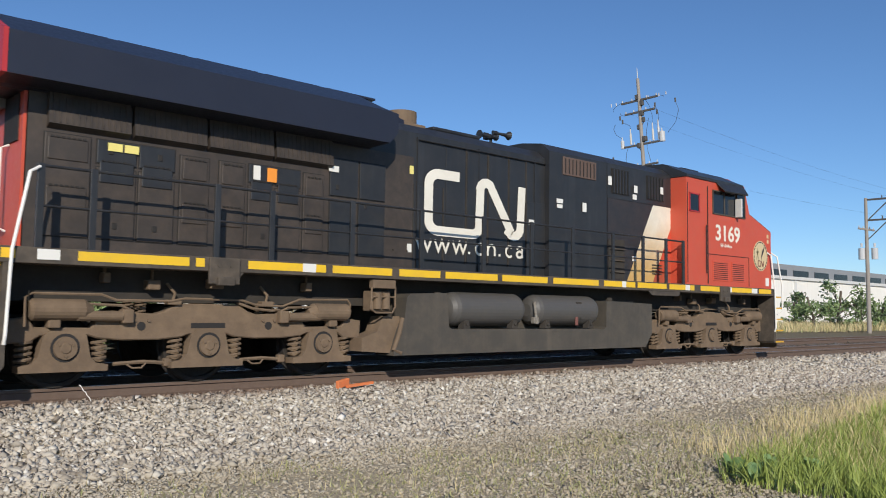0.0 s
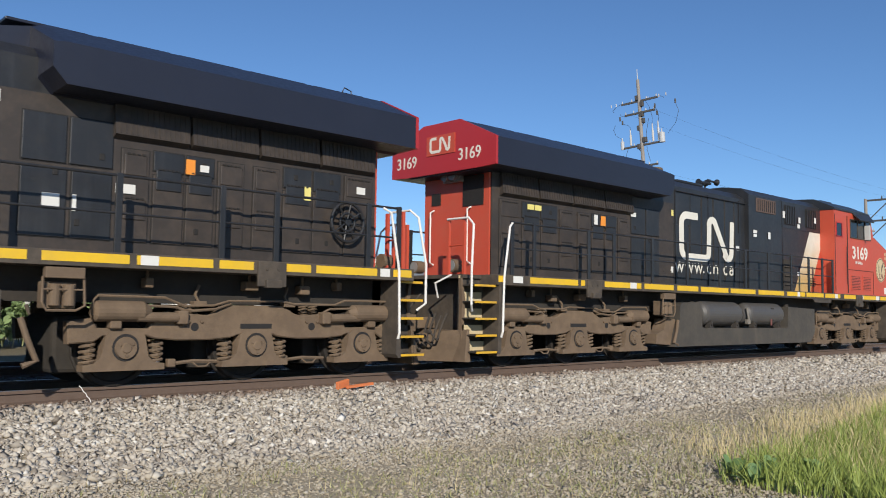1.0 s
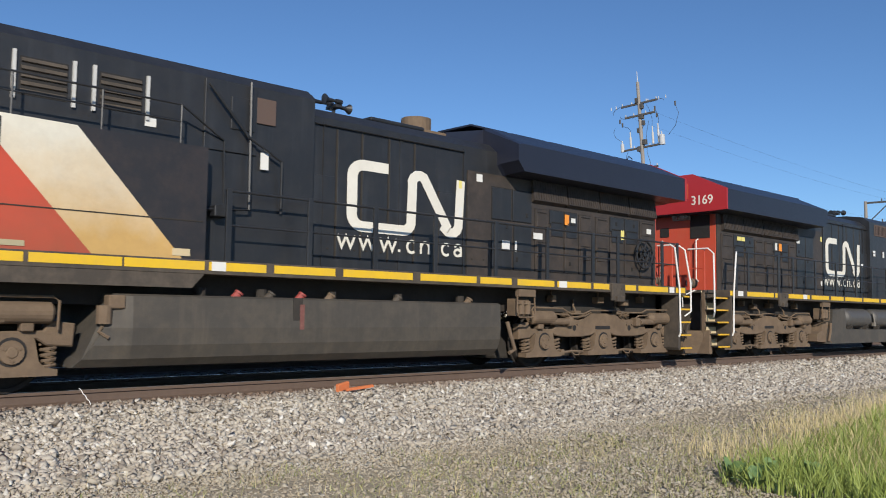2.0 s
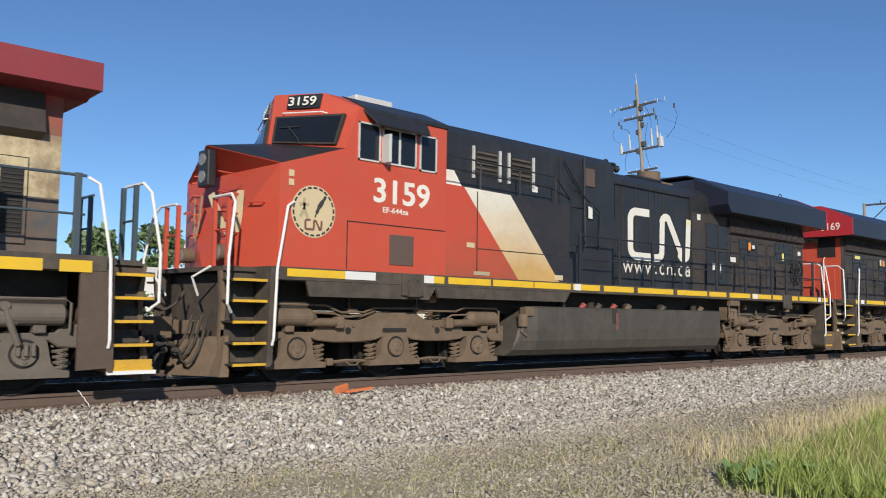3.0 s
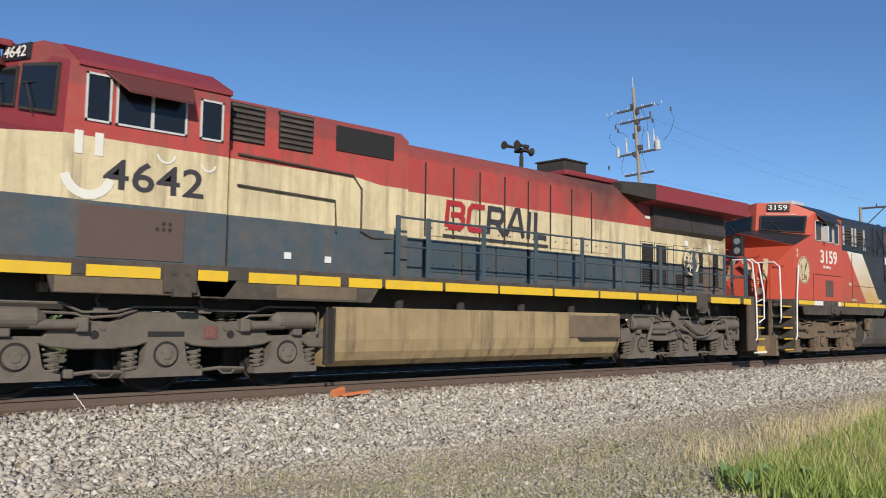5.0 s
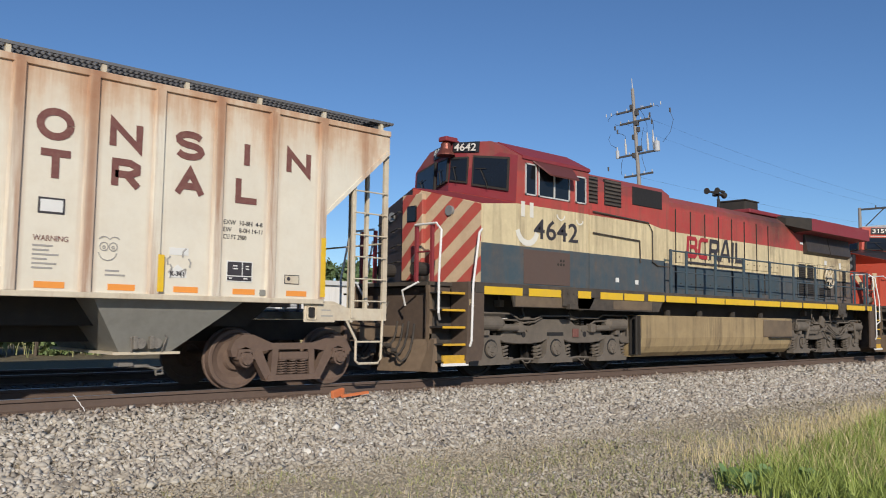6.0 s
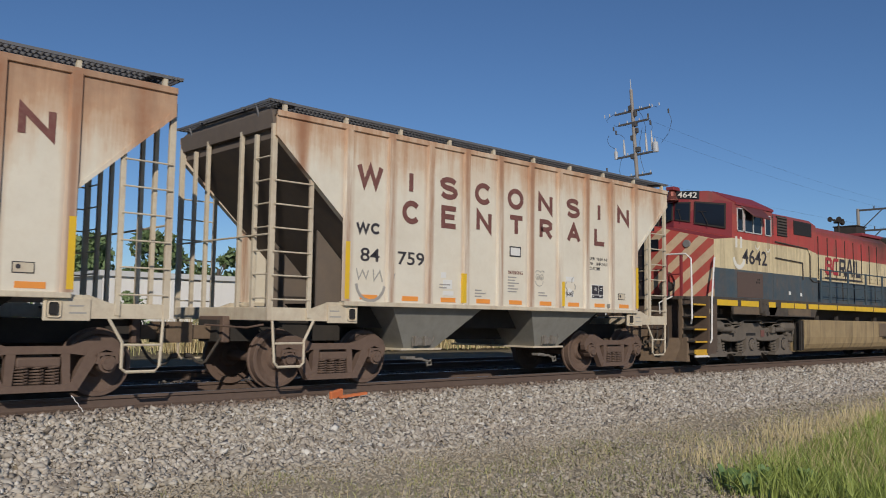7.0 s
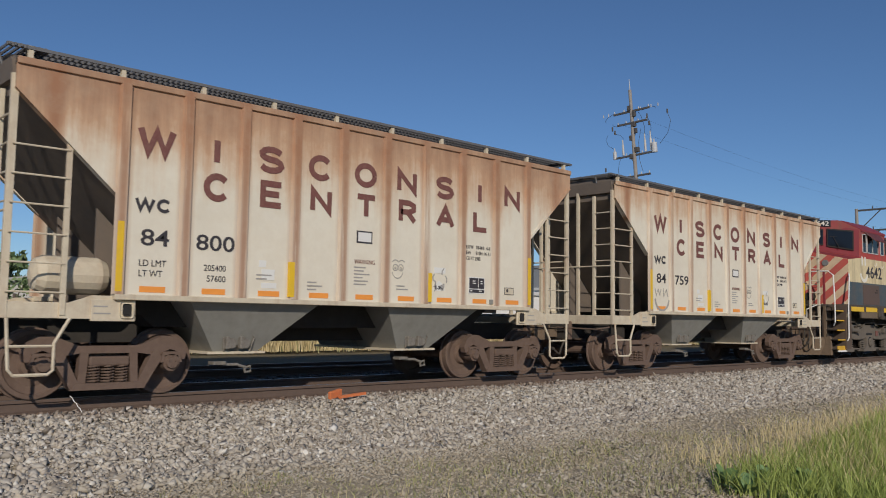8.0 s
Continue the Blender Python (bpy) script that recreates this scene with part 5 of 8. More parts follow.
    for pts, w in (([(0.02, -0.09), (0.05, -0.02)], 0.02), ([(0.05, -0.02), (0.09, 0.07)], 0.055), ([(0.09, 0.07), (0.16, 0.17)], 0.075), ([(0.16, 0.17), (0.22, 0.26)], 0.045)):
        ribbon(bm, pts, w, side_place(9.08, v * 1.529, 2.68, v))
    done(bm, "feather_and_rim", mat_ink, e)
    bm = B()
    for pts in ([(-0.18, 0.20), (-0.18, 0.02)], [(-0.27, 0.10), (-0.09, 0.10)], [(-0.25, -0.10), (-0.18, 0.03), (-0.11, -0.10)]):
        ribbon(bm, pts, 0.05, side_place(9.08, v * 1.529, 2.68, v))
    done(bm, "faint_device", mat_fawn, e, "faded fawn device")
    bm = B()
    ribbon(bm, [(x - 0.16, y - 0.28) for x, y in loop_sign(0.14)[0]], 0.035, side_place(9.08, v * 1.529, 2.68, v))
    done(bm, "small_emblem", mat_maroon, e)
    # rails, tank, trucks
    handrail(L, -9.6, 2.4, (-9.55, -8.9, -7.15, -6.25, -4.75, -3.25, -1.7, -0.35, 0.95, 2.35), 1.50, v, mat_black)
    bm = B()
    if reservoirs:
        for s in (-1, 1):
            prism(bm, [(-3.56, 1.30), (-3.48, 1.37), (-2.62, 1.40), (-2.56, 0.80), (-2.50, 0.76), (2.04, 0.74), (2.10, 0.78), (2.12, 1.34), (3.85, 1.30), (3.85, 0.62), (3.60, 0.32), (-3.84, 0.32), (-3.74, 0.62), (-3.60, 0.95)], "y", s * 1.02, s * 1.50)
        box(bm, -3.5, 3.8, -1.03, 1.03, 0.34, 1.36)
    else:
        tank_rows = [(-1.44, 1.30), (-1.50, 1.27), (-1.52, 0.85), (-1.50, 0.62), (-1.43, 0.44), (-1.30, 0.33), (1.30, 0.33), (1.43, 0.44), (1.50, 0.62), (1.52, 0.85), (1.50, 1.27), (1.44, 1.30)]
        loft(bm, [[(x + k * ((1.30 - z) / 0.97) ** 1.6, y * (1 - 0.05 * (k > 0)), z) for y, z in tank_rows] for x, k in ((-3.38, 0), (-3.35, 0), (3.70, 0), (3.92, 0.45))])
    tank = done(bm, "fuel_tank", mat_tank, L, "grimy black fuel tank")
    if not reservoirs:
        for x, m in ((2.15, mat_cap), (1.05, mat_cap), (1.6, mat_sill), (0.5, mat_truck), (-0.9, mat_sill), (-2.6, mat_truck)):
            bm = cyl(B(), (x, v * 1.36, 1.27), (x - 0.06, v * 1.39, 1.345), 0.06, 14)
            cyl(bm, (x - 0.06, v * 1.39, 1.345), (x - 0.075, v * 1.395, 1.37), 0.068, 14)
            done(bm, "filler_cap", m, tank, "capped tank filler")
        bm = box(B(), 3.80, 4.02, v * 1.30, v * 1.50, 1.10, 1.28, 0.02)
        cyl(bm, (4.05, v * 1.42, 0.90), (4.05, v * 1.42, 1.14), 0.10, 12)
        tube(bm, [(4.05, v * 1.42, 0.9), (4.12, v * 1.45, 0.8), (4.0, v * 1.48, 0.72)], 0.025)
        done(bm, "tank_valve", mat_truck, tank)
    if reservoirs:
        for a, b in ((-2.47, -0.47), (-0.20, 1.90)):
            for s in (-1, 1):
                bm = B()
                rows = []
                for x, r in ((a, 0.12), (a + 0.04, 0.22), (a + 0.10, 0.28), (a + 0.18, 0.31), (b - 0.18, 0.31), (b - 0.10, 0.28), (b - 0.04, 0.22), (b, 0.12)):
                    rows.append([(x, s * 1.24 + r * math.cos(k * math.tau / 32), 1.12 + r * math.sin(k * math.tau / 32)) for k in range(32)])
                loft(bm, rows)
                res = done(bm, "air_reservoir", mat_reservoir, L, "dark grey cylindrical air reservoir", smooth=False)
                for x in (a + 0.35, b - 0.35):
                    bm = prism(B(), [(x - 0.09, 0.76), (x + 0.09, 0.76), (x + 0.05, 0.92), (x - 0.05, 0.92)], "y", s * 1.36, s * 1.50)
                    cyl(bm, (x, s * 1.49, 0.85), (x, s * 1.52, 0.85), 0.035, 8)
                    done(bm, "saddle", mat_under, res, "grimy cradle under the reservoir")
        bm = B()
        for s in (-1, 1):
            cyl(bm, (-0.2, s * 1.45, 1.28), (-0.2, s * 1.52, 0.85), 0.03, 8)
            box(bm, -0.28, -0.12, s * 1.42, s * 1.52, 0.85, 0.98, 0.02)
        done(bm, "drain_valve", mat_gear, tank)
    bm = B()
    for s in (-1, 1):
        for x in (-2.6, -1.1, 0.3, 1.6, 2.6):
            cyl(bm, (x, s * 1.2, 1.24), (x, s * 1.2, 1.42), 0.08, 10)
        box(bm, 1.05, 1.22, s * 1.497, s * 1.515, 0.95, 1.3)
    done(bm, "tank_fitting", mat_under, tank)
    done(box(B(), 1.02, 1.1, v * 1.505, v * 1.52, 0.82, 1.2), "sight_glass", mat_maroon, tank)
    for s in (-1, 1):
        bm = B()
        box(bm, -4.34, -3.86, s * 1.44, s * 1.56, 1.44, 1.58, 0.01)
        box(bm, -4.28, -3.88, s * 1.20, s * 1.44, 1.06, 1.40, 0.02)
        for x in (-4.18, -4.00):
            cyl(bm, (x, s * 1.47, 1.10), (x, s * 1.47, 1.36), 0.07, 12)
        tube(bm, [(-4.34, s * 1.52, 1.46), (-4.36, s * 1.52, 1.10), (-4.25, s * 1.52, 1.04), (-3.90, s * 1.52, 1.04), (-3.84, s * 1.52, 1.14), (-3.84, s * 1.52, 1.46)], 0.018)
        tube(bm, [(-4.36, s * 1.52, 1.30), (-3.84, s * 1.52, 1.30)], 0.014)
        done(bm, "air_dryer", mat_truck, L)
        if reservoirs:
            done(prism(B(), [(-3.62, 0.98), (-3.98, 0.98), (-4.10, 0.72), (-4.42, 0.62), (-4.42, 0.40), (-3.55, 0.34)], "y", s * 1.05, s * 1.38), "truck_guard", mat_truck, L)
        done(tube(B(), [(-3.62, s * 1.46, 0.95), (-3.70, s * 1.48, 0.70), (-3.82, s * 1.48, 0.42), (-3.66, s * 1.48, 0.36)], 0.04, 8), "drain_pipe", mat_truck, L)
    six_wheel_truck(L, 0, [5.08, 7.08, 9.10])
    six_wheel_truck(L, 0, [-9.06, -7.05, -5.05])
    if reservoirs:
        spots = [(-8.45, 3.26, 0.20, 0.11, 1.008, mat_label_y), (-8.22, 3.26, 0.20, 0.11, 1.008, mat_label_y), (-6.24, 3.18, 0.12, 0.22, 1.008, mat_label), (-5.97, 3.17, 0.17, 0.22, 1.008, mat_label_o),
                 (-4.79, 3.42, 0.20, 0.10, 1.008, mat_label), (-3.05, 3.62, 0.09, 0.15, 0.972, mat_label_y), (-3.08, 2.20, 0.10, 0.15, 0.972, mat_label), (0.24, 2.93, 0.16, 0.11, 0.972, mat_label),
                 (1.0, 3.44, 0.20, 0.09, 1.102, mat_label), (1.0, 3.33, 0.18, 0.08, 1.102, mat_label), (1.85, 3.38, 0.13, 0.20, 1.102, mat_label), (2.78, 4.08, 0.13, 0.20, 1.105, mat_label),
                 (3.75, 3.98, 0.13, 0.17, 1.135, mat_label), (3.75, 3.80, 0.15, 0.12, 1.105, mat_label), (4.85, 4.06, 0.11, 0.17, 1.135, mat_label), (3.75, 2.35, 0.14, 0.11, 1.085, mat_label)]
    else:
        spots = [(-5.03, 2.72, 0.28, 0.13, 1.008, mat_label), (-4.05, 2.46, 0.22, 0.20, 1.008, mat_label), (-5.98, 3.14, 0.14, 0.22, 1.008, mat_label_o), (-6.2, 3.14, 0.14, 0.10, 1.008, mat_label),
                 (-8.02, 2.96, 0.12, 0.22, 1.008, mat_label_y), (-3.32, 3.74, 0.16, 0.15, 0.972, mat_label), (-2.80, 3.55, 0.08, 0.15, 0.972, mat_label_y), (-2.80, 3.02, 0.08, 0.18, 0.972, mat_label),
                 (1.62, 3.38, 0.14, 0.26, 1.215, mat_label), (3.42, 3.70, 0.16, 0.12, 1.165, mat_label), (-9.1, 3.12, 0.18, 0.12, 1.008, mat_label), (-4.35, 2.46, 0.05, 0.22, 1.008, mat_label),
                 (5.60, 2.39, 0.20, 0.09, 1.505, mat_emblem), (5.3, 1.88, 0.42, 0.07, 1.505, mat_fawn), (3.06, 1.89, 0.26, 0.10, 1.505, mat_emblem)]
    spots += [(9.45, 1.98, 0.18, 0.22, 1.525, mat_label)] if reservoirs else []
    spots += [(9.50, 3.24, 0.09, 0.10, 1.525, mat_emblem), (9.50, 3.10, 0.09, 0.10, 1.525, mat_emblem)]
    stickers(L, spots, v)
    if not reservoirs:
        brake_wheel(L, -8.75, 2.55, 1.04, v, mat_black)
    return L


def brake_wheel(parent, x, z, y, v, mat):
    bm = B()
    ring = [(x + 0.33 * math.cos(k * math.tau / 20), v * (y + 0.08), z + 0.33 * math.sin(k * math.tau / 20)) for k in range(21)]
    tube(bm, ring, 0.028, 8)
    tube(bm, [(x + 0.15 * math.cos(k * math.tau / 16), v * (y + 0.07), z + 0.15 * math.sin(k * math.tau / 16)) for k in range(17)], 0.022, 8)
    for k in range(8):
        a = k * math.tau / 8 + 0.2
        tube(bm, [(x, v * (y + 0.06), z), (x + 0.32 * math.cos(a), v * (y + 0.08), z + 0.32 * math.sin(a))], 0.016)
    cyl(bm, (x, v * (y - 0.08), z), (x, v * (y + 0.10), z), 0.06, 12)
    return done(bm, "brake_wheel", mat, parent, "spoked hand brake wheel")


def banded_locomotive(name, label, v, num):
    """Older six-axle road engine in weathered red, cream and slate, nose towards +x."""
    L = tagged(new(name), label, "locomotive", "locomotives in the train")
    stripes = [(8.31, 9.38), (7.13, 8.12), (6.12, 6.58), (4.96, 5.78), (4.13, 4.90), (3.28, 3.96), (1.9, 3.2), (0.46, 1.82), (-1.15, 0.40), (-2.69, -1.22), (-4.1, -2.76), (-5.8, -4.2), (-6.7, -5.85), (-8.9, -7.4), (-9.5, -9.1)]
    side_sill(L, -9.7, 9.6, stripes, [], v, ((5.95, 8.6, 1.36), (3.3, 6.6, 1.34)), (1.58, 1.73))
    for s in (-1, 1):
        for x, w in ((7.6, 0.9), (4.55, 0.75)):
            done(box(B(), x - w, x + w, s * 1.545, s * 1.552, 1.37, 1.57), "rusted_skirt", mat_oily_tank, L, "rust-tan stained skirt plate")
    for s in (-1, 1):
        for x in (6.85, -6.95):
            bm = B()
            box(bm, x - 0.24, x + 0.24, s * 1.545, s * 1.60, 1.40, 1.76, 0.01)
            box(bm, x - 0.13, x + 0.13, s * 1.56, s * 1.68, 1.34, 1.46, 0.01)
            for d in (-0.1, 0.1):
                cyl(bm, (x + d, s * 1.59, 1.66), (x + d, s * 1.612, 1.66), 0.025, 8)
            done(bm, "jacking_pad", mat_sill, L)
    end_platform(L, 10.95, 1, mat_rail_white, mat_bands_red, mat_step, None, mat_rust_steel, True, 0.40)
    end_platform(L, -10.95, -1, mat_rail_white, mat_bands_dark, mat_step, None, mat_rust_steel, True, 0.40)
    writing("FL", 0.16, mat_emblem, L, side_pose(9.78, v * 1.556, 1.36, v), "end_marking")
    # hood
    bm = B()
    prism(bm, hood_outline(0.97, 4.30, 4.42), "x", -9.25, 4.0)
    hood = done(bm, "hood", mat_bands, L, "weathered red, cream and slate engine hood")
    bm = B()
    prism(bm, wing_outline(1.52, 3.95, 4.32, 4.50, 0.97), "x", -9.55, -5.0)
    done(bm, "radiator_wing", mat_bands_red, L, "faded red overhanging radiator housing")
    bm = B()
    loft(bm, [[(-5.0, y, z) for y, z in wing_outline(1.52, 3.95, 4.32, 4.50, 0.97)], [(-4.35, y * (0.66 if abs(y) > 1 else 1), z) for y, z in wing_outline(1.52, 4.10, 4.32, 4.44, 0.97)]])
    done(bm, "wing_cowl", mat_under, L, "soot-black tapered end of the radiator housing")
    for s in (-1, 1):
        for a, b in ((-9.0, -7.32), (-7.28, -5.6)):
            done(prism(B(), [(s * 0.97, 3.30), (s * 1.12, 3.38), (s * 1.02, 3.92), (s * 0.97, 3.92)], "x", a, b), "intake_screen", mat_hood, L, "dark radiator intake screen")
    for x0, x1, z0, z1, rows in ((-6.58, -6.34, 1.92, 2.98, ()), (-7.12, -6.62, 1.90, 3.02, ()), (-7.52, -7.20, 1.92, 2.98, ()), (-8.02, -7.58, 1.92, 3.02, ()), (-8.86, -8.36, 1.92, 3.05, ()), (-5.72, -5.14, 2.48, 3.02, ()), (-6.30, -5.76, 2.48, 3.02, ()), (-5.72, -5.14, 1.92, 2.42, ()), (-6.30, -5.76, 1.92, 2.42, ())):
        framed_door(L, x0, x1, z0, z1, 0.97, mat_bands, rows)
    for s in (-1, 1):
        for a, b, c0, c1 in ((-5.67, -5.19, 2.52, 2.97), (-6.25, -5.81, 2.52, 2.97), (-5.67, -5.19, 1.98, 2.38), (-6.25, -5.81, 1.98, 2.38), (-7.05, -6.68, 1.95, 2.28), (-8.0, -7.80, 2.10, 2.88), (-8.80, -8.52, 2.05, 2.88), (-7.50, -7.24, 2.0, 2.75)):
            bm = B()
            box(bm, a, b, s * 0.975, s * 1.0, c0, c1)
            g = done(bm, "vent", mat_grille, L, "dark louvred vent")
            bm = B()
            for j in range(int((c1 - c0) / 0.056)):
                z = c0 + 0.02 + j * 0.056
                done(prism(B(), [(s * 0.998, z), (s * 1.012, z + 0.01), (s * 0.998, z + 0.035)], "x", a + 0.02, b - 0.02), "slat", mat_under, g)
    hood_doors(L, [(-3.9 + k * 0.72, -3.22 + k * 0.72) for k in range(8)], 0.97, 2.62, 3.95, mat_bands)
    hood_doors(L, [(-3.9 + k * 0.96, -2.98 + k * 0.96) for k in range(6)], 0.968, 1.95, 2.52, mat_bands_dark)
    bm = B()
    box(bm, -4.6, -2.6, -0.75, 0.75, 4.34, 4.46, 0.03)
    done(bm, "roof_walkway", mat_bands_red, L)
    bm = B()
    box(bm, -3.78, -2.95, -0.42, 0.42, 4.40, 4.78, 0.04)
    box(bm, -3.81, -2.92, -0.45, 0.45, 4.76, 4.80, 0.012)
    box(bm, -3.95, -2.80, -0.50, 0.50, 4.42, 4.47, 0.012)
    done(bm, "exhaust", mat_under, L, "sooty black exhaust stack")
    horn_and_dome(L, -1.6, 0.3 * v, 4.62, mat_under)
    bm = B()
    cyl(bm, (-1.6, 0.3 * v, 4.38), (-1.6, 0.3 * v, 4.66), 0.045, 8)
    done(bm, "horn_post", mat_under, L)
    # hood fore part behind the cab
    bm = B()
    prism(bm, hood_outline(1.16, 4.42, 4.52), "x", 2.4, 6.1)
    done(bm, "upper_cabinet", mat_bands, L)
    bm = B()
    prism(bm, [(3.2, 1.80), (6.1, 1.80), (6.1, 3.50), (4.2, 3.44), (3.2, 3.30)], "y", -1.50, 1.50)
    done(bm, "equipment_cabinet", mat_bands, L)
    louvred_box(L, 5.35, 5.95, 3.72, 4.32, 1.16, v, mat_sill)
    louvred_box(L, 4.45, 5.10, 3.72, 4.32, 1.16, v, mat_sill)
    for s in (-1, 1):
        done(box(B(), 2.75, 4.0, s * 1.155, s * 1.18, 3.85, 4.28, 0.01), "intake_screen", mat_grille, L, "black square intake screen")
    for s in (-1, 1):
        done(tube(B(), [(6.0, s * 1.53, 3.0), (4.25, s * 1.53, 2.95), (4.22, s * 1.53, 2.45)], 0.018), "safety_rail", mat_sill, L)
        bm = tube(B(), [(6.0, s * 1.53, 3.46), (3.9, s * 1.53, 3.40), (3.72, s * 1.53, 3.2), (3.72, s * 1.53, 2.5), (3.5, s * 1.52, 2.42), (2.9, s * 1.5, 2.42), (2.9, s * 1.5, 1.75)], 0.018)
        done(bm, "safety_rail", mat_sill, L)
    # cab
    c = Cab(L, 6.15, ((8.42, 4.34), (8.78, 4.74)), ((8.47, 3.38), (8.86, 3.72)), ((9.44, 3.28), (9.82, 3.68)), mat_bands, mat_bands_red)
    for s in (-1, 1):
        q = forward([c.nose_at(0, 0), c.nose_at(s * 1.52, 0), c.nose_at(s * 1.52, 1), c.nose_at(0, 1)])
        done(slab(B(), q, 0.0, 0.998, 0.0, 0.995, 0.008), "nose_front", mat_chevron if s == v else mat_soot, c.ob, "red and cream chevron nose sheet" if s == v else "soot-black nose sheet")
        done(slab(B(), upward(c.top_quad(s)), 0, 1, 0.01, 0.99, 0.008), "nose_top", mat_bands_red, c.ob)
        done(slab(B(), forward([c.at(0, 0.02), c.at(s * 1.51, 0.02), c.at(s * 1.51, 0.99), c.at(0, 0.99)]), 0, 1, 0, 1, 0.006), "cab_front", mat_bands_red, c.ob, "faded red cab front")
        number_board(L, [c.at(s * 0.05, 0.80), c.at(s * 0.66, 0.80), c.at(s * 0.66, 1.0), c.at(s * 0.05, 1.0)], num, 0.22)
    screens(L, c, [(0.05, 0.42, 0.24, 0.66, 0.24, 0.68), (0.58, 1.32, 0.22, 0.70, 0.25, 0.82)])
    done(box(B(), 9.62, 9.84, -0.30, 0.30, 1.85, 3.55, 0.02), "nose_door", mat_chevron, L, "nose door with a small window")
    done(box(B(), 9.83, 9.855, -0.14, 0.14, 3.0, 3.32, 0.02), "door_window", mat_glass, L, "small rounded door window")
    window(L, 7.88, 8.22, 3.58, 4.22, 1.52)
    window(L, 6.82, 7.82, 3.58, 4.22, 1.52, bar=True)
    window(L, 6.26, 6.62, 3.58, 4.16, 1.52)
    bm = B()
    for s in (-1, 1):
        loft(bm, [[(6.75, s * 1.53, 4.27), (8.0, s * 1.53, 4.27), (7.75, s * 1.80, 3.98), (6.85, s * 1.80, 3.98)], [(6.75, s * 1.53, 4.30), (8.0, s * 1.53, 4.30), (7.75, s * 1.81, 4.01), (6.85, s * 1.81, 4.01)]])
    done(bm, "sunshade", mat_shade, L, "dull maroon sunshade held over the window")
    side_panel(L, "primer_patch", 6.80, 8.24, 1.82, 2.50, 1.52, v, mat_brown_panel, "brown primed battery box door")
    bm = B()
    for k in range(5):
        cyl(bm, (7.1 + 0.09 * (k % 3 - 1), v * 1.53, 2.28 + 0.08 * (k // 3) - 0.03), (7.1 + 0.09 * (k % 3 - 1), v * 1.537, 2.28 + 0.08 * (k // 3) - 0.03), 0.03, 8)
    done(bm, "vent_hole", mat_under, L)
    for s in (-1, 1):
        bm = B()
        cyl(bm, (9.55, s * 0.85, 3.18), (9.66, s * 0.85, 3.18), 0.10, 16)
        done(bm, "nose_lamp", mat_lens, L, "round nose lamp")
        bm = B()
        cyl(bm, (9.9, s * 0.5, 2.05), (10.2, s * 0.5, 2.05), 0.13, 16)
        done(bm, "ditch_light", mat_under, L, "round ditch light")
    for k in range(4):
        for y in (0.45, 1.05):
            a, b = c.nose_at(-v * y, 0.25 + k * 0.19), c.nose_at(-v * (y + 0.32), 0.25 + k * 0.19)
            out = Vector((0.09, -v * 0.02, 0))
            done(tube(B(), [a, a + out, b + out, b], 0.014), "grab_iron", mat_under, L)
    bm = B()
    tube(bm, [(8.2, 0.0, 4.6), (8.75, 0.0, 4.82), (9.0, 0.0, 4.80)], 0.045)
    box(bm, 8.72, 9.05, -0.12, 0.12, 4.74, 4.84, 0.02)
    done(bm, "bell_bracket", mat_bands_red, L)
    bm = B()
    rows = [[(8.95 + r * math.cos(k * math.tau / 16), r * math.sin(k * math.tau / 16), z) for k in range(16)] for r, z in ((0.05, 4.74), (0.10, 4.70), (0.12, 4.58), (0.19, 4.48), (0.20, 4.45))]
    loft(bm, rows)
    done(bm, "bell", mat_brass, L, "dull red bronze bell")
    bm = B()
    tube(bm, [(8.0, 0.3, 4.66), (8.0, 0.3, 4.74), (7.5, 0.3, 4.74), (7.5, 0.3, 4.66)], 0.014)
    done(bm, "roof_grab", mat_under, L)
    # flank markings
    writing(num, 0.56, mat_ink, L, side_pose(7.95 if v > 0 else 6.2, v * 1.526, 2.74, v), "road_number", spacing=1.03, width=1.42, bold=0.006)
    bm = B()
    pl = side_place(8.12, v * 1.526, 2.92, v)
    ribbon(bm, arc(-0.02, 0.0, 0.30, 190, 345, 8), 0.12, pl)
    ribbon(bm, [(-0.16, 0.22), (-0.16, 0.52)], 0.11, pl)
    ribbon(bm, [(0.10, 0.22), (0.10, 0.52)], 0.11, pl)
    ribbon(bm, arc(1.02, 0.38, 0.13, 190, 350, 6), 0.03, pl)
    ribbon(bm, arc(1.65, 0.32, 0.11, 190, 350, 6), 0.03, pl)
    done(bm, "paint_daub", mat_white, L, "white daubed smile")
    pl = side_place(1.28 if v > 0 else -1.6, v * 0.998, 2.80, v)
    bee = [(-0.02, 0.02), (0.03, 0.48), (0.36, 0.48), (0.43, 0.42), (0.42, 0.32), (0.36, 0.265), (0.10, 0.265)]
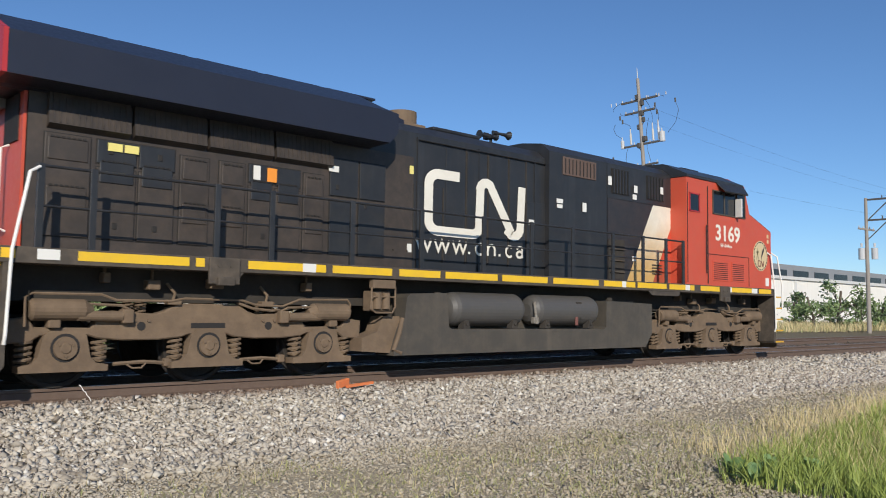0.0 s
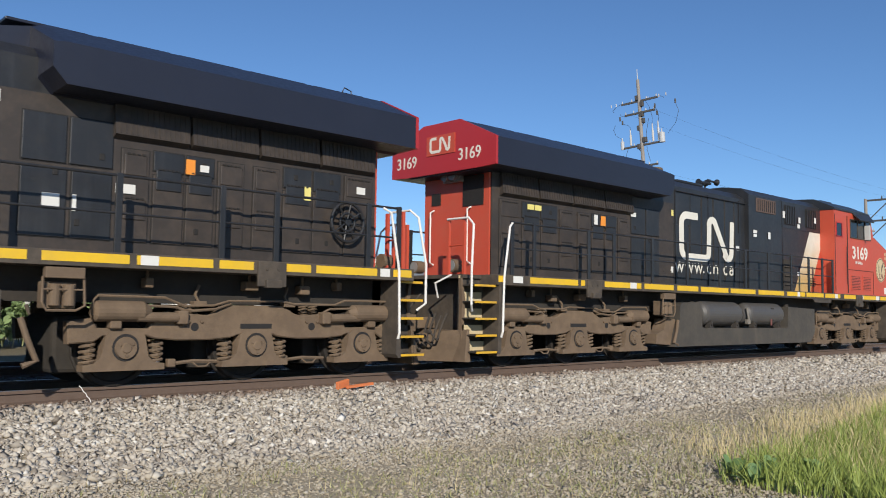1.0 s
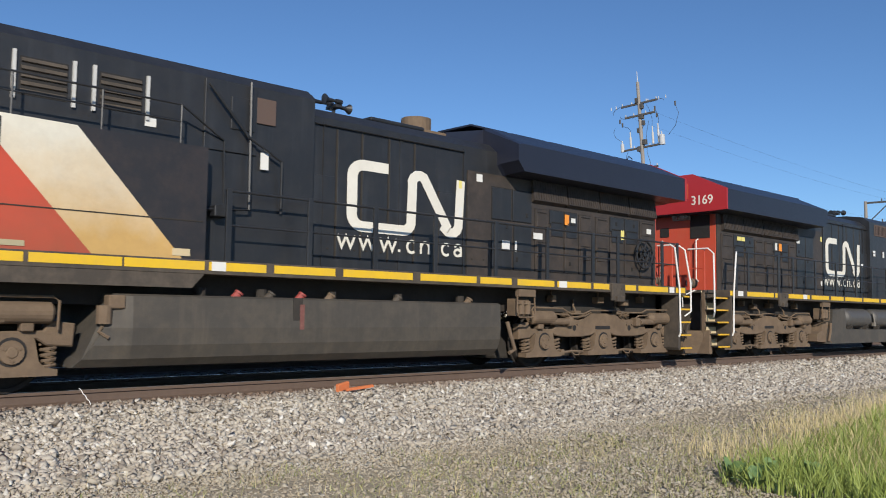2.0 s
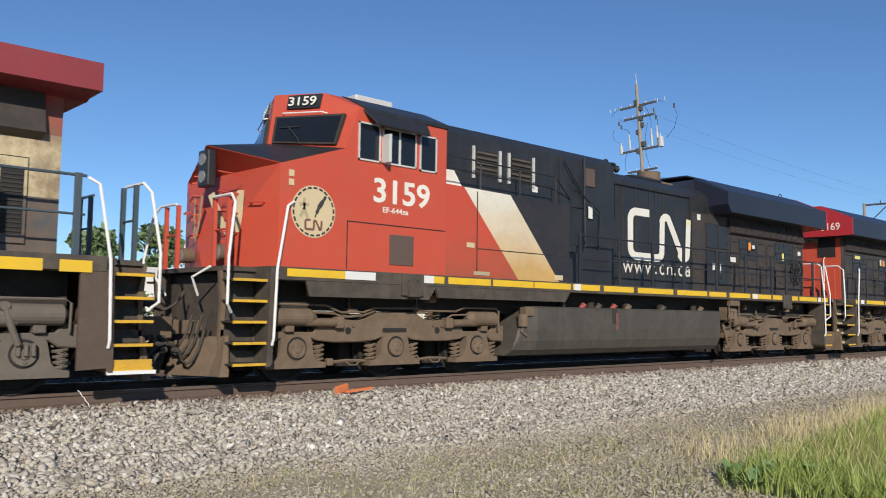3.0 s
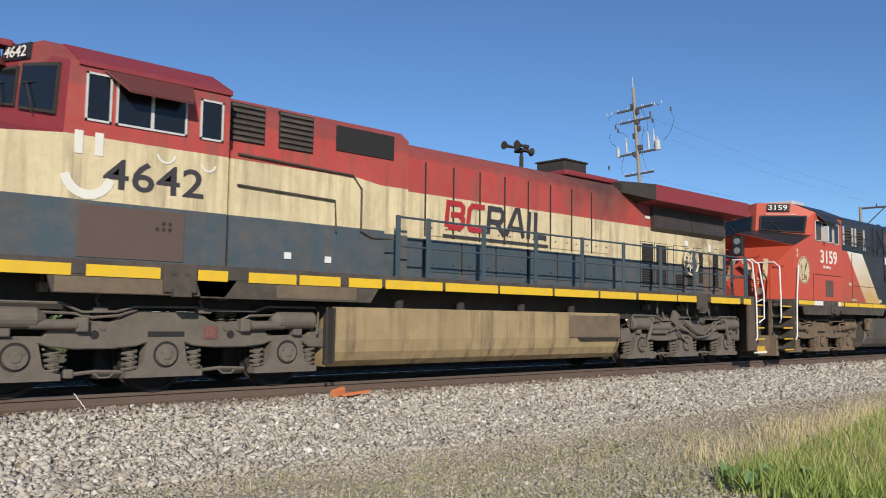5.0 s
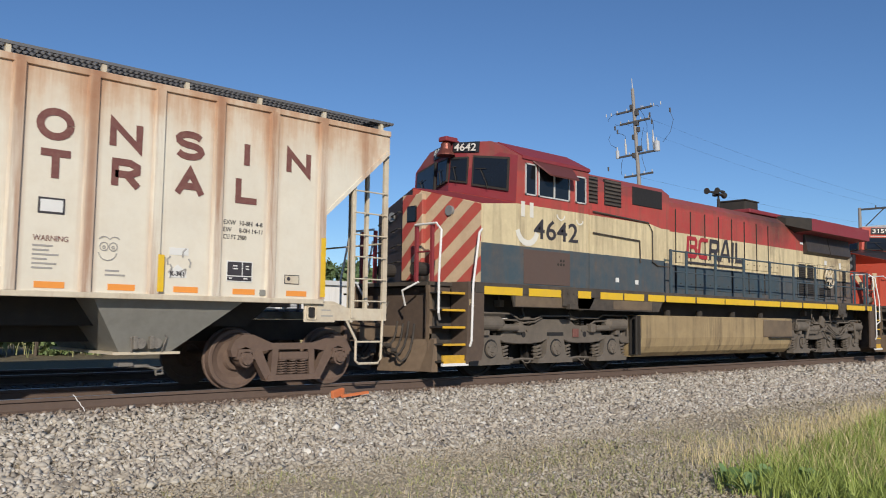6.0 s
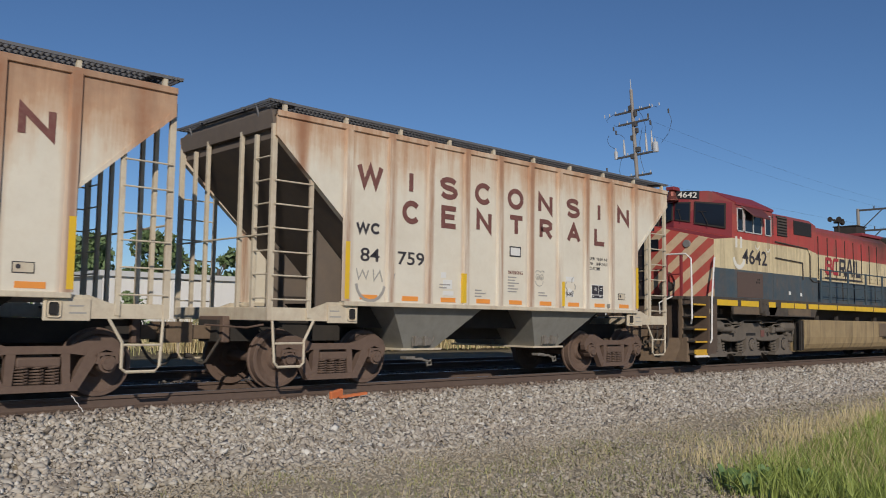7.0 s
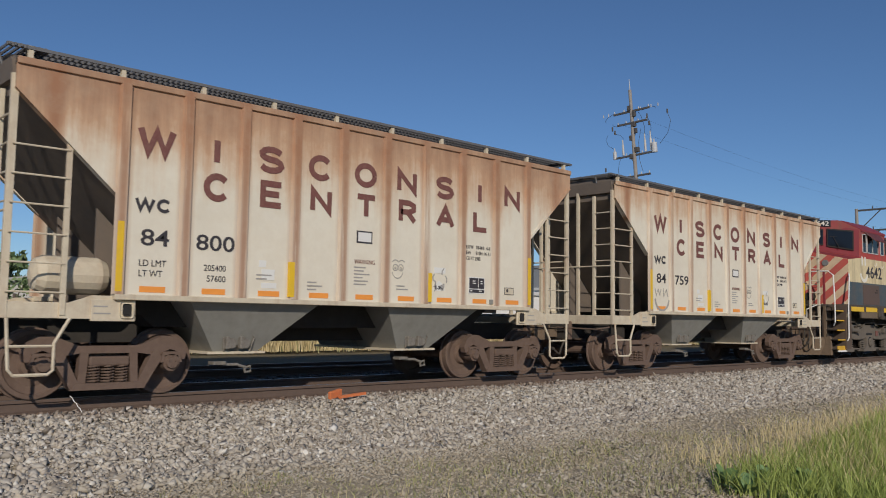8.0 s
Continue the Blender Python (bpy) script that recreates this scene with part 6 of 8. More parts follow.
    for strokes, m in (([bee, [(0.34, 0.25), (0.43, 0.19), (0.42, 0.08), (0.34, 0.02), (0.02, 0.02)]], mat_sign_red), ([[(1.02, 0.48), (0.68, 0.48), (0.60, 0.40), (0.56, 0.12), (0.62, 0.02), (0.98, 0.02)]], mat_sign_red),
                       ([[(1.12, -0.03), (1.16, 0.48), (1.48, 0.48), (1.55, 0.42), (1.54, 0.30), (1.46, 0.22), (1.18, 0.22)], [(1.36, 0.20), (1.58, -0.03)]], mat_ink), ([[(1.64, -0.03), (1.94, 0.52), (2.02, 0.52), (2.16, -0.03)], [(1.80, 0.13), (2.08, 0.13)]], mat_ink),
                       ([[(2.32, -0.03), (2.36, 0.53)]], mat_ink), ([[(2.56, 0.53), (2.54, 0.02), (2.90, 0.02)]], mat_ink), ([[(-0.1, -0.15), (2.95, -0.15)]], mat_ink)):
        bm = B()
        for k, pts in enumerate(strokes):
            ribbon(bm, pts, 0.055 if len(pts) == 2 and pts[0][1] == -0.15 else 0.105, pl, depth=0.004 + 0.0015 * k)
        done(bm, "wordmark_stroke", m, L, "weathered painted wordmark lettering")
    handrail(L, -9.4, 2.9, (-9.3, -8.2, -6.7, -5.2, -3.7, -2.2, -0.7, 0.8, 2.2, 2.9), 1.50, v, mat_bands_dark)
    brake_wheel(L, -7.26, 2.62, 1.02, v, mat_hop_sill)
    bm = B()
    loft(bm, [[(x, y, z) for y, z in ((-1.46, 1.26), (-1.50, 1.23), (-1.50, 0.74), (-1.46, 0.54), (-1.38, 0.40), (-1.24, 0.30), (1.24, 0.30), (1.38, 0.40), (1.46, 0.54), (1.50, 0.74), (1.50, 1.23), (1.46, 1.26))] for x in (-3.55, 4.15)])
    tank = done(bm, "fuel_tank", mat_tan_tank, L, "fuel tank caked with tan dust and oil")
    for s in (-1, 1):
        g = done(box(B(), -3.50, -1.75, s * 1.49, s * 1.53, 0.74, 1.20, 0.015), "tank_box", mat_oily_tank, tank, "oil-browned box on the tank side")
        done(box(B(), -3.45, -2.05, s * 1.50, s * 1.60, 0.71, 0.745, 0.008), "box_ledge", mat_under, g)
    bm = B()
    for s in (-1, 1):
        for x in (-2.2, -0.6, 1.1, 2.6):
            cyl(bm, (x, s * 1.2, 1.22), (x, s * 1.2, 1.40), 0.08, 10)
        box(bm, 4.15, 4.19, s * 1.2, s * 1.48, 0.36, 1.24)
        cyl(bm, (4.3, s * 1.46, 0.35), (4.3, s * 1.46, 1.25), 0.025, 8)
        box(bm, -3.4, -2.2, s * 1.495, s * 1.51, 0.7, 0.72)
    done(bm, "tank_fitting", mat_under, tank)
    six_wheel_truck(L, 0, [4.85, 6.83, 8.80], steel=mat_truck_grey)
    six_wheel_truck(L, 0, [-8.85, -6.85, -4.88], True, mat_truck_grey)
    done(box(B(), 6.05, 6.25, v * 1.165, v * 1.18, 0.76, 0.94), "reflector", mat_maroon, L, "faded red reflector")
    stickers(L, [(-7.2, 3.1, 0.16, 0.14, 0.99, mat_label), (-8.35, 3.05, 0.14, 0.2, 0.99, mat_label), (-5.45, 3.62, 0.2, 0.07, 0.985, mat_label), (5.1, 2.02, 0.12, 0.10, 1.51, mat_label), (4.35, 2.0, 0.12, 0.10, 1.51, mat_label)], v)
    return L


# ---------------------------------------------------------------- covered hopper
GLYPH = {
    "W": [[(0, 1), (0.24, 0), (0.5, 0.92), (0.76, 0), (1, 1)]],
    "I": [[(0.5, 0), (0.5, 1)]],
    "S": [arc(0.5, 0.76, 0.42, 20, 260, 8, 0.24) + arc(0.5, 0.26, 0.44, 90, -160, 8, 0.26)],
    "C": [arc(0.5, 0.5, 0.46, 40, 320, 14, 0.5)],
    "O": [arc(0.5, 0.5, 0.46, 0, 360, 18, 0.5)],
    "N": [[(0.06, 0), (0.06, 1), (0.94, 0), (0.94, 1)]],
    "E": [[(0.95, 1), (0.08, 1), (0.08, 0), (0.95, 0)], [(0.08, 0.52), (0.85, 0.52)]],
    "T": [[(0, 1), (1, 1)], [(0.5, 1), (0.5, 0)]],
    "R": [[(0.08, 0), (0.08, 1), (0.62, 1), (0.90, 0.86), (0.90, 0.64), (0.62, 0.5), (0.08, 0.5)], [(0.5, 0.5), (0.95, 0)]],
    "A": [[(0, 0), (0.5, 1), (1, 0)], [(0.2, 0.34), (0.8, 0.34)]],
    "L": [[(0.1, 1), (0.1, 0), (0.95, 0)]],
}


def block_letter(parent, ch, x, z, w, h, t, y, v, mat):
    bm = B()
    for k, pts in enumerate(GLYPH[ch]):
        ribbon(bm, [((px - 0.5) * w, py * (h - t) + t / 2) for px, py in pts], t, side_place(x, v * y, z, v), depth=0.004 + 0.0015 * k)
    # Each object is one letter of the car owner's name, built from ribbons.
    return done(bm, "painted_letter", mat, parent, "faded maroon painted letter" if mat is mat_maroon else "")


def four_wheel_truck(parent, x):
    """A two-axle cast truck: curved top chord, raking tension bars with open windows, packed springs, dished wheels."""
    truck = done(box(B(), -0.22, 0.22, -0.97, 0.97, 0.46, 0.62, 0.02), "truck", mat_wheel, parent, "rust-brown two-axle cast truck", loc=(x, 0, 0))
    chord = [(0.40, 0.70), (0.58, 0.77), (0.74, 0.83), (0.92, 0.82), (1.05, 0.74), (1.11, 0.60), (1.08, 0.50), (1.02, 0.50), (0.99, 0.60), (0.86, 0.645), (0.74, 0.60), (0.68, 0.52), (0.60, 0.57), (0.40, 0.60)]
    for s in (-1, 1):
        bm = B()
        a, b = s * 0.99, s * 1.11
        up, dn = chord[:9], chord[9:]
        prism(bm, [(-p, z) for p, z in up[::-1]] + up + dn + [(-p, z) for p, z in dn[::-1]], "y", a, b)
        prism(bm, [(-0.50, 0.12), (0.50, 0.12), (0.46, 0.21), (-0.46, 0.21)], "y", a, s * 1.14)
        for e in (-1, 1):
            prism(bm, [(e * 0.60, 0.62), (e * 0.75, 0.54), (e * 0.50, 0.13), (e * 0.36, 0.13)], "y", a, s * 1.12)
            prism(bm, [(e * 0.27, 0.64), (e * 0.385, 0.64), (e * 0.41, 0.15), (e * 0.31, 0.15)], "y", a, s * 1.105)
        done(bm, "side_frame", mat_wheel, truck, "rust-brown cast side frame")
        done(box(B(), -0.27, 0.27, s * 0.96, s * 1.135, 0.43, 0.56, 0.025), "bolster_end", mat_wheel, truck)
        for k in range(3):
            done(spring(B(), -0.19 + 0.19 * k, s * 1.05, 0.21, 0.44, 0.085, 6), "coil_spring", mat_wheel, truck)
    for a in (-0.865, 0.865):
        wheelset(truck, a, 0.457, mat_wheel)
        for s in (-1, 1):
            bm = B()
            cyl(bm, (a, s * 0.98, 0.457), (a, s * 1.15, 0.457), 0.12, 18)
            cyl(bm, (a, s * 1.15, 0.457), (a, s * 1.19, 0.457), 0.09, 18, 0.08)
            for k in range(3):
                q = k * math.tau / 3 + 0.5
                cyl(bm, (a + 0.05 * math.cos(q), s * 1.18, 0.457 + 0.05 * math.sin(q)), (a + 0.05 * math.cos(q), s * 1.20, 0.457 + 0.05 * math.sin(q)), 0.016, 6)
            prism(bm, [(a - 0.155, 0.46), (a - 0.13, 0.61), (a + 0.13, 0.61), (a + 0.155, 0.46), (a + 0.12, 0.46), (a + 0.10, 0.56), (a - 0.10, 0.56), (a - 0.12, 0.46)], "y", s * 1.0, s * 1.15)
            done(bm, "axle_box", mat_wheel, truck)
    for e in (-1, 1):
        done(box(B(), e * 0.40 - 0.05, e * 0.40 + 0.05, -0.9, 0.9, 0.34, 0.42), "brake_beam", mat_under, truck)
    return truck


def covered_hopper(name, label, tail, lines, mat_hopper):
    L = tagged(new(name), label, "hopper car", "hopper cars in the train")
    W, E = 1.58, 5.41
    side = [(-E, 4.22), (E, 4.22), (E, 3.86), (4.09, 2.66), (4.09, 1.38), (-4.09, 1.38), (-4.09, 2.66), (-E, 3.86)]
    for s in (-1, 1):
        sheet = done(prism(B(), side, "y", s * (W - 0.03), s * W), "side_sheet", mat_hopper, L, "rust-streaked off-white side sheet")
        for k in range(10):
            x = -4.05 + k * 0.90
            bm = B()
            prism(bm, [(x - 0.085, s * W), (x - 0.06, s * (W + 0.05)), (x + 0.06, s * (W + 0.05)), (x + 0.085, s * W)], "z", 1.385, 4.18)
            done(bm, "rib", mat_hopper, sheet)
        done(box(B(), -E, E, s * (W - 0.04), s * (W + 0.035), 4.16, 4.25, 0.01), "top_chord", mat_hopper, sheet)
        done(box(B(), -4.10, 4.10, s * (W - 0.10), s * (W + 0.05), 1.31, 1.385, 0.01), "bottom_chord", mat_hop_sill, sheet)
        for e in (-1, 1):
            tube_bm = B()
            prism(tube_bm, [(e * E, 3.86), (e * 4.09, 2.66), (e * 4.04, 2.68), (e * (E - 0.05), 3.92)], "y", s * (W - 0.10), s * (W + 0.012))
            done(tube_bm, "end_flange", mat_hopper, sheet)
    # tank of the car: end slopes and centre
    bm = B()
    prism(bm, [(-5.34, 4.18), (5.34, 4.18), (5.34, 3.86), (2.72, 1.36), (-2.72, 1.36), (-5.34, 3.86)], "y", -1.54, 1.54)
    # The overhanging slopes get their shade from this darker colour.
    done(bm, "end_slope", mat_hop_end, L, "sloping end sheets, colour darkened for their shade")
    bm = B()
    prism(bm, [(-1.60, 4.24), (-1.2, 4.36), (0, 4.46), (1.2, 4.36), (1.60, 4.24), (1.5, 4.16), (-1.5, 4.16)], "x", -E, E)
    done(bm, "roof", mat_hop_end, L)
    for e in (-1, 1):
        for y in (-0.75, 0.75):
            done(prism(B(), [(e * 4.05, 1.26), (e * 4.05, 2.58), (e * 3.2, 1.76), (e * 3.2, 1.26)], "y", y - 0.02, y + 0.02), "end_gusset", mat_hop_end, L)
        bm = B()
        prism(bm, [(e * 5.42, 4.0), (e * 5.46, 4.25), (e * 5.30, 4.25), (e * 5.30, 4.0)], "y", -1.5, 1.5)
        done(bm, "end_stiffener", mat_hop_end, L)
    # discharge chutes
    for x, t0, t1 in ((-2.05, -3.0, -0.75), (1.48, 0.58, 2.84)):
        for s in (-1, 1):
            bm = B()
            lo = [(x - 0.37, s * 1.14, 0.60), (x + 0.37, s * 1.14, 0.60), (x + 0.37, s * 0.06, 0.60), (x - 0.37, s * 0.06, 0.60)]
            hi = [(t0, s * 1.50, 1.36), (t1, s * 1.50, 1.36), (t1, s * 0.06, 1.36), (t0, s * 0.06, 1.36)]
            loft(bm, [lo, hi])
            ch = done(bm, "discharge_chute", mat_hop_grey, L, "grey sloping discharge chute")
            bm = B()
            box(bm, x - 0.48, x + 0.48, s * 0.02, s * 1.20, 0.565, 0.60)
            done(bm, "gate_frame", mat_hop_sill, ch)
            bm = B()
            tube(bm, [(x - 0.22, s * 1.20, 0.60), (x - 0.25, s * 1.24, 0.80), (x - 0.18, s * 1.24, 0.86), (x + 0.20, s * 1.24, 0.86), (x + 0.26, s * 1.24, 0.80), (x + 0.20, s * 1.20, 0.60)], 0.016)
            for d in (-0.13, 0.10):
                cyl(bm, (x + d, s * 1.16, 0.72), (x + d, s * 1.28, 0.72), 0.075, 10)
                box(bm, x + d - 0.10, x + d - 0.04, s * 1.20, s * 1.29, 0.64, 0.82, 0.01)
            done(bm, "gate_gear", mat_gear, ch)
        bm = box(B(), x - 0.42, x - 0.22, -1.28, -1.10, 0.41, 0.46, 0.008)
        box(bm, x - 0.24, x + 0.02, -1.22, -1.15, 0.39, 0.43, 0.008)
        tube(bm, [(x - 0.02, -1.19, 0.41), (x + 0.16, -1.2, 0.36), (x + 0.22, -1.2, 0.38), (x + 0.24, -1.2, 0.30), (x + 0.14, -1.2, 0.29), (x + 0.13, -1.2, 0.35)], 0.022)
        done(bm, "gate_bar", mat_gear, L)
    bm = B()
    box(bm, -5.6, 5.6, -0.30, 0.30, 0.72, 1.06)
    prism(bm, [(-3.7, 1.36), (3.7, 1.36), (3.2, 0.95), (-3.2, 0.95)], "y", -0.85, 0.85)
    done(bm, "centre_sill", mat_under, L)
    # ends
    for e in (-1, 1):
        bm = B()
        for s in (-1, 1):
            lo, hi = sorted((e * 3.92, e * 5.43))
            box(bm, lo, hi, s * 1.40, s * 1.52, 1.06, 1.26, 0.01)
            prism(bm, [(e * 3.9, 1.36), (e * 3.9, 1.06), (e * 4.75, 1.06), (e * 4.75, 1.22), (e * 4.35, 1.36)], "y", s * 1.50, s * 1.54)
        lo, hi = sorted((e * 5.30, e * 5.44))
        box(bm, lo, hi, -1.5, 1.5, 1.06, 1.26, 0.01)
        plat = done(bm, "end_sill", mat_hop_sill, L, "cream rust-marked end sill")
        bm = B()
        for k in range(9):
            y = -1.35 + k * 0.3375
            box(bm, min(e * 4.7, e * 5.3), max(e * 4.7, e * 5.3), y - 0.05, y + 0.05, 1.20, 1.23)
        done(bm, "crossover_deck", mat_deck, plat)
        for s in (-1, 1):
            done(box(B(), e * 5.40 - 0.045, e * 5.40 + 0.045, s * 1.50 - 0.03, s * 1.50 + 0.03, 1.06, 4.05, 0.006), "corner_post", mat_hop_sill, L)
            done(box(B(), e * 4.72 - 0.035, e * 4.72 + 0.035, s * 1.53 - 0.025, s * 1.53 + 0.025, 1.10, 3.28, 0.006), "ladder_stile", mat_hop_sill, L)
            for k in range(6):
                bm = B()
                z = 1.38 + k * 0.36
                tube(bm, [(e * 4.72, s * 1.56, z), (e * 5.40, s * 1.55, z)], 0.013)
                done(bm, "rung", mat_hop_sill, L)
            bm = B()
            tube(bm, [(e * 4.62, s * 1.53, 1.06), (e * 4.80, s * 1.55, 0.75), (e * 4.80, s * 1.55, 0.42), (e * 4.86, s * 1.55, 0.37), (e * 5.26, s * 1.55, 0.37), (e * 5.32, s * 1.55, 0.44), (e * 5.36, s * 1.53, 1.06)], 0.022)
            tube(bm, [(e * 4.80, s * 1.55, 0.72), (e * 5.32, s * 1.55, 0.72)], 0.018)
            done(bm, "stirrup_step", mat_hop_sill, L)
            for y in (0.55, 1.0):
                done(box(B(), e * 5.40 - 0.03, e * 5.40 + 0.03, s * y - 0.035, s * y + 0.035, 1.2, 4.1 if y < 0.9 else 3.95, 0.006), "end_post", mat_hop_sill, L)
            for k in range(7):
                bm = B()
                z = 1.40 + k * 0.36
                if s * e > 0:
                    tube(bm, [(e * 5.42, s * 1.0, z), (e * 5.42, s * 1.5, z)], 0.013)
                    done(bm, "rung", mat_hop_sill, L)
                else:
                    bm.free()
        bm = B()
        tube(bm, [(e * 5.44, -1.5, 2.36), (e * 5.46, 1.5, 2.36)], 0.016)
        done(bm, "end_handrail", mat_hop_sill, L)
        coupler(L, e * 6.12, e)
        hose(L, e * 5.55, e, -0.35, 0.78, drop=0.4, reach=0.5)
        bm = B()
        tube(bm, [(e * 5.46, -1.45, 1.0), (e * 5.6, -1.2, 0.95), (e * 5.75, -0.2, 0.98)], 0.016)
        box(bm, min(e * 5.42, e * 5.55), max(e * 5.42, e * 5.55), -0.4, 0.4, 0.7, 1.12, 0.02)
        done(bm, "draft_gear", mat_wheel, L)
        four_wheel_truck(L, e * 3.92)
        for s in (-1, 1):
            p = done(box(B(), e * 4.08 - 0.29, e * 4.08 + 0.29, s * 1.53, s * 1.565, 1.03, 1.31, 0.008), "jacking_pad", mat_hop_sill, L, "cream stencilled corner plate")
            done(box(B(), e * 3.91 - 0.09, e * 3.91 + 0.09, s * 1.56, s * 1.573, 1.07, 1.29, 0.03), "pad_rim", mat_hop_sill, p)
            done(box(B(), e * 3.91 - 0.055, e * 3.91 + 0.055, s * 1.57, s * 1.577, 1.10, 1.26, 0.025), "pad_slot", mat_grille, p, "dark rounded slot")
            for k in range(2):
                done(box(B(), e * 4.22 - 0.12, e * 4.22 + 0.10 - 0.04 * k, s * 1.563, s * 1.568, 1.12 + 0.09 * k, 1.14 + 0.09 * k), "stencil_line", mat_grey_mark, p)
    if lines:
        bm = B()
        rows = [[(x, -0.2 + r * math.cos(k * math.tau / 16), 1.62 + r * math.sin(k * math.tau / 16)) for k in range(16)] for x, r in ((-5.0, 0.06), (-4.95, 0.2), (-4.85, 0.25), (-4.15, 0.25), (-4.05, 0.2), (-4.0, 0.06))]
        loft(bm, [[(p[0], p[1] - 0.9, p[2]) for p in row] for row in rows])
        done(bm, "air_reservoir", mat_hop_sill, L, "cream air reservoir on the end deck")
    # running boards and hatches
    for s in (-1, 1):
        for e in range(10):
            x = -5.25 + e * 1.166
            done(box(B(), x - 0.03, x + 0.03, s * 1.50, s * 1.56, 4.22, 4.41), "board_bracket", mat_hop_sill, L)
        bm = B()
        for y in (1.56, 1.40, 1.24, 1.08):
            box(bm, -5.3, 5.3, s * y - 0.012, s * y + 0.012, 4.365, 4.405)
        for k in range(132):
            x = -5.28 + k * 0.0806
            box(bm, x - 0.008, x + 0.008, s * 1.07, s * 1.57, 4.37, 4.40)
        done(bm, "running_board", mat_deck, L, "open steel grating walkway")
    for e in (-1, 1):
        bm = B()
        for k in range(7):
            x = e * (5.08 + 0.07 * k)
            box(bm, x - 0.01, x + 0.01, -1.55, 1.55, 4.385, 4.42)
        for y in (-1.5, -0.7, 0.7, 1.5):
            box(bm, min(e * 5.05, e * 5.52), max(e * 5.05, e * 5.52), y - 0.02, y + 0.02, 4.38, 4.425)
        tube(bm, [(e * 5.40, -1.1, 4.1), (e * 5.50, -1.1, 4.40)], 0.018)
        tube(bm, [(e * 5.40, 1.1, 4.1), (e * 5.50, 1.1, 4.40)], 0.018)
        done(bm, "end_walkway", mat_deck, L, "open steel grating walkway")
    done(box(B(), -5.0, 5.0, -0.35, 0.35, 4.42, 4.52, 0.04), "hatch_cover", mat_hop_end, L, "long trough hatch cover")
    # markings
    y = W + 0.004
    cx = [-3.60 + 0.90 * k for k in range(9)]
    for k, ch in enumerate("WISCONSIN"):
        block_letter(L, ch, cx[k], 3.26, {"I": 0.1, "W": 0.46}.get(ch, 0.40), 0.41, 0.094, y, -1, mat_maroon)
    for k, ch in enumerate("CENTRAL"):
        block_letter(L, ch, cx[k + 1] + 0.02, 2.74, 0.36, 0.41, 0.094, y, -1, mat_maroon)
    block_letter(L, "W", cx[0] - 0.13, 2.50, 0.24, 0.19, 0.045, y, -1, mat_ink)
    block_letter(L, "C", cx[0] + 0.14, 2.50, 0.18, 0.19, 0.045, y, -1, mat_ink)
    writing("84", 0.31, mat_ink, L, side_pose(-3.77, -y, 2.05, -1), "road_number", bold=0.003, width=0.40)
    writing(tail, 0.31, mat_ink, L, side_pose(-2.97, -y, 2.04, -1), "road_number", bold=0.003, width=0.60)
    for k, s in enumerate(lines):
        writing(s, 0.125, mat_ink, L, side_pose(-3.78, -y, 1.77 - 0.14 * k, -1), "load_marking", width=0.38 - 0.05 * k)
    for k, s in enumerate(("205400", "57600") if lines else ()):
        writing(s, 0.125, mat_ink, L, side_pose(-2.84 + 0.05 * k, -y, 1.75 - 0.15 * k, -1), "load_marking", width=0.34 - 0.05 * k)
    for k, (s, w) in enumerate((("EXW  10-8H  4-8", 0.72), ("EW     8-0H 14-11", 0.72), ("CU FT 2980", 0.42))):
        writing(s, 0.095, mat_ink, L, side_pose(2.36, -y, 2.42 - 0.105 * k, -1), "size_marking", width=w * 0.88)
    writing("WARNING", 0.10, mat_maroon, L, side_pose(-0.20, -y, 2.00, -1), "warning_marking", width=0.42)
    pl = done(box(B(), 3.40, 3.66, -W - 0.007, -W + 0.002, 1.60, 1.74), "sticker", mat_ink, L, "small framed notice")
    done(box(B(), 3.412, 3.648, -W - 0.010, -W, 1.612, 1.728), "notice_card", mat_hop_sill, pl)
    done(cyl(B(), (3.47, -W - 0.009, 1.68), (3.47, -W - 0.013, 1.68), 0.03, 12), "notice_mark", mat_ink, pl)
    done(box(B(), 1.56, 1.82, -W - 0.006, -W + 0.002, 1.62, 1.73), "sticker", mat_label, L, "white track label")
    writing("K-341", 0.085, mat_ink, L, side_pose(1.58, -W - 0.008, 1.645, -1), "track_marking", width=0.20, bold=0.003)
    done(prism(B(), [(1.60, 1.73), (1.78, 1.73), (1.69, 1.80)], "y", -W - 0.006, -W + 0.002), "sticker", mat_label, L, "white track label")
    done(box(B(), 1.56, 1.84, -W - 0.006, -W + 0.002, 1.93, 2.03), "sticker", mat_label, L, "white torn label")
    rnd = random.Random(3)
    for k in range(7):
        x0, z0 = rnd.uniform(1.42, 1.95), rnd.uniform(1.60, 1.95)
        done(ribbon(B(), [(0, 0), (rnd.uniform(-0.05, 0.05), 0.07), (rnd.uniform(-0.04, 0.08), 0.12)], 0.022, side_place(x0, -y, z0, -1)), "scuff", mat_grey_mark, L, "dark scuff where a label was torn off")
    p = side_place(0.72, -y, 1.98, -1)
    for pts in (arc(-0.05, 0.0, 0.055, 0, 360, 10), arc(0.07, 0.0, 0.055, 0, 360, 10), arc(-0.05, -0.01, 0.018, 0, 360, 6), arc(0.07, -0.01, 0.018, 0, 360, 6), arc(0.0, -0.06, 0.12, 190, 350, 6), arc(-0.05, 0.05, 0.08, 40, 150, 4), arc(0.09, 0.05, 0.08, 40, 150, 4)):
        done(ribbon(B(), pts, 0.012, p), "scrawl", mat_grey_mark, L, "grey pen scrawl")
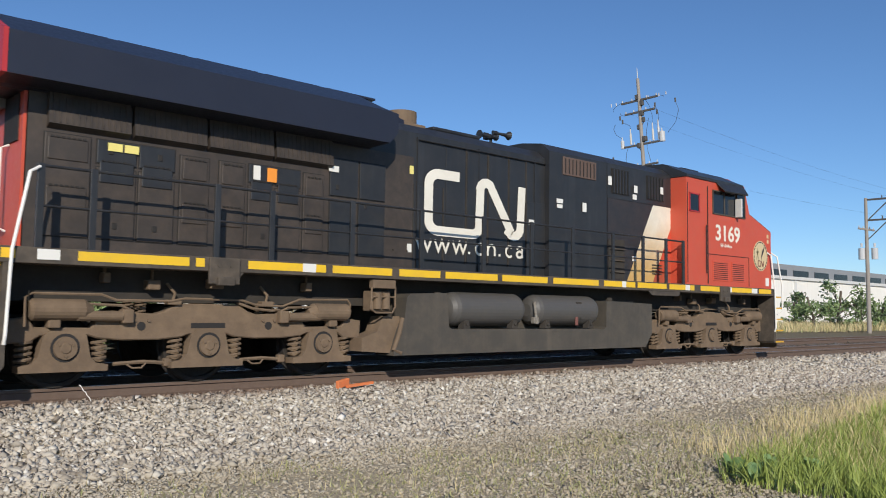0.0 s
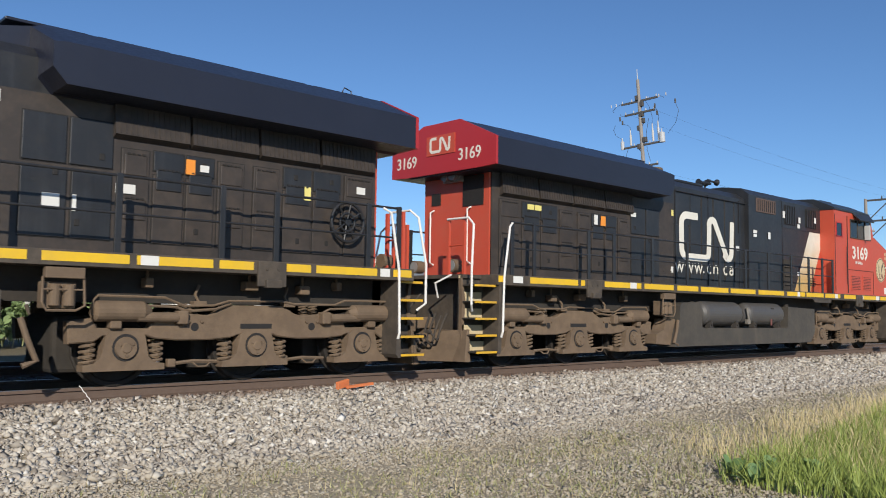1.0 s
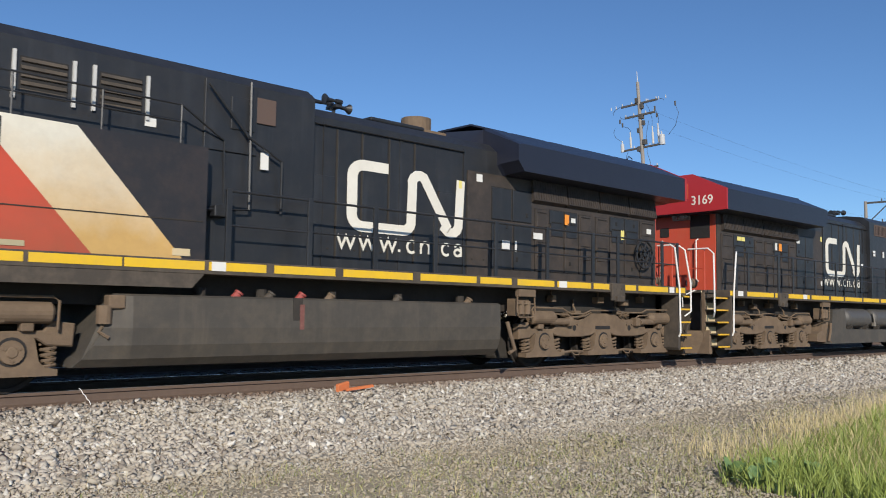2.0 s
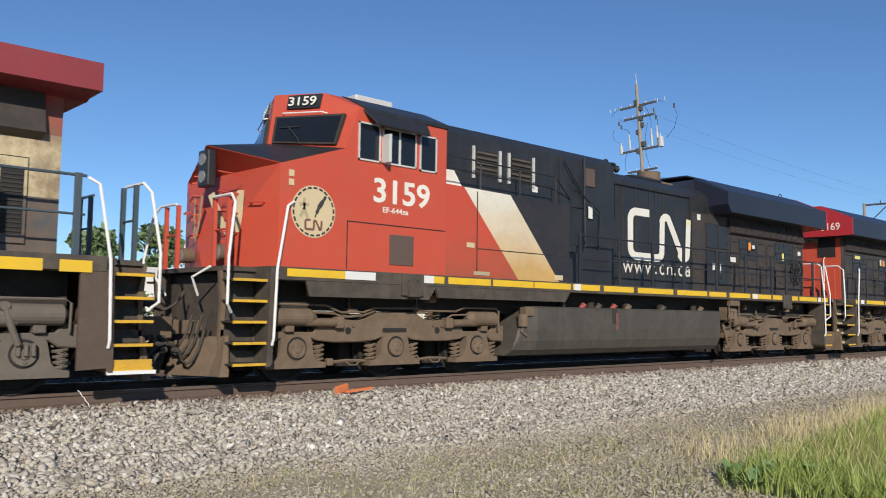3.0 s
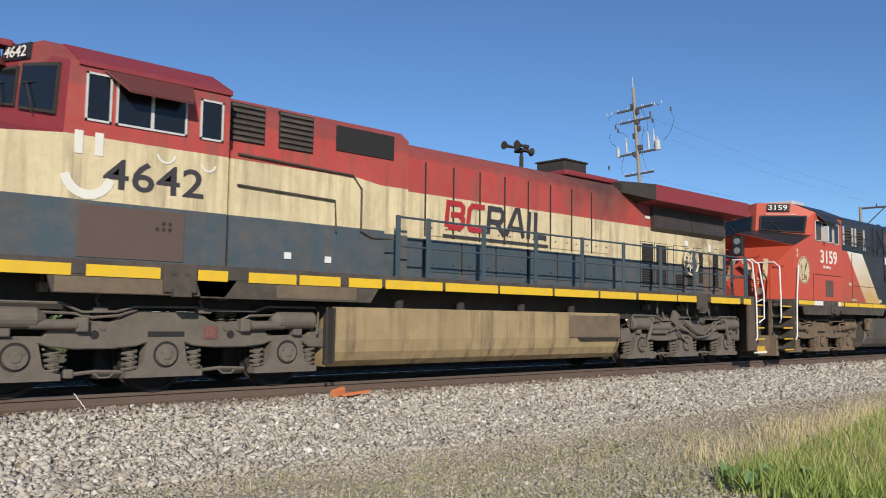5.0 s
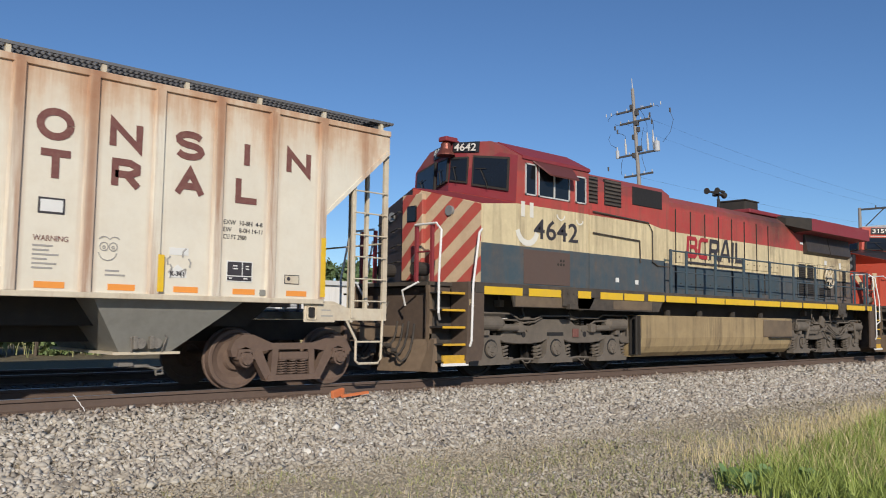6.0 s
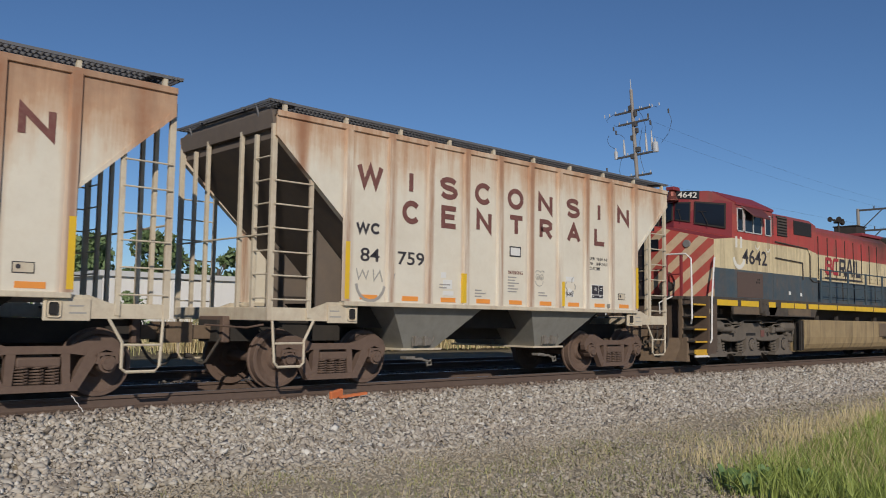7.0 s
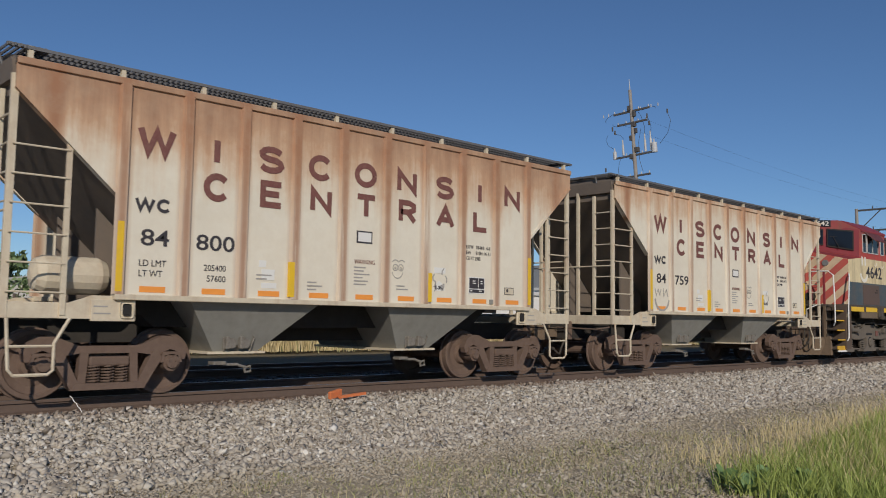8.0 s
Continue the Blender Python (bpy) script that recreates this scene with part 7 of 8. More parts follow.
    done(box(B(), 2.98, 3.18, -W - 0.02, -W + 0.002, 1.41, 1.50, 0.006), "card_holder", mat_hop_grey, L, "small metal card holder")
    for x, z0, z1 in ((-4.06, 1.42, 2.34), (-1.33 - 0.08, 1.42, 1.95), (1.33 + 0.10, 1.42, 1.92), (4.07, 1.42, 2.34)):
        done(box(B(), x - 0.045, x + 0.045, -W - 0.052, -W + 0.002, z0, z1), "reflective_band", mat_yellow, L, "yellow reflective strip")
    for k in range(9):
        done(box(B(), cx[k] - 0.16, cx[k] + 0.20, -W - 0.006, -W + 0.002, 1.42, 1.50), "reflective_band", mat_orange, L, "faded orange reflective strip")
    pl = done(box(B(), cx[4] - 0.16, cx[4] + 0.16, -W - 0.008, -W + 0.002, 2.34, 2.54), "placard", mat_ink, L, "white placard in a dark frame")
    done(box(B(), cx[4] - 0.135, cx[4] + 0.135, -W - 0.012, -W, 2.365, 2.515), "placard_card", mat_label, pl)
    pl = done(box(B(), 2.43, 2.85, -W - 0.006, -W + 0.002, 1.60, 1.90), "data_panel", mat_label, L, "black data panel with white borders")
    for x0, x1, z0, z1 in ((2.445, 2.675, 1.69, 1.885), (2.69, 2.835, 1.69, 1.885), (2.445, 2.835, 1.615, 1.675)):
        done(box(B(), x0, x1, -W - 0.009, -W, z0, z1), "panel_field", mat_ink, pl)
    for x0, z0, w in ((2.53, 1.82, 0.07), (2.53, 1.78, 0.08), (2.74, 1.82, 0.05), (2.74, 1.78, 0.05), (2.47, 1.64, 0.05), (2.70, 1.64, 0.07)):
        done(box(B(), x0, x0 + w, -W - 0.0105, -W, z0, z0 + 0.018), "data_line", mat_label, pl)
    rnd = random.Random(7)
    for k, (i, z, n) in enumerate(((4, 1.93, 6), (3, 1.65, 3), (2, 1.72, 2), (5, 1.66, 2))):
        bm = B()
        for r in range(n):
            w = rnd.uniform(0.16, 0.40)
            box(bm, cx[i] - 0.2, cx[i] - 0.2 + w, -W - 0.006, -W + 0.002, z - r * 0.055, z - r * 0.055 + 0.022)
        done(bm, "stencil_lines", mat_grey_mark, L, "small unreadable stencilled lines")
    for k, (x, z, w, h) in enumerate(((cx[2], 1.74, 0.22, 0.16), (cx[2] + 0.02, 1.58, 0.26, 0.08), (cx[2] - 0.1, 1.90, 0.12, 0.10))):
        done(box(B(), x - w / 2, x + w / 2, -W - 0.005, -W + 0.002, z - h / 2, z + h / 2), "sticker", mat_label, L, "small white label")
    if not lines:
        bm = B()
        p = side_place(cx[0], -y - 0.002, 1.70, -1)
        ribbon(bm, arc(0.05, 0.0, 0.30, 185, 350, 8), 0.05, p)
        ribbon(bm, [(-0.25, 0.22), (-0.2, 0.05), (-0.12, 0.2), (-0.05, 0.06), (0.0, 0.2)], 0.02, p)
        ribbon(bm, [(0.1, 0.22), (0.12, 0.04), (0.24, 0.2), (0.3, 0.02)], 0.02, p)
        ribbon(bm, [(0.5, 0.3), (0.46, 0.1), (0.56, 0.16), (0.5, -0.1)], 0.02, p)
        done(bm, "scrawl", mat_grey_mark, L, "grey-green scrawled smile")
    return L


# ---------------------------------------------------------------- the train
engine_a = red_black_locomotive("locomotive", "red and black road locomotive, air tanks in its fuel tank", -1, "3169", True, 1)
engine_b = red_black_locomotive("locomotive", "red-cabbed black locomotive running nose to the rear", 1, "3159", False, 1)
engine_c = banded_locomotive("locomotive", "weathered red, cream and slate locomotive with chevron nose", 1, "4642")
car_a = covered_hopper("covered_hopper", "rust-streaked white covered hopper car with scrawled smile", "759", (), mat_hopper_a)
car_b = covered_hopper("covered_hopper", "heavily rust-stained white covered hopper car", "800", ("LD LMT", "LT WT"), mat_hopper_b)


# ---------------------------------------------------------------- what stands beyond the track
mat_wood = M("weathered_pole_timber", (0.30, 0.27, 0.24), 0.9, vary=0.25, scale=3, bump=0.4, bscale=20)
mat_can = M("grey_transformer_paint", (0.50, 0.51, 0.52), 0.45, vary=0.1, scale=4)
mat_cable = M("black_cable", (0.03, 0.03, 0.032), 0.6)
mat_porcelain = M("pale_insulator", (0.55, 0.53, 0.5), 0.3)
mat_wall = M("white_painted_block", (0.80, 0.78, 0.73), 0.8, vary=0.1, scale=0.6, streak=((0.5, 0.46, 0.4), 0.4, 0.5, 0.75))
mat_shed = M("grey_cladding", (0.22, 0.23, 0.24), 0.7, vary=0.12, scale=0.4)
mat_roof_edge = M("pale_roof_trim", (0.62, 0.62, 0.60), 0.6, vary=0.1)


def utility_pole(x, y, h, arms, cans, lean=0.0, label="", tip=0.0, arm_mat=None):
    P = tagged(new("utility_pole"), label, "utility pole", "utility poles behind the track")
    P.matrix_basis = pose(x, y, ground_height(x, y) - 0.6 + 0.1, tip, lean, 0)
    done(cyl(B(), (0, 0, -0.5), (0, 0, h), 0.15, 14, 0.095), "pole", mat_wood, P)
    for z, w, turn in arms:
        bm = B()
        box(bm, -0.05, 0.05, -w / 2, w / 2, z - 0.055, z + 0.055)
        bm.transform(pose(0, 0, 0, 0, 0, turn))
        arm = done(bm, "crossarm", arm_mat or mat_wood, P)
        for k in (-0.47, -0.2, 0.2, 0.47):
            bm = B()
            p = Matrix.Rotation(radians(turn), 3, "Z") @ Vector((0, k * w, 0))
            cyl(bm, (p.x, p.y, z + 0.05), (p.x, p.y, z + 0.19), 0.036, 8, 0.026)
            done(bm, "insulator", mat_porcelain, arm)
    for z, cx, cy in cans:
        bm = B()
        cyl(bm, (cx, cy, z), (cx, cy, z + 0.72), 0.20, 14)
        cyl(bm, (cx, cy, z + 0.70), (cx, cy, z + 0.75), 0.18, 14, 0.10)
        cyl(bm, (cx + 0.08, cy, z + 0.8), (cx + 0.08, cy, z + 1.05), 0.04, 8)
        cyl(bm, (cx - 0.08, cy, z + 0.8), (cx - 0.08, cy, z + 1.05), 0.04, 8)
        done(bm, "transformer", mat_can, P, "grey transformer can")
    return P


along = Vector((0.07, -0.998, 0))
mat_arm = M("dark_crossarm_timber", (0.085, 0.08, 0.078), 0.85, vary=0.25, scale=5)
pa = utility_pole(42.6, 15.1, 15.35, [(14.05, 2.4, 4), (13.35, 2.0, 4), (11.4, 2.6, 4), (10.15, 1.9, 4)], [], -2.1, "tall leaning timber utility pole with crossarms and transformers", -3.0, mat_arm)
done(cyl(B(), (0, 0, 15.3), (0, 0, 16.0), 0.035, 6, 0.02), "lightning_rod", mat_can, pa)
for d, r, h in ((1.32, 0.17, 0.56), (-1.30, 0.11, 0.46)):
    p = along * d
    bm = cyl(B(), (p.x, p.y, 11.35), (p.x, p.y, 11.35 + h), r, 14)
    cyl(bm, (p.x, p.y, 11.35 + h), (p.x, p.y, 11.40 + h), r * 0.95, 14, r * 0.5)
    cyl(bm, (p.x, p.y, 11.38 + h), (p.x, p.y, 11.58 + h), 0.04, 8)
    done(bm, "transformer", mat_can, pa, "pale grey transformer can")
for d, h in ((-0.72, 0.95), (0.75, 1.05), (1.12, 1.15)):
    p = along * d
    bm = cyl(B(), (p.x, p.y, 11.5), (p.x, p.y, 11.6 + h * 0.55), 0.065, 10)
    cyl(bm, (p.x, p.y, 11.6 + h * 0.5), (p.x, p.y, 11.5 + h), 0.045, 8, 0.035)
    done(bm, "surge_arrester", mat_porcelain, pa, "white porcelain surge arrester")
# slack leads: from where, how far they bow out, to where (distance along the arm, height)
for d0, z0, d1, z1, out in ((1.15, 12.6, 1.0, 13.5, 0.1), (1.7, 11.8, 2.3, 13.5, 0.35), (-1.35, 12.0, -1.7, 12.9, -0.25), (-0.72, 12.4, -1.2, 12.9, 0.2), (0.75, 12.5, 0.35, 14.1, 0.15), (0.55, 12.9, 0.5, 10.3, -0.2), (-0.9, 11.4, -1.1, 10.3, -0.1), (-1.25, 14.1, -1.75, 13.7, -0.2), (1.25, 14.1, 1.6, 13.9, 0.1), (-1.0, 13.3, -1.3, 13.5, -0.1)):
    a, b = along * d0 + Vector((0, 0, z0)), along * d1 + Vector((0, 0, z1))
    done(tube(B(), [a, a.lerp(b, 0.3) + along * out, a.lerp(b, 0.7) + along * out, b], 0.012, 5), "lead_wire", mat_cable, pa)
for d, z in ((-1.35, 13.1), (-1.2, 12.85), (1.1, 13.0), (-2.0, 10.7), (2.3, 13.45), (1.0, 13.45)):
    done(cyl(B(), along * d + Vector((0, 0, z)), along * d + Vector((0, 0, z + 0.25)), 0.05, 8), "fuse_cutout", mat_arm, pa)
for z, w, d in ((13.7, 0.10, 0.16), (13.1, 0.12, 0.10), (12.7, 0.08, 0.2), (12.3, 0.10, -0.12), (14.1, 0.12, -0.1), (11.55, 0.12, 0.2), (11.2, 0.10, -0.2)):
    p = along * d
    bm = box(B(), p.x - w, p.x + w, p.y - w, p.y + w, z, z + 0.3, 0.02)
    tube(bm, [(p.x, p.y, z), (p.x, p.y + d, z - 0.3), (0, 0, z - 0.5)], 0.02)
    done(bm, "bracket", mat_arm, pa)
for d in (-1.9, -1.55, -0.5, 0.6, 1.3, 1.75):
    p = along * d
    done(cyl(B(), (p.x, p.y, 14.02), (p.x, p.y, 14.2), 0.034, 8, 0.025), "insulator", mat_porcelain, pa)
pb = utility_pole(57.7, 8.9, 9.2, [(7.15, 2.6, 90)], [(5.2, -0.15, 0.28), (5.2, 0.15, -0.42)], -1.2, "timber utility pole with a steel outrigger and two transformers")
bm = B()
box(bm, -0.04, 0.04, -4.2, 0.0, 9.02, 9.14)
box(bm, -0.04, 0.04, -4.2, 0.0, 7.68, 7.80)
tube(bm, [(0, -0.1, 7.75), (0, -1.5, 9.05)], 0.035)
tube(bm, [(0, -0.1, 6.5), (0, -1.4, 7.72)], 0.035)
for y in (-1.0, -1.9, -2.6):
    cyl(bm, (0, y, 9.1), (0, y, 9.3), 0.04, 8)
    cyl(bm, (0, y, 7.78), (0, y, 7.98), 0.04, 8)
done(bm, "outrigger", mat_arm, pb, "dark steel outrigger arms")


def cable(a, b, sag, r=0.004):
    a, b = Vector(a), Vector(b)
    bm = B()
    tube(bm, [a.lerp(b, k / 16) - Vector((0, 0, sag * 4 * (k / 16) * (1 - k / 16))) for k in range(17)], r, 5)
    tagged(done(bm, "overhead_wire", mat_cable), "thin black overhead wire between the poles", "wire", "overhead wires")


for d in (-0.9, 0.9):
    cable((41.99 + 0.07 * d, 15.8 - d, 13.0), (130, 16 - d, 14.8), 1.6)
cable((42.2, 15.6, 9.6), (110, 10.5, 10.5), 0.8)


def long_shed():
    """Low white industrial building behind the line, with piers, a capping and a louvred vent."""
    S = tagged(new("white_building"), "long low white painted block building", "building")
    bm = B()
    box(bm, 14, 66, 23.0, 40, -0.8, 2.75)
    done(bm, "wall", mat_wall, S)
    done(box(B(), 13.8, 66.2, 22.85, 40.2, 2.75, 2.98), "capping", mat_roof_edge, S, "pale roof edge")
    for k in range(9):
        done(box(B(), 17 + k * 5.6, 17.35 + k * 5.6, 22.93, 23.0, -0.8, 2.75), "pier", mat_wall, S)
    for x in (21.2, 22.6, 35.0):
        g = done(box(B(), x, x + 1.1, 22.95, 23.0, 0.9, 2.2), "vent", mat_roof_edge, S, "white louvred vent")
        for k in range(11):
            done(box(B(), x + 0.05, x + 1.05, 22.92, 22.96, 0.96 + k * 0.11, 1.0 + k * 0.11), "slat", mat_shed, g)
    return S


def far_hall():
    S = tagged(new("factory_hall"), "grey clad factory hall with a white lower wall", "building")
    done(box(B(), 70, 190, 24.0, 80, -0.8, 4.4), "wall", mat_wall, S)
    done(box(B(), 69.8, 190, 23.8, 80, 4.4, 4.7), "capping", mat_roof_edge, S)
    done(box(B(), 76, 190, 38, 90, 4.4, 7.6), "upper_storey", mat_shed, S, "dull grey upper storey")
    for k in range(16):
        x = 78 + k * 6.5
        done(box(B(), x, x + 4.6, 37.95, 38.02, 5.6, 6.9), "window", mat_glass, S, "dark strip window")
    for k in range(12):
        done(box(B(), 72 + k * 8.0, 72.4 + k * 8.0, 23.9, 24.0, -0.8, 4.4), "pier", mat_roof_edge, S)
    for k in range(5):
        done(box(B(), 82 + k * 16, 86 + k * 16, 44, 48, 7.6, 8.3), "roof_vent", mat_shed, S)
    return S


long_shed()
far_hall()


# ---------------------------------------------------------------- plants
def mat_leaf(name, a, b):
    m, nt, bs = nodes_of(name)
    tr = Tree(nt)
    g = tr.add("ShaderNodeNewGeometry").outputs["Random Per Island"]
    col = tr.mix(g, a, b)
    tr.link(tr.mix(tr.step(tr.noise(1.5), 0.35, 0.65, 0.0, 0.5), col, b), bs.inputs["Base Color"])
    bs.inputs["Roughness"].default_value = 0.6
    bs.inputs["Subsurface Weight"].default_value = 0.0
    return m


leaf_green = mat_leaf("broadleaf_green", (0.06, 0.10, 0.035), (0.15, 0.21, 0.08))
leaf_bush = mat_leaf("bush_green", (0.075, 0.12, 0.045), (0.22, 0.30, 0.12))
grass_green = mat_leaf("fresh_grass", (0.12, 0.18, 0.03), (0.36, 0.42, 0.10))
grass_dry = mat_leaf("dry_grass", (0.42, 0.33, 0.15), (0.72, 0.60, 0.34))
grass_weed = mat_leaf("sparse_weed", (0.16, 0.19, 0.06), (0.40, 0.38, 0.18))
mat_bark = M("grey_bark", (0.12, 0.095, 0.075), 0.9, scale=4, bump=0.5)


def faces_to_mesh(name, v, f, mat):
    me = bpy.data.meshes.new(name)
    n = f.shape[1]
    me.vertices.add(len(v))
    me.vertices.foreach_set("co", v.ravel())
    me.loops.add(f.size)
    me.loops.foreach_set("vertex_index", f.ravel())
    me.polygons.add(len(f))
    me.polygons.foreach_set("loop_start", np.arange(0, f.size, n))
    me.update()
    me.materials.append(mat)
    return new(name, me)


def leaves(rng, centres, radii, per, size):
    """Small four-cornered leaves in clumps."""
    c = np.repeat(np.array(centres), per, 0)
    r = np.repeat(np.array(radii), per)
    d = rng.normal(0, 1, (len(c), 3))
    d /= np.linalg.norm(d, axis=1)[:, None]
    p = c + d * (r * rng.uniform(0.35, 1.08, len(c)))[:, None] * np.array([1, 1, 0.8])
    a, b = rng.normal(0, 1, (len(c), 3)), rng.normal(0, 1, (len(c), 3))
    a /= np.linalg.norm(a, axis=1)[:, None]
    b = np.cross(a, b)
    b /= np.linalg.norm(b, axis=1)[:, None]
    s = size * rng.uniform(0.6, 1.4, len(c))[:, None]
    v = np.stack([p - a * s, p - b * s * 0.5, p + a * s, p + b * s * 0.5], 1).reshape(-1, 3)
    return v, np.arange(len(v)).reshape(-1, 4)


def tree(x, y, h, w, seed, name="tree", label="", leaf=None, stem=0.3, per=90, size=0.16):
    rng = np.random.default_rng(seed)
    T = tagged(new(name), label, name, "trees and bushes behind the line")
    T.location = (x, y, ground_height(x, y) - 0.05)
    bm = B()
    top = Vector((rng.normal(0, 0.2), rng.normal(0, 0.2), h * 0.75))
    tube(bm, [(0, 0, -0.3), (0.03, 0.02, h * 0.3), top * 0.8, top], 0.03 * h * 0.5 + 0.03, 7)
    centres, radii = [], []
    for k in range(16 if h > 3 else 9):
        a, z = rng.uniform(0, math.tau), h * rng.uniform(stem, 0.92)
        rr = w * (0.35 + 0.65 * math.sin(math.pi * min(max((z / h - stem * 0.6) / (1.05 - stem * 0.6), 0.05), 0.95))) * rng.uniform(0.45, 0.95)
        p = Vector((rr * math.cos(a), rr * math.sin(a), z))
        tube(bm, [(0, 0, z * 0.6), tuple(p * 0.55 + Vector((0, 0, z * 0.35))), tuple(p)], 0.012 * h * 0.5 + 0.01, 5)
        centres.append(p)
        radii.append(w * rng.uniform(0.25, 0.45))
    done(bm, "trunk", mat_bark, T)
    v, f = leaves(rng, centres, radii, per, size)
    ob = faces_to_mesh("crown", v, f, leaf or leaf_green)
    ob.parent = T
    return T


for k, (x, y, h, w) in enumerate(((9.5, 33, 4.6, 2.2), (13, 37, 5.2, 2.4), (6, 31, 4.0, 2.0), (1.0, 34, 4.6, 2.4), (-5, 36, 5.2, 2.6), (20.5, 42.5, 6.4, 2.4), (25.5, 43, 6.8, 2.6), (30, 43, 6.0, 2.4), (35, 44, 6.2, 2.6), (40, 43, 5.6, 2.6), (46, 44, 5.6, 2.6))):
    tree(x, y, h, w, 20 + k, label="leafy green broadleaf tree behind the building", per=150, size=0.24)
for k, (x, y, h, w) in enumerate(((62.5, 16.0, 2.6, 1.6), (65.5, 16.5, 2.0, 1.3), (60, 11.8, 3.6, 1.9), (57, 12.2, 3.0, 1.6), (63, 11.4, 3.0, 1.7), (55.0, 16.5, 2.2, 1.5), (67, 11.5, 2.6, 1.6), (72, 12, 2.4, 1.6), (14, 20, 2.0, 1.4), (18, 20.5, 1.5, 1.1), (10, 21, 2.4, 1.5), (28, 20.5, 1.6, 1.2))):
    tree(x, y, h, w, 60 + k, "bush", "loose green bush in front of the white wall", leaf_bush, 0.12, 75, 0.12)


for k, (x, y, h, w) in enumerate(((4.2, 11.2, 1.5, 1.1), (5.8, 10.7, 1.3, 1.0), (7.4, 10.5, 1.4, 1.0), (8.8, 10.8, 1.2, 0.9))):
    tree(x, y, h, w, 90 + k, "bush", "low green bush on the far side of the ballast", leaf_bush, 0.08, 220, 0.10)


def blades(name, label, mat, spots, seed, category="grass"):
    """Curved tapering blades: x, y, height, half width, lean for each."""
    rng = np.random.default_rng(seed)
    x, y, h, w, lean = np.array(spots).T
    n = len(x)
    z0 = np.array([ground_height(a, b) for a, b in zip(x, y)]) - 0.02
    a, b = rng.uniform(0, math.tau, n), rng.uniform(0, math.tau, n)
    t = np.array([0.0, 0.35, 0.7, 1.0])
    pts = []
    for k, q in enumerate(t):
        cx = x + np.cos(a) * lean * h * q ** 2
        cy = y + np.sin(a) * lean * h * q ** 2
        cz = z0 + h * q * (1 - 0.25 * lean * q)
        ww = w * (1 - q) ** 0.6 + 0.0006
        pts.append(np.stack([cx - np.cos(b) * ww, cy - np.sin(b) * ww, cz], 1))
        pts.append(np.stack([cx + np.cos(b) * ww, cy + np.sin(b) * ww, cz], 1))
    v = np.stack(pts, 1).reshape(-1, 3)
    quad = np.array([(0, 1, 3, 2), (2, 3, 5, 4), (4, 5, 7, 6)])
    f = (quad[None] + 8 * np.arange(n)[:, None, None]).reshape(-1, 4)
    tagged(faces_to_mesh(name, v, f, mat), label, category, kind="stuff")


rng = np.random.default_rng(11)


def spread(n, x0, x1, edge, y0, h0, h1, w, lean, soft=0.8):
    """Spots on the camera's side of a slanting edge y = edge(x), thinning towards it."""
    out = []
    while len(out) < n:
        x = rng.uniform(x0, x1)
        y = rng.uniform(y0, edge(x) + soft)
        if noise.noise((x * 1.3, y * 1.3, 2.0)) * soft * 1.2 + edge(x) + rng.normal(0, soft * 0.25) > y:
            out.append((x, y, rng.uniform(h0, h1), w * rng.uniform(0.6, 1.4), rng.uniform(0.1, lean)))
    return out


blades("green_grass", "dense fresh green grass beside the gravel", grass_green, spread(17000, 8.0, 19, lambda x: -8.0 + 0.14 * (x - 8.5), -10.2, 0.14, 0.40, 0.007, 0.9, 0.35), 1)
blades("dry_grass", "tall straw-coloured seeding grass", grass_dry, spread(12000, 9.0, 30, lambda x: -7.1 + 0.11 * (x - 8.5), -9.5, 0.14, 0.44, 0.0032, 0.6, 0.8), 2)
blades("verge_weeds", "sparse thin weeds in the gravel", grass_weed, spread(26000, 2.0, 24, lambda x: -5.5 - 0.02 * (x - 2), -9.3, 0.02, 0.12, 0.0055, 1.1, 1.8), 3)
blades("verge_straw", "sparse dry stalks in the gravel", grass_dry, spread(1100, 2.0, 20, lambda x: -4.4 - 0.12 * (x - 2), -8.5, 0.06, 0.26, 0.002, 0.9, 1.2), 4)
blades("far_grass", "rough dry grass beyond the track", grass_dry, [(rng.uniform(10.5, 80), rng.uniform(9.4, 16), rng.uniform(0.30, 0.75), 0.012, rng.uniform(0.1, 0.5)) for k in range(15000)], 5)
blades("lineside_grass", "tall pale dry grass beyond the far ballast", grass_dry, [(rng.uniform(11, 46), rng.uniform(9.6, 11.6), rng.uniform(0.5, 1.25), 0.012, rng.uniform(0.1, 0.5)) for k in range(14000)], 9)
blades("far_weeds", "rough green weeds beyond the track", grass_weed, [(rng.uniform(2, 90), rng.uniform(9.2, 21), rng.uniform(0.25, 0.7), 0.014, rng.uniform(0.1, 0.7)) for k in range(11000)], 6)


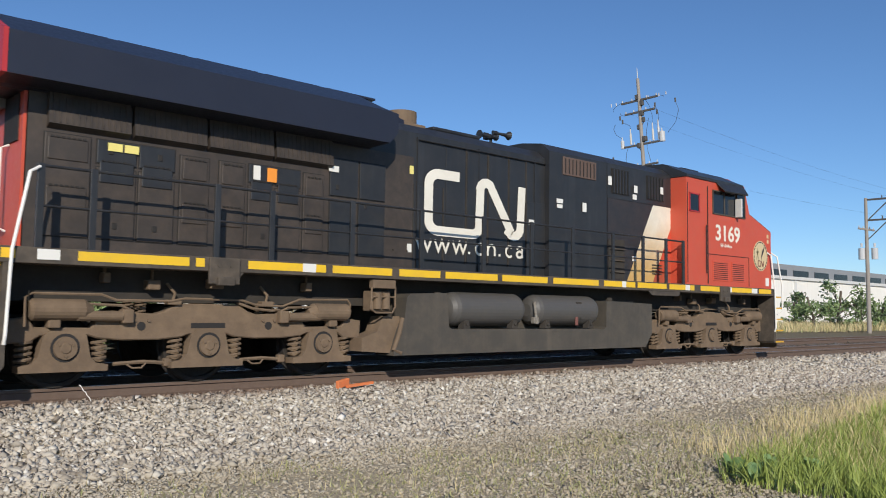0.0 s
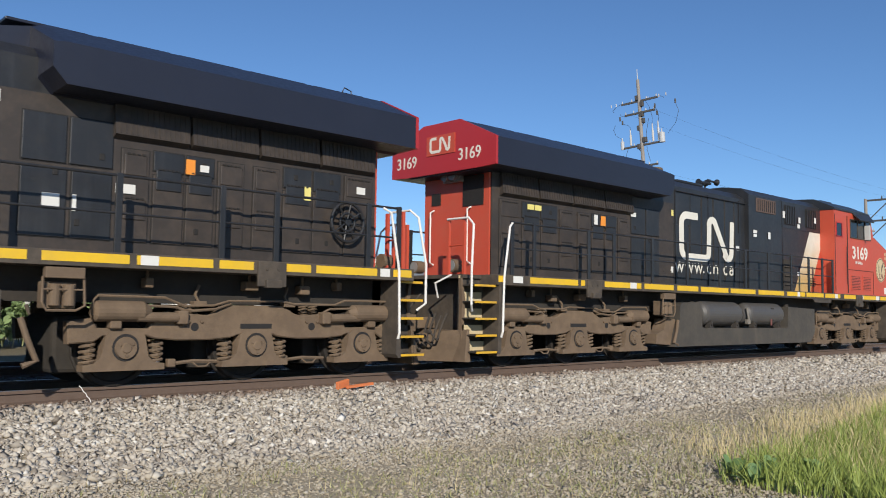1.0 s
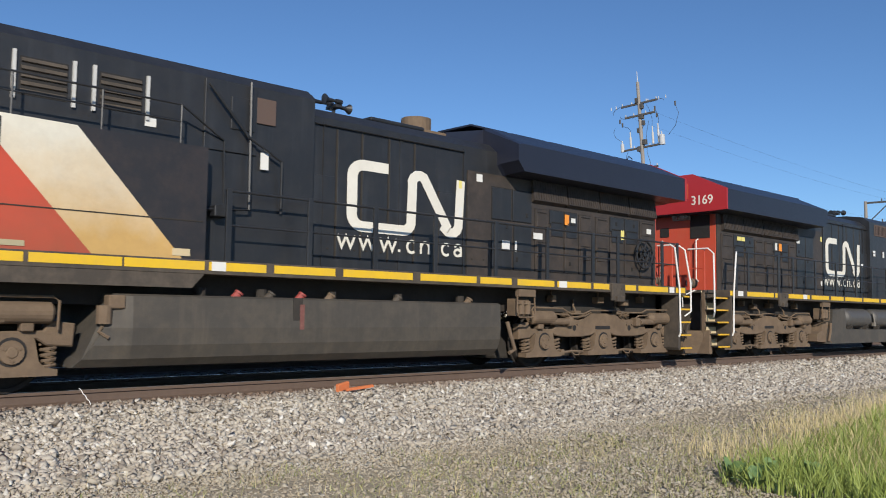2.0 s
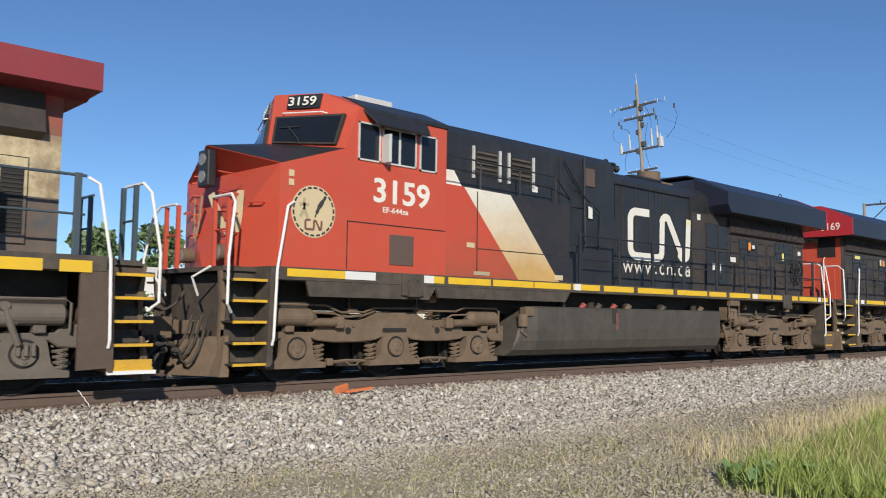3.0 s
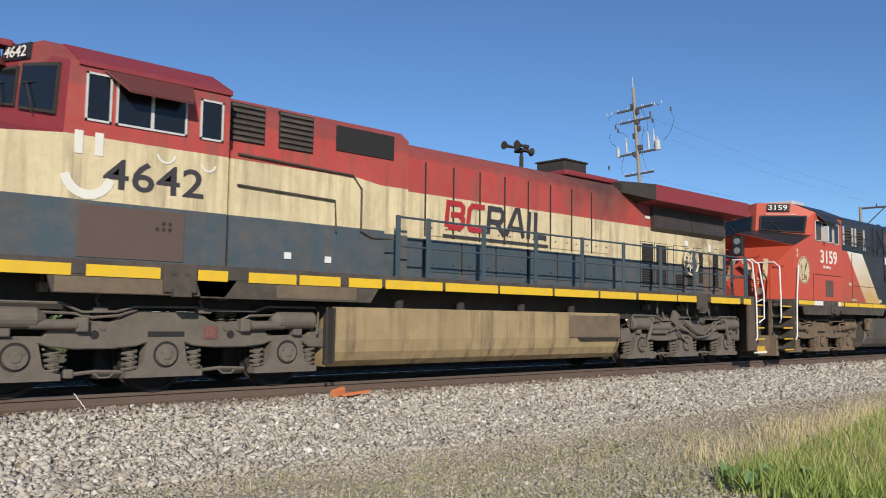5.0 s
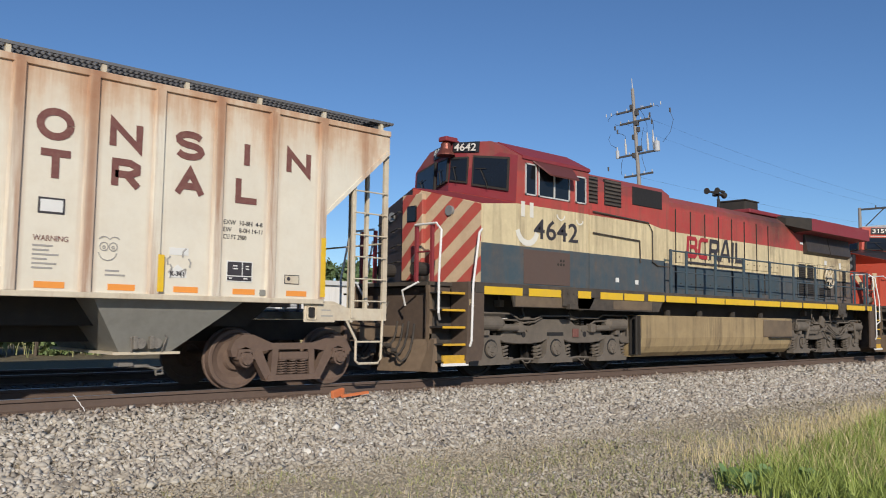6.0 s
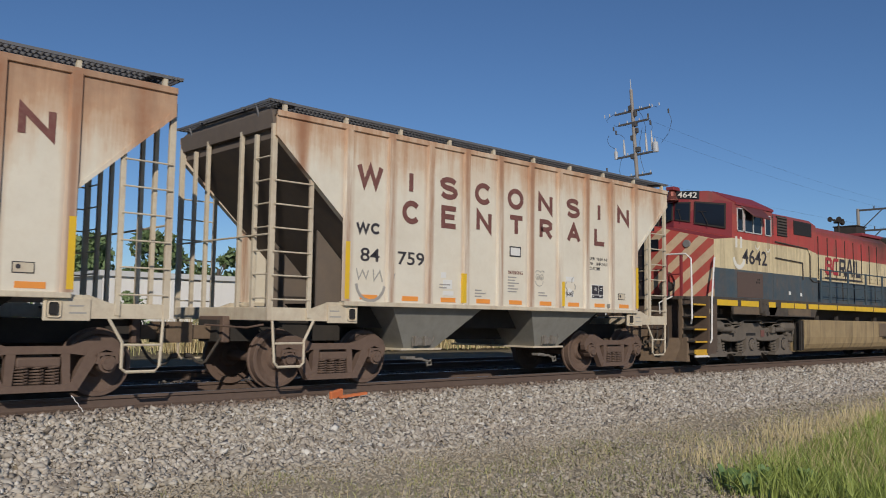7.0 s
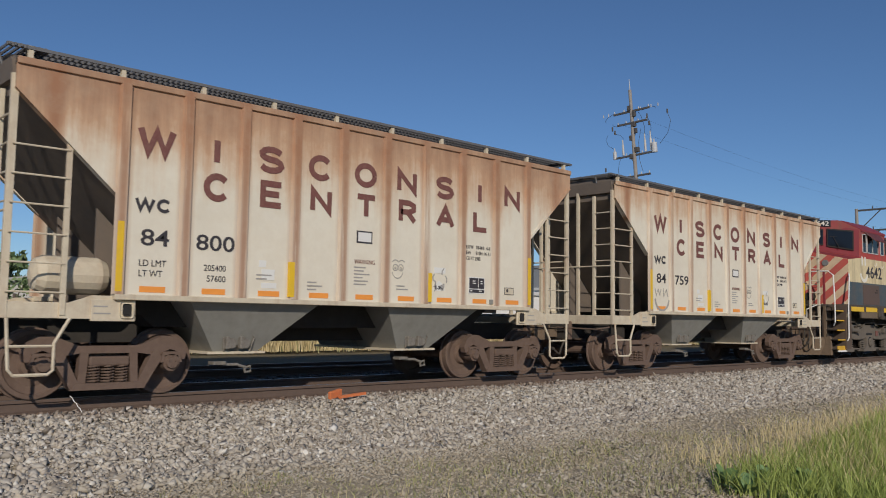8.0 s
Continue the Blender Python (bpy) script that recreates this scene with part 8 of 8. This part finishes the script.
def broadleaf_weed(x, y, seed, n=11, size=0.20):
    r = random.Random(seed)
    T = tagged(new("broadleaf_weed"), "broad-leaved pale green weed in the grass", "weed", "broad-leaved weeds")
    T.location = (x, y, ground_height(x, y))
    for k in range(n):
        a, up, s = r.uniform(0, math.tau), r.uniform(0.35, 1.2), size * r.uniform(0.7, 1.2)
        d = Vector((math.cos(a) * math.cos(up), math.sin(a) * math.cos(up), math.sin(up)))
        sd = d.cross(Vector((0, 0, 1))).normalized()
        bm = B()
        rows = [[d * (0.06 + s * q) + sd * (w * s) + Vector((0, 0, 0.012 - 0.5 * s * (q - 0.4) ** 2)), d * (0.06 + s * q) + Vector((0, 0, -0.5 * s * (q - 0.4) ** 2)), d * (0.06 + s * q) - sd * (w * s) + Vector((0, 0, 0.012 - 0.5 * s * (q - 0.4) ** 2))]
                for q, w in ((0.0, 0.03), (0.25, 0.20), (0.55, 0.27), (0.85, 0.16), (1.0, 0.01))]
        vs = [[bm.verts.new(p) for p in row] for row in rows]
        for p, q in zip(vs, vs[1:]):
            for i in range(2):
                bm.faces.new((p[i], p[i + 1], q[i + 1], q[i]))
        done(bm, "leaf", leaf_weed, T, smooth=True)


leaf_weed = M("weed_leaf", (0.16, 0.26, 0.10), 0.6, scale=8, bump=0.1)
for k, (x, y) in enumerate(((8.35, -8.05), (8.75, -8.25), (8.15, -8.35), (9.0, -8.6))):
    broadleaf_weed(x, y, k)

# ---------------------------------------------------------------- odds and ends by the rail
mat_orange_wood = M("orange_painted_wood", (0.75, 0.20, 0.06), 0.7, vary=0.2, scale=8, dust=((0.4, 0.2, 0.12), 0.4))
T = tagged(new("marker_stake"), "broken orange painted stake lying by the rail", "stake")
T.matrix_basis = pose(8.15, -1.45, -0.13, 6, -8, 14)
done(box(B(), -0.14, 0.14, -0.03, 0.03, -0.02, 0.10, 0.01), "stake_head", mat_orange_wood, T)
bm = B()
box(bm, 0.0, 0.55, -0.12, -0.08, -0.03, 0.01)
bm.transform(pose(0, 0, 0.02, 0, 3, -12))
done(bm, "stake_shaft", mat_orange_wood, T)
bm = B()
tube(bm, [(0, 0, 0), (0.03, -0.01, -0.03), (0.05, -0.03, -0.08), (0.08, -0.03, -0.10), (0.09, -0.05, -0.14), (0.12, -0.06, -0.17), (0.14, -0.09, -0.24)], 0.006)
tagged(done(bm, "wire_stub", mat_rail_white, loc=(4.15, -1.12, 0.06)), "frayed white wire end beside the rail", "wire")

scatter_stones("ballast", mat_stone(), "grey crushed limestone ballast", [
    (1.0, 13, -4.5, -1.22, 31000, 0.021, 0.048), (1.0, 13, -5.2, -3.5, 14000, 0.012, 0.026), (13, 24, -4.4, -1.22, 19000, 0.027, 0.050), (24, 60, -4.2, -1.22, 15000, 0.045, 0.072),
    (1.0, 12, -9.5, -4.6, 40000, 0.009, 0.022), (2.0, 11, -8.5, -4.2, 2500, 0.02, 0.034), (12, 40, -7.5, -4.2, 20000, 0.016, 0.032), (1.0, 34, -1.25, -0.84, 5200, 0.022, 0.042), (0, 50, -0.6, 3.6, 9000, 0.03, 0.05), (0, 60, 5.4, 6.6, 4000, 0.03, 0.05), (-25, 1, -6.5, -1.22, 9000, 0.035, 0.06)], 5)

# ---------------------------------------------------------------- what moves
TRAVEL = ((0.0, -30.01), (0.5, -25.70), (1.0, -21.38), (1.75, -14.95), (2.5, -8.58), (3.0, -4.49), (3.5, 0.0), (4.0, 4.36), (4.75, 10.85), (5.5, 17.31), (6.0, 21.67), (6.5, 25.75), (7.0, 30.30), (7.5, 34.71), (8.0, 39.06))
TRAIN = ((engine_a, 43.0, 0), (engine_b, 21.05, 180), (engine_c, -0.91, 180), (car_a, -18.06, 0), (car_b, -30.49, 0))


def travelled(t):
    return float(np.interp(t, [r[0] for r in TRAVEL], [r[1] for r in TRAVEL]))


def motions():
    for thing, x, turn in TRAIN:
        walk(thing, [(t, pose(x + s, 0, 0, 0, 0, turn)) for t, s in TRAVEL])
    for wheel, r in SPIN:
        at = wheel.location.copy()
        way = -1 if wheel.parent.parent in (engine_b, engine_c) else 1
        rows = []
        for k in range(121):
            t = k / 15
            rows.append((t, Matrix.Translation(at) @ Matrix.Rotation(way * travelled(t) / r, 4, "Y")))
        walk(wheel, rows)


motions()
